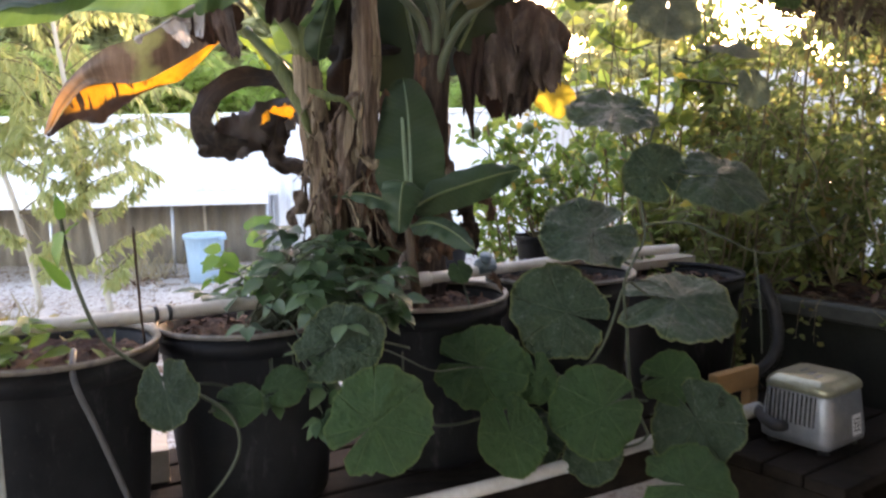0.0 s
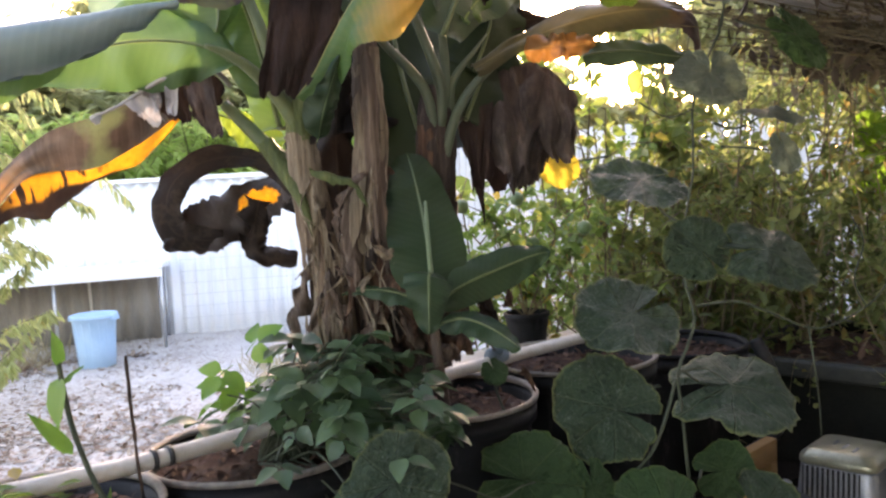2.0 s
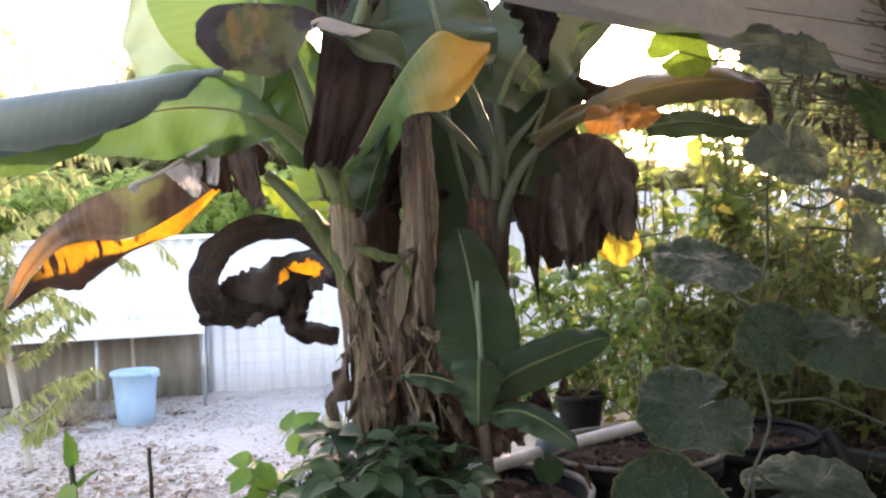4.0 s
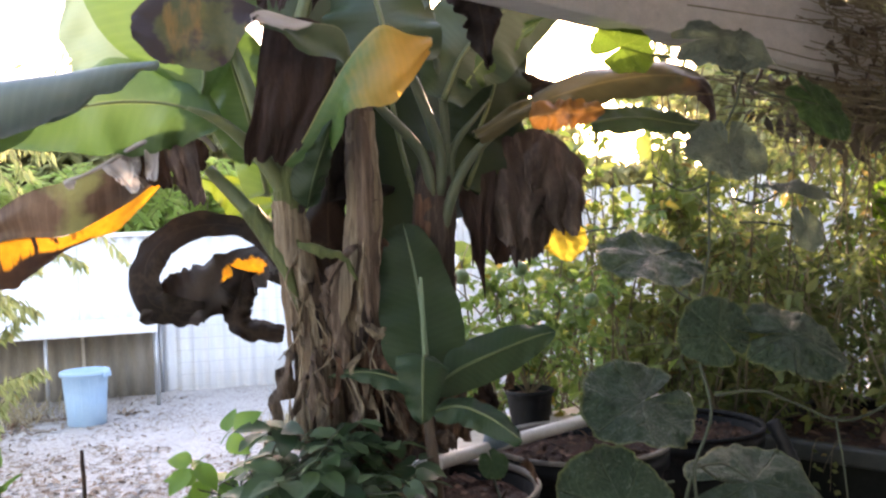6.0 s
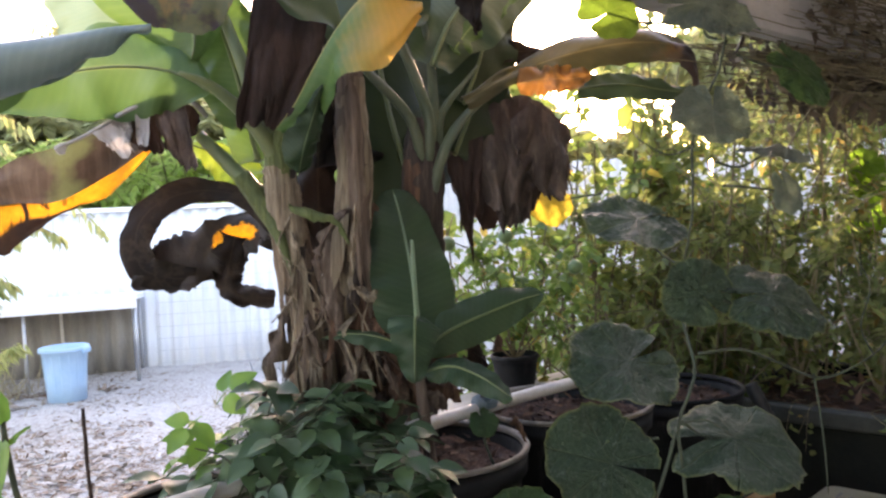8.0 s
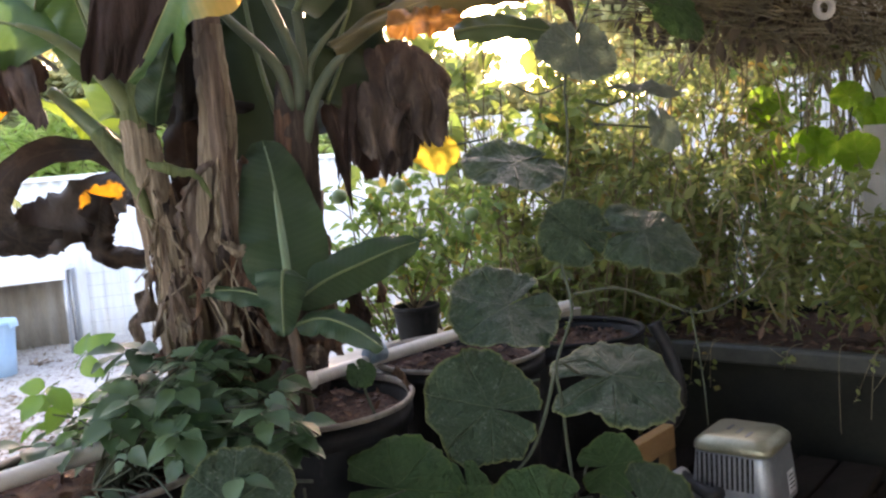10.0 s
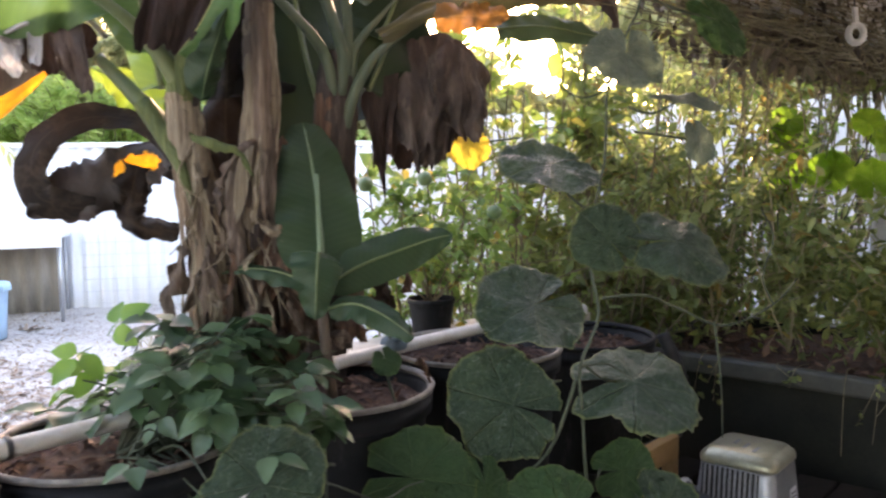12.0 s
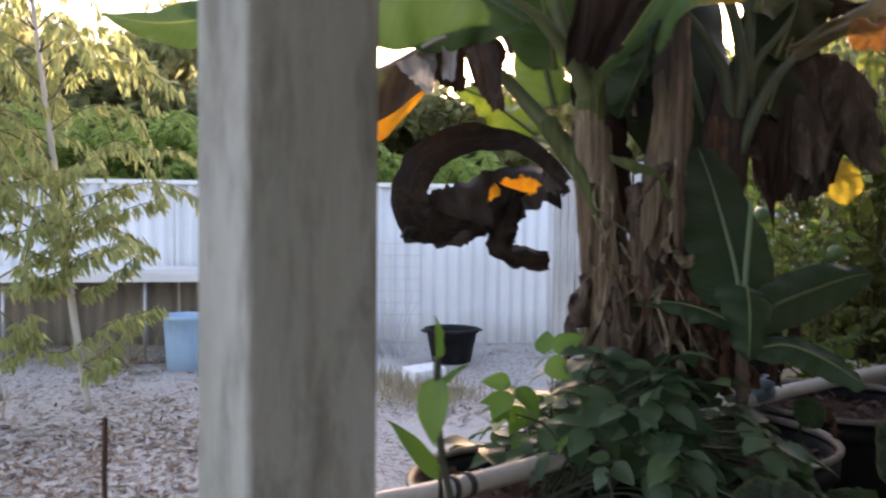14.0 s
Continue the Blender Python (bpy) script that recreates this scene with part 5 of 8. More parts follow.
# ---- banana clump ----
def banana():
    b = thing("banana_plant", "potted banana clump with torn green and dead brown leaves", "banana plant", (-0.15, 2.66, 0.905))
    C = (0.0, -1.0, 0.15)

    def stem(name, pts, radii, mat, label="", n=20, sides=14, rough=0.12):
        return hang(name, rod(name, pts, radii, mat, n, sides, rough), b, label)

    def leaf(ctrl, width, up, mat, label="", rib=0.008, ribmat=None, **kw):
        ob = hang("leaf", blade("leaf", ctrl, width, up, mat, **kw), b, label)
        if rib:
            line = spline(ctrl, 16)[:15]
            hang("midrib", rod("midrib", line, [rib, rib * 0.3], ribmat or PSEUDO_GREEN, 16, 6), ob)
        return ob

    # three false stems
    LINE_L = [(-0.325, 2.67, 0.88), (-0.35, 2.66, 1.15), (-0.355, 2.66, 1.32), (-0.375, 2.66, 1.46), (-0.40, 2.655, 1.585), (-0.405, 2.65, 1.69)]
    LINE_M = [(-0.20, 2.70, 0.88), (-0.235, 2.69, 1.14), (-0.242, 2.67, 1.38), (-0.235, 2.66, 1.545), (-0.215, 2.65, 1.70), (-0.22, 2.65, 1.81), (-0.221, 2.645, 1.96)]
    LINE_S = [(-0.073, 2.98, 0.88), (-0.072, 2.93, 1.08), (-0.052, 2.84, 1.36), (-0.034, 2.81, 1.55), (-0.026, 2.80, 1.675), (-0.013, 2.80, 1.81)]
    # core coloured dark so that gaps between its strips look shaded
    stem("pseudostem", LINE_L, [0.07, 0.058, 0.052, 0.048, 0.042, 0.038], FIBRE_DARK, "main stem core, dark for the shaded gaps between tan sheaths", 26, 18, 0.3)
    stem("pseudostem", [(-0.405, 2.65, 1.66), (-0.402, 2.635, 1.74), (-0.37, 2.60, 1.805), (-0.335, 2.56, 1.85)], [0.041, 0.037, 0.03, 0.02], GREEN_SHEATH, "green top of the main stem", 16, 14, 0.04)
    stem("pseudostem", LINE_M, [0.075, 0.06, 0.05, 0.045, 0.04, 0.036, 0.03], FIBRE_BROWN, "dead grey-brown middle stem", 26, 18)
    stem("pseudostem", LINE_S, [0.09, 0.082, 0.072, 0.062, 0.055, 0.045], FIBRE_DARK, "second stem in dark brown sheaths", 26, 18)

    rnd = random.Random(21)

    def strip(name, line, radii, z1, z0, a, width, mat, seed, loose=0.0, rag=0.25):
        """A shell of dead sheath wrapped on a stem from z1 down to z0, on the side that a names; its lower end may peel away."""
        dense = spline(line, 60)
        pts, r = [], 0.06
        for k in range(6):
            z = z1 + (z0 - z1) * k / 5
            q = min(range(60), key=lambda n: abs(dense[n].z - z))
            s = q / 59 * (len(radii) - 1)
            r = radii[min(int(s), len(radii) - 2)] * (1 - s % 1) + radii[min(int(s) + 1, len(radii) - 1)] * (s % 1)
            c, rr = dense[q], r + 0.005 + loose * (k / 5) ** 2
            aa = a + 0.1 * math.sin(seed + k * 0.8)
            pts.append((c.x + rr * math.cos(aa), c.y + rr * math.sin(aa), z))
        return hang(name, blade(name, pts, width, (math.cos(a), math.sin(a), 0.05), mat, 0.02, 1.1 * width / r, 0.006, rag, n=24, m=4, seed=seed, shape=lambda v: 0.6 + 0.4 * math.sin(math.pi * min(1.0, 0.2 + 0.8 * v)) - 0.5 * max(0, v - 0.85) * 6), b)

    RAD_L, RAD_M, RAD_S = [0.066, 0.055, 0.050, 0.047, 0.042, 0.038], [0.075, 0.06, 0.05, 0.045, 0.04, 0.036, 0.03], [0.09, 0.082, 0.072, 0.062, 0.055, 0.045]
    for i in range(26):
        z1 = rnd.uniform(1.26, 1.66)
        strip("sheath", LINE_L, RAD_L, z1, max(0.95, z1 - rnd.uniform(0.22, 0.6)), rnd.uniform(-3.0, -0.1), rnd.choice((0.007, 0.011, 0.016, 0.024, 0.032)), rnd.choice((FIBRE_TAN, FIBRE_TAN, FIBRE_TAN, FIBRE_BROWN, PSEUDO)), i, rnd.choice((0, 0.006, 0.012, 0.025)), 0.45)
    # papery collar under the crown
    for i, (z1, z0, a, w) in enumerate(((1.70, 1.54, -1.9, 0.055), (1.68, 1.50, -1.2, 0.05), (1.66, 1.56, -2.5, 0.04))):
        strip("sheath", LINE_L, RAD_L, z1, z0, a, w, FIBRE_TAN, 30 + i, 0.012, 0.3)
    for i in range(11):
        z1 = rnd.uniform(1.45, 1.93)
        strip("sheath", LINE_M, RAD_M, z1, max(0.98, z1 - rnd.uniform(0.25, 0.6)), rnd.uniform(-2.6, -0.5), rnd.choice((0.012, 0.02, 0.032, 0.04)), rnd.choice((FIBRE_BROWN, FIBRE_BROWN, FIBRE_BROWN, FIBRE_TAN)), 60 + i, rnd.choice((0, 0, 0.015, 0.03)))
    for i in range(12):
        z1 = rnd.uniform(1.25, 1.72)
        strip("sheath", LINE_S, RAD_S, z1, max(1.08, z1 - rnd.uniform(0.2, 0.5)), rnd.uniform(-2.7, -0.3), rnd.choice((0.014, 0.03, 0.045)), rnd.choice((FIBRE_RED, FIBRE_DARK, FIBRE_DARK)), 100 + i, rnd.choice((0, 0, 0.02, 0.04)))
    # crooked strips that have peeled off and hang
    for i in range(16):
        cx = rnd.choice((-0.38, -0.36, -0.34, -0.32, -0.25, -0.21))
        p1 = Vector((cx + rnd.uniform(-0.03, 0.03), 2.595, rnd.uniform(1.16, 1.62)))
        d = Vector((rnd.gauss(0.01, 0.045), -rnd.uniform(0.0, 0.06), -rnd.uniform(0.10, 0.25)))
        p0 = p1 + d
        p0.z = max(p0.z, 0.95)
        kink = p1 + d * rnd.uniform(0.25, 0.5) + Vector((rnd.gauss(0, 0.025), -0.025, 0.02))
        hang("peeled_strip", blade("peeled_strip", [p1, kink, p1 + d * 0.75 + Vector((rnd.gauss(0, 0.015), -0.01, 0)), p0], rnd.uniform(0.006, 0.017), (rnd.uniform(-1.2, 1.2), -1, rnd.uniform(-0.3, 0.6)), rnd.choice((FIBRE_TAN, FIBRE_BROWN, FIBRE_BROWN, FIBRE_TAN, FIBRE_RED)), 0.3, 1.2, 0.02, 0.5, n=18, m=3, seed=300 + i, shape=(0.6, 0.35)), b)
    # dark sheaths that fill the clump between the stems
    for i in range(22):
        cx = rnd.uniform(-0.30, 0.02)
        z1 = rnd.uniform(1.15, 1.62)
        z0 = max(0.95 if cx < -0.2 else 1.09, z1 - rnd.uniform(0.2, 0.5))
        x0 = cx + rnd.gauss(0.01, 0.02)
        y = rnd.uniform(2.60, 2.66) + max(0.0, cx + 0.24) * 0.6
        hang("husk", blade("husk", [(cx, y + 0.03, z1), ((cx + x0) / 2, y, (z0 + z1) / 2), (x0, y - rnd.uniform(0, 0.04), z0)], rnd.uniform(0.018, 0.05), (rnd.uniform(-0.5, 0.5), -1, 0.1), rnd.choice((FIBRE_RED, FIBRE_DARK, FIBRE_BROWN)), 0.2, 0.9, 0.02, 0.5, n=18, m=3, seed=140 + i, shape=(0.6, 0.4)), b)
    # crumpled husks low on the clump
    for i in range(20):
        a = rnd.uniform(-2.9, -0.2)
        cx = rnd.uniform(-0.31, 0.04)
        p1 = Vector((cx + 0.07 * math.cos(a), 2.68 + max(0.0, cx + 0.24) * 0.6 + 0.09 * math.sin(a), rnd.uniform(1.10, 1.34)))
        p0 = p1 + Vector((math.cos(a) * rnd.uniform(0.02, 0.11), math.sin(a) * rnd.uniform(0.0, 0.09), -rnd.uniform(0.12, 0.24)))
        p0.z = max(p0.z, 0.94 if p0.x < -0.2 else 1.06)
        hang("husk", blade("husk", [p1, (p1 + p0) / 2 + Vector((math.cos(a) * 0.03, math.sin(a) * 0.03, 0.02)), p0], rnd.uniform(0.025, 0.055), (math.cos(a), math.sin(a), 0.3), rnd.choice((FIBRE_BROWN, FIBRE_RED, FIBRE_RED, DEAD_SMOOTH)), 0.25, 1.0, 0.03, 0.5, 0.05, n=16, m=3, seed=180 + i), b)
    hang("husk", blade("husk", [(-0.42, 2.62, 1.34), (-0.44, 2.60, 1.26), (-0.47, 2.58, 1.17), (-0.475, 2.56, 1.09)], 0.03, (-0.5, -0.8, 0.2), FIBRE_BROWN, 0.3, 0.9, 0.04, 0.9, n=18, m=3, seed=7), b)
    hang("husk", blade("husk", [(-0.25, 2.58, 1.40), (-0.20, 2.57, 1.37), (-0.16, 2.58, 1.35), (-0.135, 2.60, 1.31)], 0.022, (0.1, -0.8, 0.6), FIBRE_TAN, 0.3, 0.9, 0.03, 0.6, n=20, m=3, seed=8), b)
    hang("husk", blade("husk", [(-0.225, 2.585, 1.90), (-0.22, 2.58, 1.72), (-0.228, 2.585, 1.54), (-0.225, 2.575, 1.38)], 0.026, (0.1, -1, 0), FIBRE_BROWN, 0.1, 0.7, 0.012, 0.3, n=20, m=3, seed=9), b)
    hang("husk", blade("husk", [(-0.39, 2.56, 1.60), (-0.33, 2.55, 1.585), (-0.28, 2.545, 1.56), (-0.25, 2.55, 1.50)], 0.022, (0.0, -0.7, 0.8), GREEN_SHEATH, 0.4, 0.9, 0.01, 0.3, n=20, m=3, seed=11), b)
    hang("husk", blade("husk", [(0.150, 2.60, 1.035), (0.165, 2.60, 1.01), (0.178, 2.61, 0.985), (0.188, 2.62, 0.955)], 0.02, (0.2, -1, 0.3), FIBRE_RED, 0.4, 1.2, 0.02, 0.3, n=14, m=3, seed=27), b)
    # loose threads
    for i in range(7):
        x = rnd.uniform(-0.42, -0.2)
        z = rnd.uniform(1.2, 1.6)
        hang("fibre", rod("fibre", [(x, 2.59, z), (x + rnd.gauss(0, 0.03), 2.56, z - 0.08), (x + rnd.gauss(0.01, 0.04), 2.55, z - rnd.uniform(0.12, 0.26))], (0.003, 0.0015), FIBRE_TAN, 10, 5), b)

    stem("petiole", [(-0.50, 2.68, 1.68), (-0.45, 2.65, 1.60), (-0.420, 2.62, 1.54), (-0.402, 2.61, 1.48), (-0.388, 2.61, 1.42)], [0.024, 0.025, 0.018, 0.010, 0.003], GREEN_SHEATH, "green sheath of a leaf stalk", 20, 10, 0.05)
    # petioles of the first stem
    for pts, r in (([(-0.38, 2.66, 1.52), (-0.43, 2.67, 1.60), (-0.52, 2.69, 1.70), (-0.60, 2.71, 1.79)], (0.03, 0.014)),
                   ([(-0.40, 2.64, 1.70), (-0.46, 2.60, 1.80), (-0.55, 2.55, 1.885), (-0.62, 2.53, 1.915)], (0.027, 0.016, 0.005)),
                   ([(-0.39, 2.66, 1.72), (-0.45, 2.68, 1.85), (-0.49, 2.69, 1.98), (-0.53, 2.70, 2.10)], (0.026, 0.012)),
                   ([(-0.36, 2.66, 1.75), (-0.38, 2.68, 1.95), (-0.36, 2.72, 2.15), (-0.30, 2.74, 2.32)], (0.028, 0.014))):
        stem("petiole", pts, r, PSEUDO_GREEN, "thick green leaf stalk", 14, 8, 0.04)
    # petioles of the second stem: a grey-green fan, shade in its colour
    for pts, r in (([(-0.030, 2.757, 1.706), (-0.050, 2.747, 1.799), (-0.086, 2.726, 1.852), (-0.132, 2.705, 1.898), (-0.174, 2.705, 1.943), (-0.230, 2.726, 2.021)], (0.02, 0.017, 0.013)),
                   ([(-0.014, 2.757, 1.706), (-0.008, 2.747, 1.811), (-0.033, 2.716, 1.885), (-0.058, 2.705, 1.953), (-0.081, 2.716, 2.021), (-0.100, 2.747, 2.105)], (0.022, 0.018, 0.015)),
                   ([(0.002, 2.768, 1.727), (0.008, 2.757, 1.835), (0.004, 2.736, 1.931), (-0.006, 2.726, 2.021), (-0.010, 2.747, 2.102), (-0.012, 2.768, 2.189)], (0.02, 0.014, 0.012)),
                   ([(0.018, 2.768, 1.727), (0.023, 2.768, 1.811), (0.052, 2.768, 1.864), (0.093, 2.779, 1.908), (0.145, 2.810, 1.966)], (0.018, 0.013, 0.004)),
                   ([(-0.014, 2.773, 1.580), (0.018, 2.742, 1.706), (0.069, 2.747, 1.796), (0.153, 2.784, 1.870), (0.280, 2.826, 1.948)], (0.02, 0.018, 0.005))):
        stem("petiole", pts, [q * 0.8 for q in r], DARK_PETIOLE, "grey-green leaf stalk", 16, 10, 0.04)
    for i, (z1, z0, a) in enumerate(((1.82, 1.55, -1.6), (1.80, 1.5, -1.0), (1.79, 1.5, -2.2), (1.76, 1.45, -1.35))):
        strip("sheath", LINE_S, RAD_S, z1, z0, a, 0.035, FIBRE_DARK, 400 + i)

    # leaves of the first stem
    leaf([(-0.655, 2.38, 1.992), (-0.73, 2.33, 1.975), (-0.83, 2.30, 1.952), (-0.94, 2.28, 1.935), (-1.06, 2.26, 1.915), (-1.18, 2.25, 1.90)], 0.15, (0.1, -0.1, 1), B_BLUE, "rolled blue-green leaf showing its waxy back", fold=0.1, curl=2.7, wave=0.012, rag=0.04, n=30, m=10, seed=1, shape=lambda v: 0.05 + 0.95 * min(1.0, v * 1.7), rib=0.0)
    leaf([(-0.553, 2.621, 1.880), (-0.653, 2.631, 1.936), (-0.801, 2.637, 1.949), (-0.962, 2.643, 1.920), (-1.127, 2.621, 1.860)], 0.125, [(0.1, -0.9, 0.5), (0.1, -0.95, 0.3), (0.0, -1, 0.25), (0, -1, 0.2), (0, -1, 0.2)], B_MID, "broad green leaf reaching sideways", fold=0.1, curl=0.4, wave=0.028, rag=0.06, seed=2, rib=0.005, shape=(0.95, 0.8))
    RIB = [(-0.639, 2.645, 2.450), (-0.626, 2.645, 2.353), (-0.611, 2.645, 2.271), (-0.595, 2.645, 2.188), (-0.588, 2.645, 2.091), (-0.591, 2.645, 2.008), (-0.600, 2.645, 1.967)]
    hang("leaf", drape("leaf", RIB, [(-0.804, 2.680, 2.461), (-0.854, 2.680, 2.363), (-0.877, 2.680, 2.280), (-0.863, 2.680, 2.191), (-0.820, 2.680, 2.101), (-0.726, 2.680, 2.037), (-0.627, 2.680, 1.970)], B_FRESH, 2.0, 0.010, 0.03, seed=3, nu=44, nv=18, start=0.1), b, "tall upright green leaf")
    hang("leaf", drape("leaf", RIB, [(-0.546, 2.660, 2.457), (-0.519, 2.660, 2.359), (-0.509, 2.660, 2.276), (-0.501, 2.660, 2.191), (-0.507, 2.660, 2.107), (-0.541, 2.660, 2.024), (-0.588, 2.660, 1.963)], B_FRESH, 2.0, 0.006, 0.03, seed=4, nu=44, nv=12, start=0.1), b, "folded half of the tall green leaf")
    hang("midrib", rod("midrib", [(x, y - 0.004, z) for x, y, z in RIB], [0.009, 0.006, 0.002], PSEUDO_GREEN, 20, 7), b)
    leaf([(-0.475, 2.70, 1.80), (-0.495, 2.70, 1.91), (-0.52, 2.71, 2.01), (-0.545, 2.72, 2.10), (-0.57, 2.73, 2.18)], 0.11, (-0.15, -1, 0.1), B_FRESH, "bright green folded leaf", fold=0.12, curl=0.4, wave=0.025, seed=4, rib=0.006, shape=(0.7, 0.6))
    hang("leaf", drape("leaf", [(-0.792, 3.000, 2.097), (-0.819, 3.000, 2.201), (-0.845, 3.000, 2.313), (-0.864, 3.000, 2.424)], [(-0.956, 2.980, 2.057), (-0.991, 2.980, 2.120), (-1.007, 2.980, 2.222), (-0.979, 2.980, 2.339)], B_PALE, 3.0, 0.012, 0.08, seed=5, nu=30, nv=14), b, "pale glaucous leaf against the sky")
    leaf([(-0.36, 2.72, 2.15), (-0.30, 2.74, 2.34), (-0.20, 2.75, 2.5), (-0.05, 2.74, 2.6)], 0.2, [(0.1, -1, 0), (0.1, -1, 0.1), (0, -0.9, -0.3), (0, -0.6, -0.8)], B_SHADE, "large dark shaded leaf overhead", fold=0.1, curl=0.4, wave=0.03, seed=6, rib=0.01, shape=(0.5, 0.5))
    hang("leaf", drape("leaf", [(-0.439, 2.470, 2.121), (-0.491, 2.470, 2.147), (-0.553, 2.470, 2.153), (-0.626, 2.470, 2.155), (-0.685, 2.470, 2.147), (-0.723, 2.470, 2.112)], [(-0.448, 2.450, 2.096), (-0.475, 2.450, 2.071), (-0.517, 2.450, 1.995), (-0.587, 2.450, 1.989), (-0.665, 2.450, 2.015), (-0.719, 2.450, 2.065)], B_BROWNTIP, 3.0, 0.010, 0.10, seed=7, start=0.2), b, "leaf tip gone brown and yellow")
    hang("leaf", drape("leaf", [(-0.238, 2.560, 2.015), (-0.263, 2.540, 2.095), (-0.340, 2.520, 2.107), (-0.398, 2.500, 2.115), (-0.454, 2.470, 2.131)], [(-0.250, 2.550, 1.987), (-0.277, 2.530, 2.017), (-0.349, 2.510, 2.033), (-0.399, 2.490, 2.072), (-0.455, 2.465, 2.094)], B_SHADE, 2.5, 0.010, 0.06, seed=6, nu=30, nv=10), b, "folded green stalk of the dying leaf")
    hang("leaf", drape("leaf", [(-0.327, 2.515, 2.103), (-0.379, 2.490, 2.110), (-0.435, 2.465, 2.120), (-0.466, 2.455, 2.107)], [(-0.347, 2.510, 2.089), (-0.390, 2.485, 2.078), (-0.430, 2.460, 2.088), (-0.464, 2.450, 2.086)], B_GREY, 3.0, 0.006, 0.2, seed=27, nu=24, nv=8), b, "bleached fold on the dying leaf")
    hang("leaf", drape("leaf", [(-0.411, 2.570, 1.783), (-0.363, 2.550, 1.841), (-0.318, 2.520, 1.916), (-0.270, 2.480, 1.987), (-0.219, 2.440, 2.046), (-0.177, 2.410, 2.072), (-0.123, 2.400, 2.049), (-0.070, 2.400, 2.041)], [(-0.392, 2.570, 1.776), (-0.314, 2.550, 1.794), (-0.271, 2.510, 1.848), (-0.265, 2.470, 1.884), (-0.223, 2.430, 1.899), (-0.171, 2.410, 1.897), (-0.126, 2.390, 1.939), (-0.075, 2.390, 2.009)], B_YELLOW, 3.2, 0.012, 0.05, seed=8, nu=60, nv=22, start=0.15), b, "wavy green leaf with a yellow-orange tip")
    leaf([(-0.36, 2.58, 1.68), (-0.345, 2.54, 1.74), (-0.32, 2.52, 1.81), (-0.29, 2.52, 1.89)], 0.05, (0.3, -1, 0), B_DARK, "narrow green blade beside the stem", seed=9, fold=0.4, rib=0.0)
    leaf([(-0.90, 2.37, 1.89), (-1.0, 2.34, 1.852), (-1.09, 2.32, 1.828), (-1.22, 2.31, 1.80), (-1.30, 2.31, 1.797), (-1.37, 2.32, 1.812)], 0.064, (0, -1, 0.2), B_FRESH, "green leaf edge under the rolled leaf", seed=26, wave=0.01, rib=0.0)
    # dead leaf mass hanging in the middle
    hang("leaf", drape("leaf", [(-0.442, 2.560, 2.366), (-0.402, 2.560, 2.374), (-0.349, 2.560, 2.367)], [(-0.452, 2.530, 2.149), (-0.417, 2.530, 2.126), (-0.375, 2.530, 2.144)], DEAD_SMOOTH, 4.0, 0.022, 0.25, seed=10, holes=0.12), b, "dead dark leaf hanging down")
    hang("leaf", drape("leaf", [(-0.442, 2.560, 2.122), (-0.391, 2.560, 2.133), (-0.325, 2.560, 2.122), (-0.256, 2.560, 2.094)], [(-0.499, 2.550, 1.780), (-0.457, 2.550, 1.774), (-0.411, 2.550, 1.791), (-0.321, 2.550, 1.891)], DEAD_SMOOTH, 3.4, 0.022, 0.12, seed=11), b, "dead dark leaf hanging over the stem")
    leaf([(-0.30, 2.62, 2.36), (-0.30, 2.52, 2.30), (-0.31, 2.47, 2.2), (-0.33, 2.46, 2.12)], 0.06, (0.1, -1, 0.2), B_DEAD, "withered black-brown leaf at the crown", fold=0.4, curl=1.1, wave=0.06, rag=0.5, holes=0.1, seed=12, rib=0.0)
    # dry orange leaf
    CREASE = [(-0.740, 2.950, 1.793), (-0.785, 2.920, 1.761), (-0.848, 2.840, 1.704), (-0.956, 2.780, 1.642), (-1.053, 2.750, 1.638), (-1.114, 2.720, 1.622), (-1.175, 2.720, 1.564), (-1.218, 2.720, 1.508), (-1.250, 2.730, 1.477)]
    hang("leaf", drape("leaf", [(-0.649, 2.700, 1.869), (-0.723, 2.700, 1.857), (-0.815, 2.710, 1.819), (-0.935, 2.720, 1.775), (-1.047, 2.730, 1.743), (-1.154, 2.740, 1.670), (-1.219, 2.740, 1.592), (-1.256, 2.740, 1.504), (-1.262, 2.740, 1.477)], CREASE, B_ORANGE, 3.0, 0.012, 0.0, seed=13, nu=70, nv=20, start=0.3), b, "dry leaf, brown with a faded green patch")
    hang("leaf", drape("leaf", CREASE, [(-0.747, 2.950, 1.778), (-0.808, 2.910, 1.705), (-0.869, 2.850, 1.643), (-0.965, 2.800, 1.606), (-1.044, 2.780, 1.556), (-1.102, 2.760, 1.521), (-1.169, 2.750, 1.526), (-1.218, 2.740, 1.491), (-1.248, 2.740, 1.472)], ORANGE_EDGE, 5.0, 0.010, 0.16, seed=14, nu=90, nv=12, start=0.1), b, "glowing orange turned-under edge of the dry leaf")
    hang("leaf", drape("leaf", [(-0.847, 2.660, 1.801), (-0.799, 2.660, 1.827), (-0.754, 2.660, 1.849)], [(-0.807, 2.650, 1.767), (-0.774, 2.650, 1.741), (-0.752, 2.650, 1.760)], B_GREY, 3.0, 0.014, 0.2, seed=14, nu=30, nv=14), b, "bleached curled scrap of dead leaf")
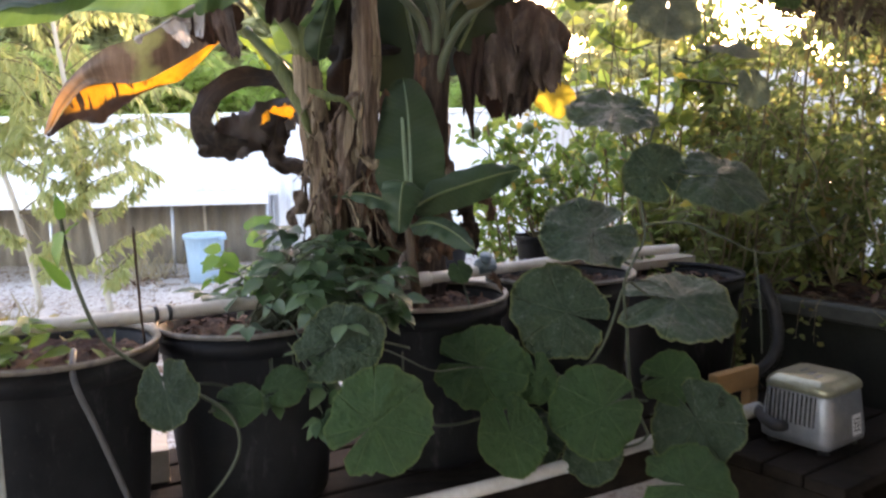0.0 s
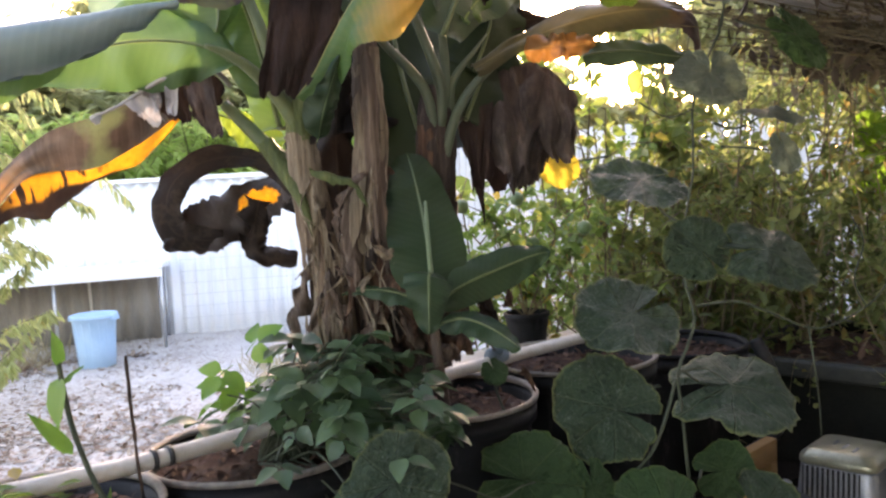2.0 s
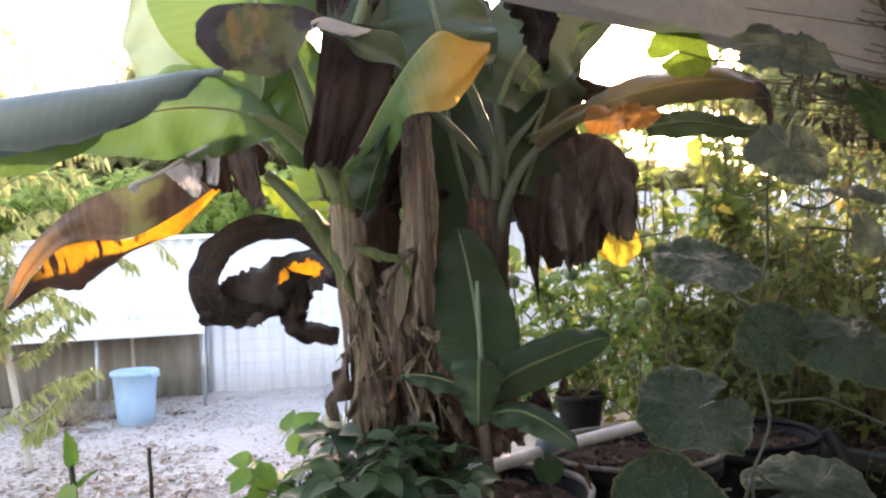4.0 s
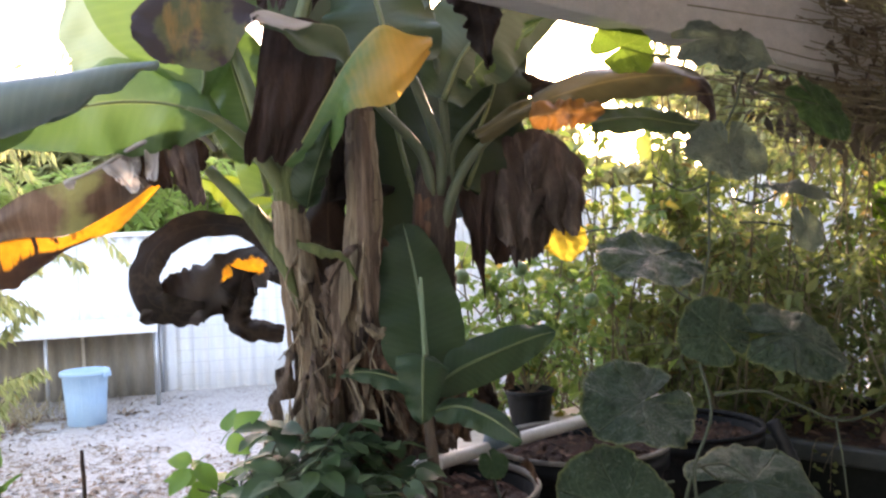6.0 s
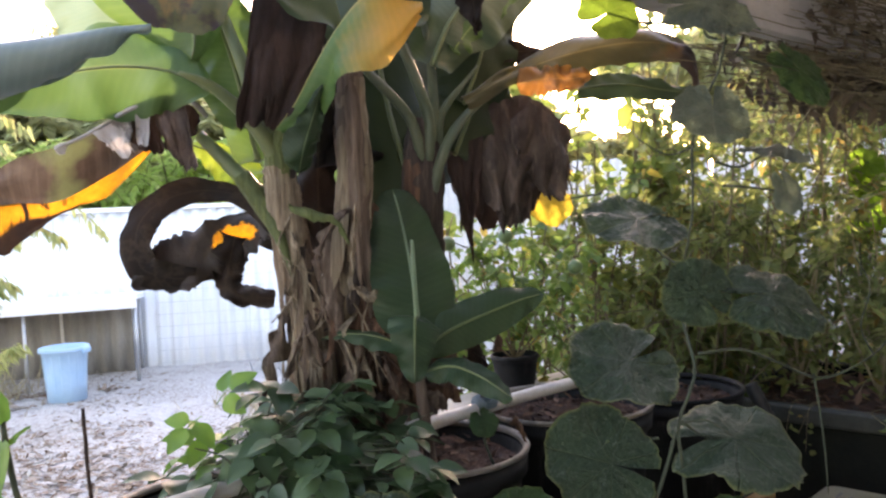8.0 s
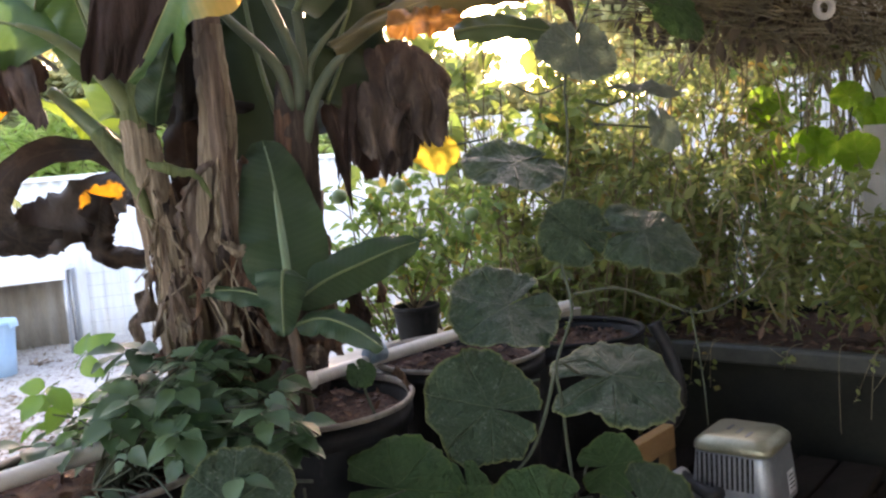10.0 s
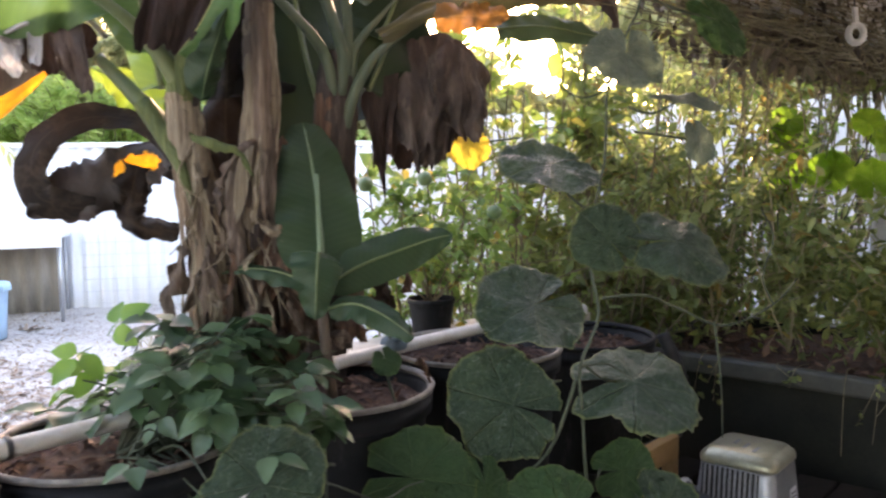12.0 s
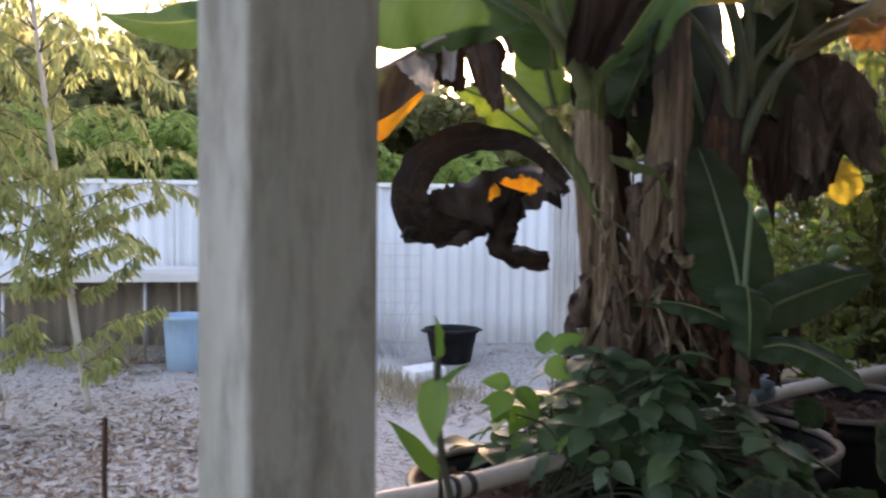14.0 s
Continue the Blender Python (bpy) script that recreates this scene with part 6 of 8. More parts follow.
    # dark sheet set behind the scraps to stand for the hollow's shade
    hang("leaf", drape("leaf", [(-0.791, 2.690, 1.841), (-0.734, 2.690, 1.860), (-0.682, 2.690, 1.867)], [(-0.775, 2.680, 1.787), (-0.728, 2.680, 1.749), (-0.682, 2.680, 1.762)], DEAD_SMOOTH, 4.0, 0.016, 0.15, seed=15, nu=30, nv=14), b, "dark sheet for the shaded hollow behind the bleached leaf")
    hang("leaf", drape("leaf", [(-0.742, 2.655, 1.853), (-0.723, 2.655, 1.858), (-0.704, 2.655, 1.861)], [(-0.736, 2.650, 1.767), (-0.723, 2.650, 1.761), (-0.709, 2.650, 1.780)], B_GREY, 2.0, 0.010, 0.1, seed=18, nu=14, nv=14), b, "bleached strip of dead leaf")
    hang("leaf", drape("leaf", [(-0.704, 2.650, 1.864), (-0.663, 2.650, 1.876), (-0.623, 2.650, 1.870)], [(-0.675, 2.630, 1.759), (-0.635, 2.630, 1.708), (-0.601, 2.630, 1.696)], LIMP_LEAF, 2.6, 0.014, 0.16, seed=16, nu=30, nv=18), b, "grey hanging flap of dead leaf")
    hang("leaf", drape("leaf", [(-0.645, 2.670, 1.866), (-0.612, 2.670, 1.859), (-0.592, 2.670, 1.834)], [(-0.640, 2.660, 1.806), (-0.616, 2.660, 1.792), (-0.597, 2.660, 1.800)], DEAD_SMOOTH, 2.5, 0.012, 0.2, seed=17, nu=18, nv=10), b, "dark fold of dead leaf")
    hang("leaf", drape("leaf", [(-0.937, 2.680, 1.770), (-0.921, 2.680, 1.778), (-0.902, 2.680, 1.782)], [(-0.932, 2.670, 1.753), (-0.917, 2.670, 1.749), (-0.903, 2.670, 1.765)], B_GREY, 2.0, 0.008, 0.2, seed=19, nu=14, nv=8), b, "bleached curled scrap of dead leaf")
    hang("midrib", rod("midrib", [(-0.931, 2.680, 1.767), (-0.879, 2.670, 1.784), (-0.834, 2.660, 1.805), (-0.754, 2.650, 1.849), (-0.679, 2.640, 1.872), (-0.625, 2.640, 1.873), (-0.598, 2.660, 1.858), (-0.579, 2.700, 1.836)], [0.004, 0.006, 0.007], GREY_RIB, 20, 7), b, "bleached midrib")
    # lime leaf seen behind the stalk
    leaf([(-0.47, 2.92, 1.67), (-0.53, 2.95, 1.72), (-0.60, 2.97, 1.77), (-0.68, 2.97, 1.80)], 0.065, (0.2, -1, 0.3), B_LIME, "yellow-green leaf behind the stalk", seed=16, wave=0.02, rib=0.006)
    # curled dead leaf
    leaf([(-0.435, 2.72, 1.55), (-0.495, 2.80, 1.622), (-0.568, 2.84, 1.651), (-0.651, 2.86, 1.653), (-0.735, 2.87, 1.624), (-0.783, 2.87, 1.573), (-0.795, 2.87, 1.51), (-0.78, 2.87, 1.453), (-0.717, 2.87, 1.427), (-0.645, 2.87, 1.419)], 0.05,
         [(0, -1, 0.3), (0.0, -1, 0.4), (-0.1, -1, 0.4), (-0.2, -1, 0.4), (-0.5, -1, 0.3), (-0.5, -1, 0.1), (-0.5, -1, -0.2), (-0.2, -1, -0.5), (0, -1, -0.5), (0, -1, -0.4)], B_DEAD, "curled black-brown dead leaf", fold=0.02, curl=0.12, wave=0.014, rag=0.16, n=60, m=5, seed=17, rib=0.0, shape=lambda v: 0.30 + 0.70 * min(1.0, v * 2.2) if v < 0.85 else 1.0 - (v - 0.85) * 2.5)
    leaf([(-0.436, 2.80, 1.541), (-0.519, 2.86, 1.54), (-0.596, 2.88, 1.505), (-0.671, 2.88, 1.466), (-0.754, 2.88, 1.448), (-0.80, 2.88, 1.46)], 0.082, [(0, -1, 0.3), (0, -1, 0.3), (0, -1, 0.2), (0, -1, 0.1), (0, -1, 0), (0, -1, 0)], B_SPOT, "crumpled dead brown leaf with an orange spot", fold=0.12, curl=0.5, wave=0.04, rag=0.30, n=40, m=8, seed=18, rib=0.0, shape=lambda v: 0.62 + 0.38 * math.sin(math.pi * v))
    leaf([(-0.535, 2.85, 1.53), (-0.552, 2.87, 1.47), (-0.563, 2.88, 1.42), (-0.55, 2.88, 1.378), (-0.50, 2.88, 1.362), (-0.44, 2.88, 1.35)], 0.055, (0, -1, 0.1), B_DEAD, "torn flap of dead leaf", fold=0.15, curl=0.5, wave=0.03, rag=0.35, n=30, m=6, seed=19, rib=0.0, shape=lambda v: 1.0 - 0.55 * v)
    leaf([(-0.44, 2.76, 1.52), (-0.455, 2.80, 1.57), (-0.475, 2.82, 1.60)], 0.035, (0, -1, 0.1), B_LIMP, "grey withered scrap by the stalk", fold=0.3, curl=0.8, wave=0.03, rag=0.5, n=16, m=4, seed=23, rib=0.0)
    # leaves of the second stem
    leaf([(0.077, 2.68, 1.853), (0.199, 2.70, 1.917), (0.30, 2.72, 1.955), (0.40, 2.74, 1.985), (0.50, 2.75, 2.005), (0.60, 2.75, 2.014), (0.694, 2.75, 2.005), (0.756, 2.74, 1.96), (0.765, 2.73, 1.87)], 0.056, [(0, -0.8, 0.6), (0, -0.9, 0.5), (0, -0.95, 0.2), (0, -0.95, 0.1), (0, -0.95, 0.1), (0, -0.95, 0.1), (0.2, -0.9, 0.2), (0.6, -0.7, 0.3), (0.9, -0.5, 0)], B_OLIVE, "arching olive-brown leaf with a brown tip", fold=0.15, curl=0.5, wave=0.022, rag=0.18, n=54, m=6, seed=20, rib=0.0, shape=lambda v: 0.42 + 0.58 * min(1.0, max(0.0, v - 0.12) * 3.4) - 0.5 * max(0, v - 0.86) * 4)
    leaf([(0.225, 2.70, 1.895), (0.27, 2.68, 1.905), (0.32, 2.67, 1.905), (0.37, 2.67, 1.905), (0.425, 2.68, 1.918)], 0.042, (0.1, -1, 0.1), B_EMBER, "orange dying fold of leaf", fold=0.1, curl=0.4, wave=0.03, rag=0.25, seed=36, rib=0.0, shape=(0.6, 0.4))
    leaf([(0.43, 2.80, 1.895), (0.52, 2.80, 1.905), (0.60, 2.80, 1.902), (0.70, 2.80, 1.885), (0.80, 2.79, 1.875)], 0.042, (0.1, -0.95, 0.2), B_SHADE, "dark olive leaf under the arching leaf", seed=21, fold=0.2, wave=0.02, rib=0.004, shape=(0.6, 0.5))
    leaf([(0.10, 2.84, 1.99), (0.18, 2.85, 2.015), (0.29, 2.85, 2.012), (0.39, 2.84, 2.02)], 0.05, (0.1, -1, 0.1), B_DEAD, "dead leaf behind the arching leaf", seed=25, fold=0.2, wave=0.04, rag=0.4, rib=0.0)
    leaf([(0.0, 2.70, 1.95), (0.045, 2.72, 2.05), (0.11, 2.74, 2.13), (0.21, 2.76, 2.22), (0.34, 2.78, 2.32)], 0.145, [(0, -1, 0), (0, -1, -0.1), (-0.1, -1, -0.1), (-0.2, -1, -0.3), (-0.2, -0.9, -0.5)], B_SHADE, "broad green leaf under the beam, darkened for shade", seed=22, fold=0.15, curl=0.3, wave=0.02, rib=0.009, shape=lambda v: 0.35 + 0.65 * min(1.0, v * 2.4))
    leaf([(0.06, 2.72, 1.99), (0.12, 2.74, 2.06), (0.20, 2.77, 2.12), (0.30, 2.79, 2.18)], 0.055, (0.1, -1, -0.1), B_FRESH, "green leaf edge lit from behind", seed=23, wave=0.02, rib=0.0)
    leaf([(-0.13, 2.64, 2.02), (-0.16, 2.66, 2.16), (-0.18, 2.7, 2.32), (-0.14, 2.7, 2.5)], 0.16, (0, -1, -0.1), B_SHADE, "upright green leaf darkened for shade", seed=24, fold=0.15, curl=0.4, wave=0.03, rib=0.009, shape=(0.5, 0.6))
    hang("leaf", drape("leaf", [(0.053, 2.832, 1.771), (0.127, 2.843, 1.845), (0.233, 2.853, 1.879), (0.318, 2.864, 1.866)], [(0.079, 2.811, 1.633), (0.143, 2.779, 1.585), (0.222, 2.779, 1.548), (0.302, 2.821, 1.622)], LIMP_LEAF, 4.0, 0.035, 0.16, seed=43, nu=60, start=0.35), b, "dead grey-brown leaf hanging limp")
    hang("leaf", drape("leaf", [(0.180, 2.885, 1.866), (0.286, 2.885, 1.893), (0.371, 2.885, 1.856), (0.445, 2.906, 1.771)], [(0.201, 2.864, 1.569), (0.286, 2.853, 1.585), (0.360, 2.864, 1.649), (0.418, 2.885, 1.686)], LIMP_LEAF, 5.0, 0.035, 0.2, seed=41, nu=70, start=0.35), b, "dead grey-brown leaf hanging limp")
    hang("leaf", drape("leaf", [(0.233, 2.832, 1.813), (0.307, 2.821, 1.856), (0.392, 2.843, 1.803)], [(0.254, 2.790, 1.633), (0.318, 2.779, 1.607), (0.397, 2.821, 1.665)], LIMP_LEAF, 4.0, 0.03, 0.3, seed=47, nu=44, start=0.3), b, "torn flap of the limp leaf")
    hang("leaf", drape("leaf", [(0.116, 2.938, 1.813), (0.233, 2.949, 1.856), (0.360, 2.959, 1.813)], [(0.127, 2.927, 1.601), (0.233, 2.927, 1.538), (0.350, 2.938, 1.601)], DEAD_SMOOTH, 4.0, 0.03, 0.3, seed=48, nu=44), b, "dark back of the limp leaf")
    hang("leaf", drape("leaf", [(0.042, 2.790, 1.707), (0.085, 2.784, 1.750), (0.148, 2.790, 1.771)], [(0.069, 2.779, 1.559), (0.101, 2.774, 1.485), (0.138, 2.779, 1.559)], DEAD_SMOOTH, 4.0, 0.02, 0.3, seed=42, nu=30), b, "dark withered tip beside the second stem")
    # leaves behind the fan, coloured dark to stand for the shade there
    leaf([(-0.05, 2.78, 1.62), (-0.10, 2.86, 1.85), (-0.12, 2.90, 2.10), (-0.08, 2.92, 2.35), (0.0, 2.9, 2.55)], 0.19, (0.1, -1, 0), B_DEEP, "green leaf behind the stems, darkened for shade", seed=60, tears=3, wave=0.03, rib=0.009, shape=(0.5, 0.5))
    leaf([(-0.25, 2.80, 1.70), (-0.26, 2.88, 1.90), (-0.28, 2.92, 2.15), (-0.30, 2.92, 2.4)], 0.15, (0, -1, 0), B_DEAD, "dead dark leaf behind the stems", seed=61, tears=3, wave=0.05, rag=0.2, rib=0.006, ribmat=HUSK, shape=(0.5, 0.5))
    leaf([(0.06, 2.76, 1.72), (0.14, 2.82, 1.88), (0.19, 2.84, 2.02), (0.20, 2.84, 2.2)], 0.12, (0.1, -1, 0), B_DEEP, "green leaf behind the stems, darkened for shade", seed=62, tears=2, wave=0.03, rib=0.007)
    leaf([(0.0, 2.5, 2.28), (0.05, 2.52, 2.2), (0.08, 2.55, 2.1), (0.09, 2.57, 2.0)], 0.07, (0, -1, 0.2), B_DEAD, "withered scrap at the second crown", seed=64, wave=0.05, rag=0.4, rib=0.0)

    leaf([(-0.30, 2.78, 1.42), (-0.31, 2.80, 1.60), (-0.30, 2.82, 1.78), (-0.28, 2.83, 1.98)], 0.06, (0, -1, 0), B_DEAD, "dead dark leaf between the stems", seed=65, wave=0.04, rag=0.3, rib=0.0, shape=(0.6, 0.4))
    leaf([(-0.46, 2.76, 1.72), (-0.49, 2.80, 1.88), (-0.52, 2.82, 2.06), (-0.56, 2.82, 2.26)], 0.07, (0.1, -1, 0), B_FRESH, "upright green leaf at the crown", seed=66, wave=0.03, tears=1, rib=0.008, shape=(0.6, 0.5))
    leaf([(0.10, 2.80, 1.86), (0.16, 2.82, 2.0), (0.18, 2.84, 2.15), (0.16, 2.84, 2.35)], 0.12, (0, -1, 0), B_DEEP, "green leaf behind the second stem, darkened for shade", seed=67, wave=0.03, rib=0.006, shape=(0.6, 0.5))

    # leaves that reach in under the roof
    leaf([(-0.36, 2.30, 2.30), (-0.30, 2.08, 2.165), (-0.22, 2.04, 2.14), (-0.10, 2.03, 2.115), (0.0, 2.03, 2.08)], 0.05, (0.1, -1, 0.1), B_DEEP, "leaf edge bent in under the roof, darkened for shade", fold=0.2, curl=0.6, wave=0.03, rag=0.2, seed=80, rib=0.0)
    leaf([(-0.26, 2.10, 2.22), (-0.235, 2.02, 2.135), (-0.20, 2.02, 2.095), (-0.165, 2.02, 2.055), (-0.13, 2.02, 2.01)], 0.035, (0.2, -1, 0.2), B_BLUE, "grey-green leaf tip hanging under the roof", fold=0.3, curl=0.6, wave=0.015, rag=0.1, seed=81, rib=0.0, shape=lambda v: 1.0 - 0.85 * v)
    # the pup in front
    stem("pup_stem", [(-0.075, 2.55, 0.90), (-0.09, 2.53, 1.05), (-0.10, 2.515, 1.17), (-0.10, 2.52, 1.30)], [0.017, 0.014, 0.012, 0.009], FIBRE_BROWN, "brown sheathed stem of a young shoot")
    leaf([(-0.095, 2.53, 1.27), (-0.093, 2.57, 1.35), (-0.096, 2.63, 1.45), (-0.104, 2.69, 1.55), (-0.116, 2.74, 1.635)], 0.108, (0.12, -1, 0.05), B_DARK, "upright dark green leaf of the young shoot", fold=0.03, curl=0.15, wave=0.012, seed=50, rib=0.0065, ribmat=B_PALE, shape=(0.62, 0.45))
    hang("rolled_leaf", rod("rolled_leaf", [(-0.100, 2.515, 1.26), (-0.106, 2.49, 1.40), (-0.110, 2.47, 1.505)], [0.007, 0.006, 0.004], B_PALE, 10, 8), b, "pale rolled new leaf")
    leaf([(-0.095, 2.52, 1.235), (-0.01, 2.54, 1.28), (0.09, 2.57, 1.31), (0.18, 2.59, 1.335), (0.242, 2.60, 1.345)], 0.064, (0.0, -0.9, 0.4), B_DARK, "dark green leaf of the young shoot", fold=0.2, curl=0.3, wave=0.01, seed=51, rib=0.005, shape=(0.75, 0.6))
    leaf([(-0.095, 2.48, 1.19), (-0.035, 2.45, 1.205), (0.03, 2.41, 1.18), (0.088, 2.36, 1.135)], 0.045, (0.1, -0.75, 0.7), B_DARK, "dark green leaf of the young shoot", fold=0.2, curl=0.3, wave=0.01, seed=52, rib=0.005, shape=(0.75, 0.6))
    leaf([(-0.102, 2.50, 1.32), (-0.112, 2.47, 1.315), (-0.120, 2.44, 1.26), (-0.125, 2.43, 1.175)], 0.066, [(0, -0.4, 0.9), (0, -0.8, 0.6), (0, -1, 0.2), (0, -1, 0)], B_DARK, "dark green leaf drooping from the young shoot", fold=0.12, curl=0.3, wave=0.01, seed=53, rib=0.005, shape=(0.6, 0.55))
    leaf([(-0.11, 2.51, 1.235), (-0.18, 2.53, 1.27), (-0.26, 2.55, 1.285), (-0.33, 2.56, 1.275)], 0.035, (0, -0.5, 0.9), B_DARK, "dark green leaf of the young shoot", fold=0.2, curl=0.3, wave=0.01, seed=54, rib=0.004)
    return b


banana()


# ---- pumpkin vine ----
def round_leaf(seed):
    """A broad five-lobed leaf one unit across, its stalk at the origin and its tip along +y, an open notch behind the stalk."""
    rnd = random.Random(seed)
    k, rings = 72, 8
    ph, point, lobe = rnd.uniform(0, 6), rnd.uniform(0.10, 0.20), rnd.uniform(0.012, 0.028)
    dish, sway = rnd.uniform(-0.05, 0.3), rnd.uniform(0.03, 0.11)
    v, uvs, f = [(0, 0, 0)], [(0, 0.5)], []
    for i in range(1, rings + 1):
        q = i / rings
        for j in range(k):
            th = -math.pi + 2 * math.pi * (j + 0.5) / k
            d = math.pi - abs(th)
            r = 0.48 * (1 + point * math.cos(th) + lobe * math.cos(5 * th) + 0.10 * noise.noise(Vector((math.cos(th) * 2.2, math.sin(th) * 2.2, seed * 2.3))) + 0.018 * math.sin(th * 13 + ph) + 0.010 * math.sin(th * 29 + ph) + 0.05 * noise.noise(Vector((math.cos(th) * 9, math.sin(th) * 9, seed))))
            r *= (1 - 0.85 * math.exp(-(d / 0.06) ** 2)) * (1 + 0.17 * math.exp(-((d - 0.40) / 0.32) ** 2))
            rr = r * q
            x, y = rr * math.sin(th) * 1.06, rr * math.cos(th)
            crease = 0.5 + 0.5 * math.cos(5 * th)
            z = sway * rr * math.cos(th * 2 + ph) * q - dish * rr * rr - 0.055 * q * crease + 0.085 * q * noise.noise(Vector((x * 3.5, y * 3.5, seed))) + 0.045 * q * noise.noise(Vector((x * 11, y * 11, seed)))
            v.append((x, y, z))
            uvs.append((q, th / (2 * math.pi) + 0.5))
    for j in range(k - 1):
        a, b = 1 + j, 2 + j
        f.append((0, b, a))
        for i in range(rings - 1):
            f.append((a + i * k, b + i * k, b + (i + 1) * k, a + (i + 1) * k))
    return v, f, uvs


LEAF_SHAPES = {}


def leaf_mesh(seed, mat):
    key = (seed, mat.name)
    if key not in LEAF_SHAPES:
        v, f, uvs = round_leaf(seed)
        LEAF_SHAPES[key] = mesh_of("leaf", v, f, mat, uvs)
    return LEAF_SHAPES[key]


# Vine leaf copy with the sun held in its brighter green.
LIME_LEAF = broad_mat("sunlit_lime_leaf", (0.085, 0.16, 0.022), (0.12, 0.20, 0.03), (0.17, 0.25, 0.06), (0.2, 0.25, 0.08), (0.13, 0.2, 0.06), trans=0.30, mildew=0.1)


def pumpkin():
    p = thing("pumpkin_vine", "mildewed pumpkin vine sprawling over tubs and up to the beam", "pumpkin vine", (0.6, 2.5, BENCH))

    def leaf(at, size, angle, tilt, mat, seed, turn=0.0, squash=1.0, stalk=None):
        """angle: the tip's turn from straight up, to the viewer's right; tilt: how far the face leans back to the sky."""
        t, s = radians(tilt), radians(turn)
        nrm = Vector((math.sin(s) * math.cos(t), -math.cos(s) * math.cos(t), math.sin(t)))
        up = (Vector((0, 0, 1)) - nrm * nrm.z).normalized() if abs(nrm.z) < 0.98 else Vector((0, 1, 0))
        right = up.cross(nrm) * 1.0
        tip = up * math.cos(radians(angle)) + right * math.sin(radians(angle))
        xa = tip.cross(nrm)
        m = Matrix((xa * size * squash, tip * size, nrm * size)).transposed().to_4x4()
        c = Vector(at) - tip * size * 0.08
        ob = hang("leaf", leaf_mesh(seed, mat), p, "", Matrix.Translation(c) @ m)
        if stalk:
            q = Vector(stalk)
            hang("leaf_stalk", rod("leaf_stalk", [c - nrm * 0.002, (c + q) / 2 - nrm * 0.05 + Vector((0, 0, 0.02)), q], [0.0028, 0.004], VINE, 10, 6), p)
        return ob

    G, D, F = PUMPKIN, PUMPKIN_GREY, PUMPKIN_FRESH
    leaf((0.335, 2.47, 0.935), 0.285, -70, 22, G, 1, 0, 1.0, (0.50, 2.50, 0.97))
    leaf((0.705, 2.44, 0.965), 0.335, 104, 62, G, 9, 4, 1.0, (0.545, 2.46, 1.02))
    leaf((0.43, 2.56, 1.152), 0.30, -112, 54, G, 7, 6, 1.0, (0.56, 2.52, 1.06))
    leaf((0.515, 2.66, 1.520), 0.285, -104, 64, G, 4, 8, 1.0, (0.66, 2.60, 1.38))
    leaf((0.81, 2.44, 1.32), 0.275, 104, 54, G, 5, 8, 1.0, (0.68, 2.48, 1.31))
    leaf((0.62, 2.50, 1.335), 0.18, -40, 14, G, 8, -10, 1.0, (0.67, 2.50, 1.30))
    leaf((0.625, 2.40, 1.77), 0.17, 190, 28, D, 2, 0, 1.15, (0.66, 2.46, 1.72))
    leaf((0.82, 2.45, 1.685), 0.18, 100, 74, D, 3, 10, 0.9, (0.66, 2.46, 1.66))
    leaf((0.945, 2.60, 1.57), 0.125, 170, 15, D, 4, 20, 1.0, (0.70, 2.5, 1.6))
    leaf((0.53, 2.20, 1.985), 0.215, 104, 50, D, 5, 0, 1.0, (0.64, 2.4, 1.95))
    leaf((1.0, 2.60, 1.89), 0.21, 140, 12, F, 6, 0, 0.55, (0.75, 2.5, 1.93))
    leaf((0.43, 2.53, 2.05), 0.16, 60, 25, LIME_LEAF, 3, 0, 1.0, (0.6, 2.45, 2.0))
    leaf((0.11, 2.39, 0.79), 0.27, 100, 26, F, 6, -6, 0.92, (0.3, 2.45, 0.74))
    leaf((0.185, 2.30, 0.60), 0.235, 168, 14, F, 7, 0, 0.80, (0.34, 2.45, 0.62))
    leaf((0.425, 2.34, 0.67), 0.265, -112, 26, F, 8, 0, 0.98, (0.6, 2.45, 0.66))
    leaf((-0.155, 1.95, 0.79), 0.265, 50, 16, F, 9, -5, 0.95, (-0.14, 2.12, 0.60))
    leaf((-0.25, 2.05, 0.955), 0.225, 60, 20, G, 10, 0, 0.86, (-0.1, 2.35, 0.86))
    leaf((0.69, 2.50, 0.715), 0.18, 90, 18, F, 7, 0, 0.9, (0.58, 2.45, 0.72))
    leaf((0.76, 2.46, 0.575), 0.28, 150, 12, G, 8, 0, 1.0, (0.62, 2.5, 0.60))
    leaf((0.26, 2.38, 0.745), 0.155, 175, 6, F, 9, 0, 0.8, (0.34, 2.45, 0.74))
    leaf((0.70, 2.30, 0.455), 0.26, 100, 45, F, 10, 0, 1.0, (0.6, 2.42, 0.52))
    leaf((0.43, 2.41, 0.52), 0.19, 170, 20, G, 1, 0, 0.9, (0.5, 2.48, 0.53))
    leaf((0.28, 2.46, 0.55), 0.17, 150, 20, G, 3, 0, 0.9, (0.36, 2.48, 0.53))
    leaf((-0.63, 1.86, 0.885), 0.155, 165, 25, G, 1, 0, 0.9, (-0.55, 2.1, 0.83))
    leaf((-0.491, 1.97, 0.826), 0.12, 100, 40, F, 4, 0, 0.9, (-0.56, 1.95, 0.815))
    leaf((-0.387, 2.0, 0.862), 0.11, 60, 25, F, 5, 0, 0.9, (-0.40, 2.1, 0.80))
    leaf((0.40, 3.0, 1.575), 0.13, 170, 25, PUMPKIN_YELLOW, 5, 0, 1.1, (0.55, 2.96, 1.60))
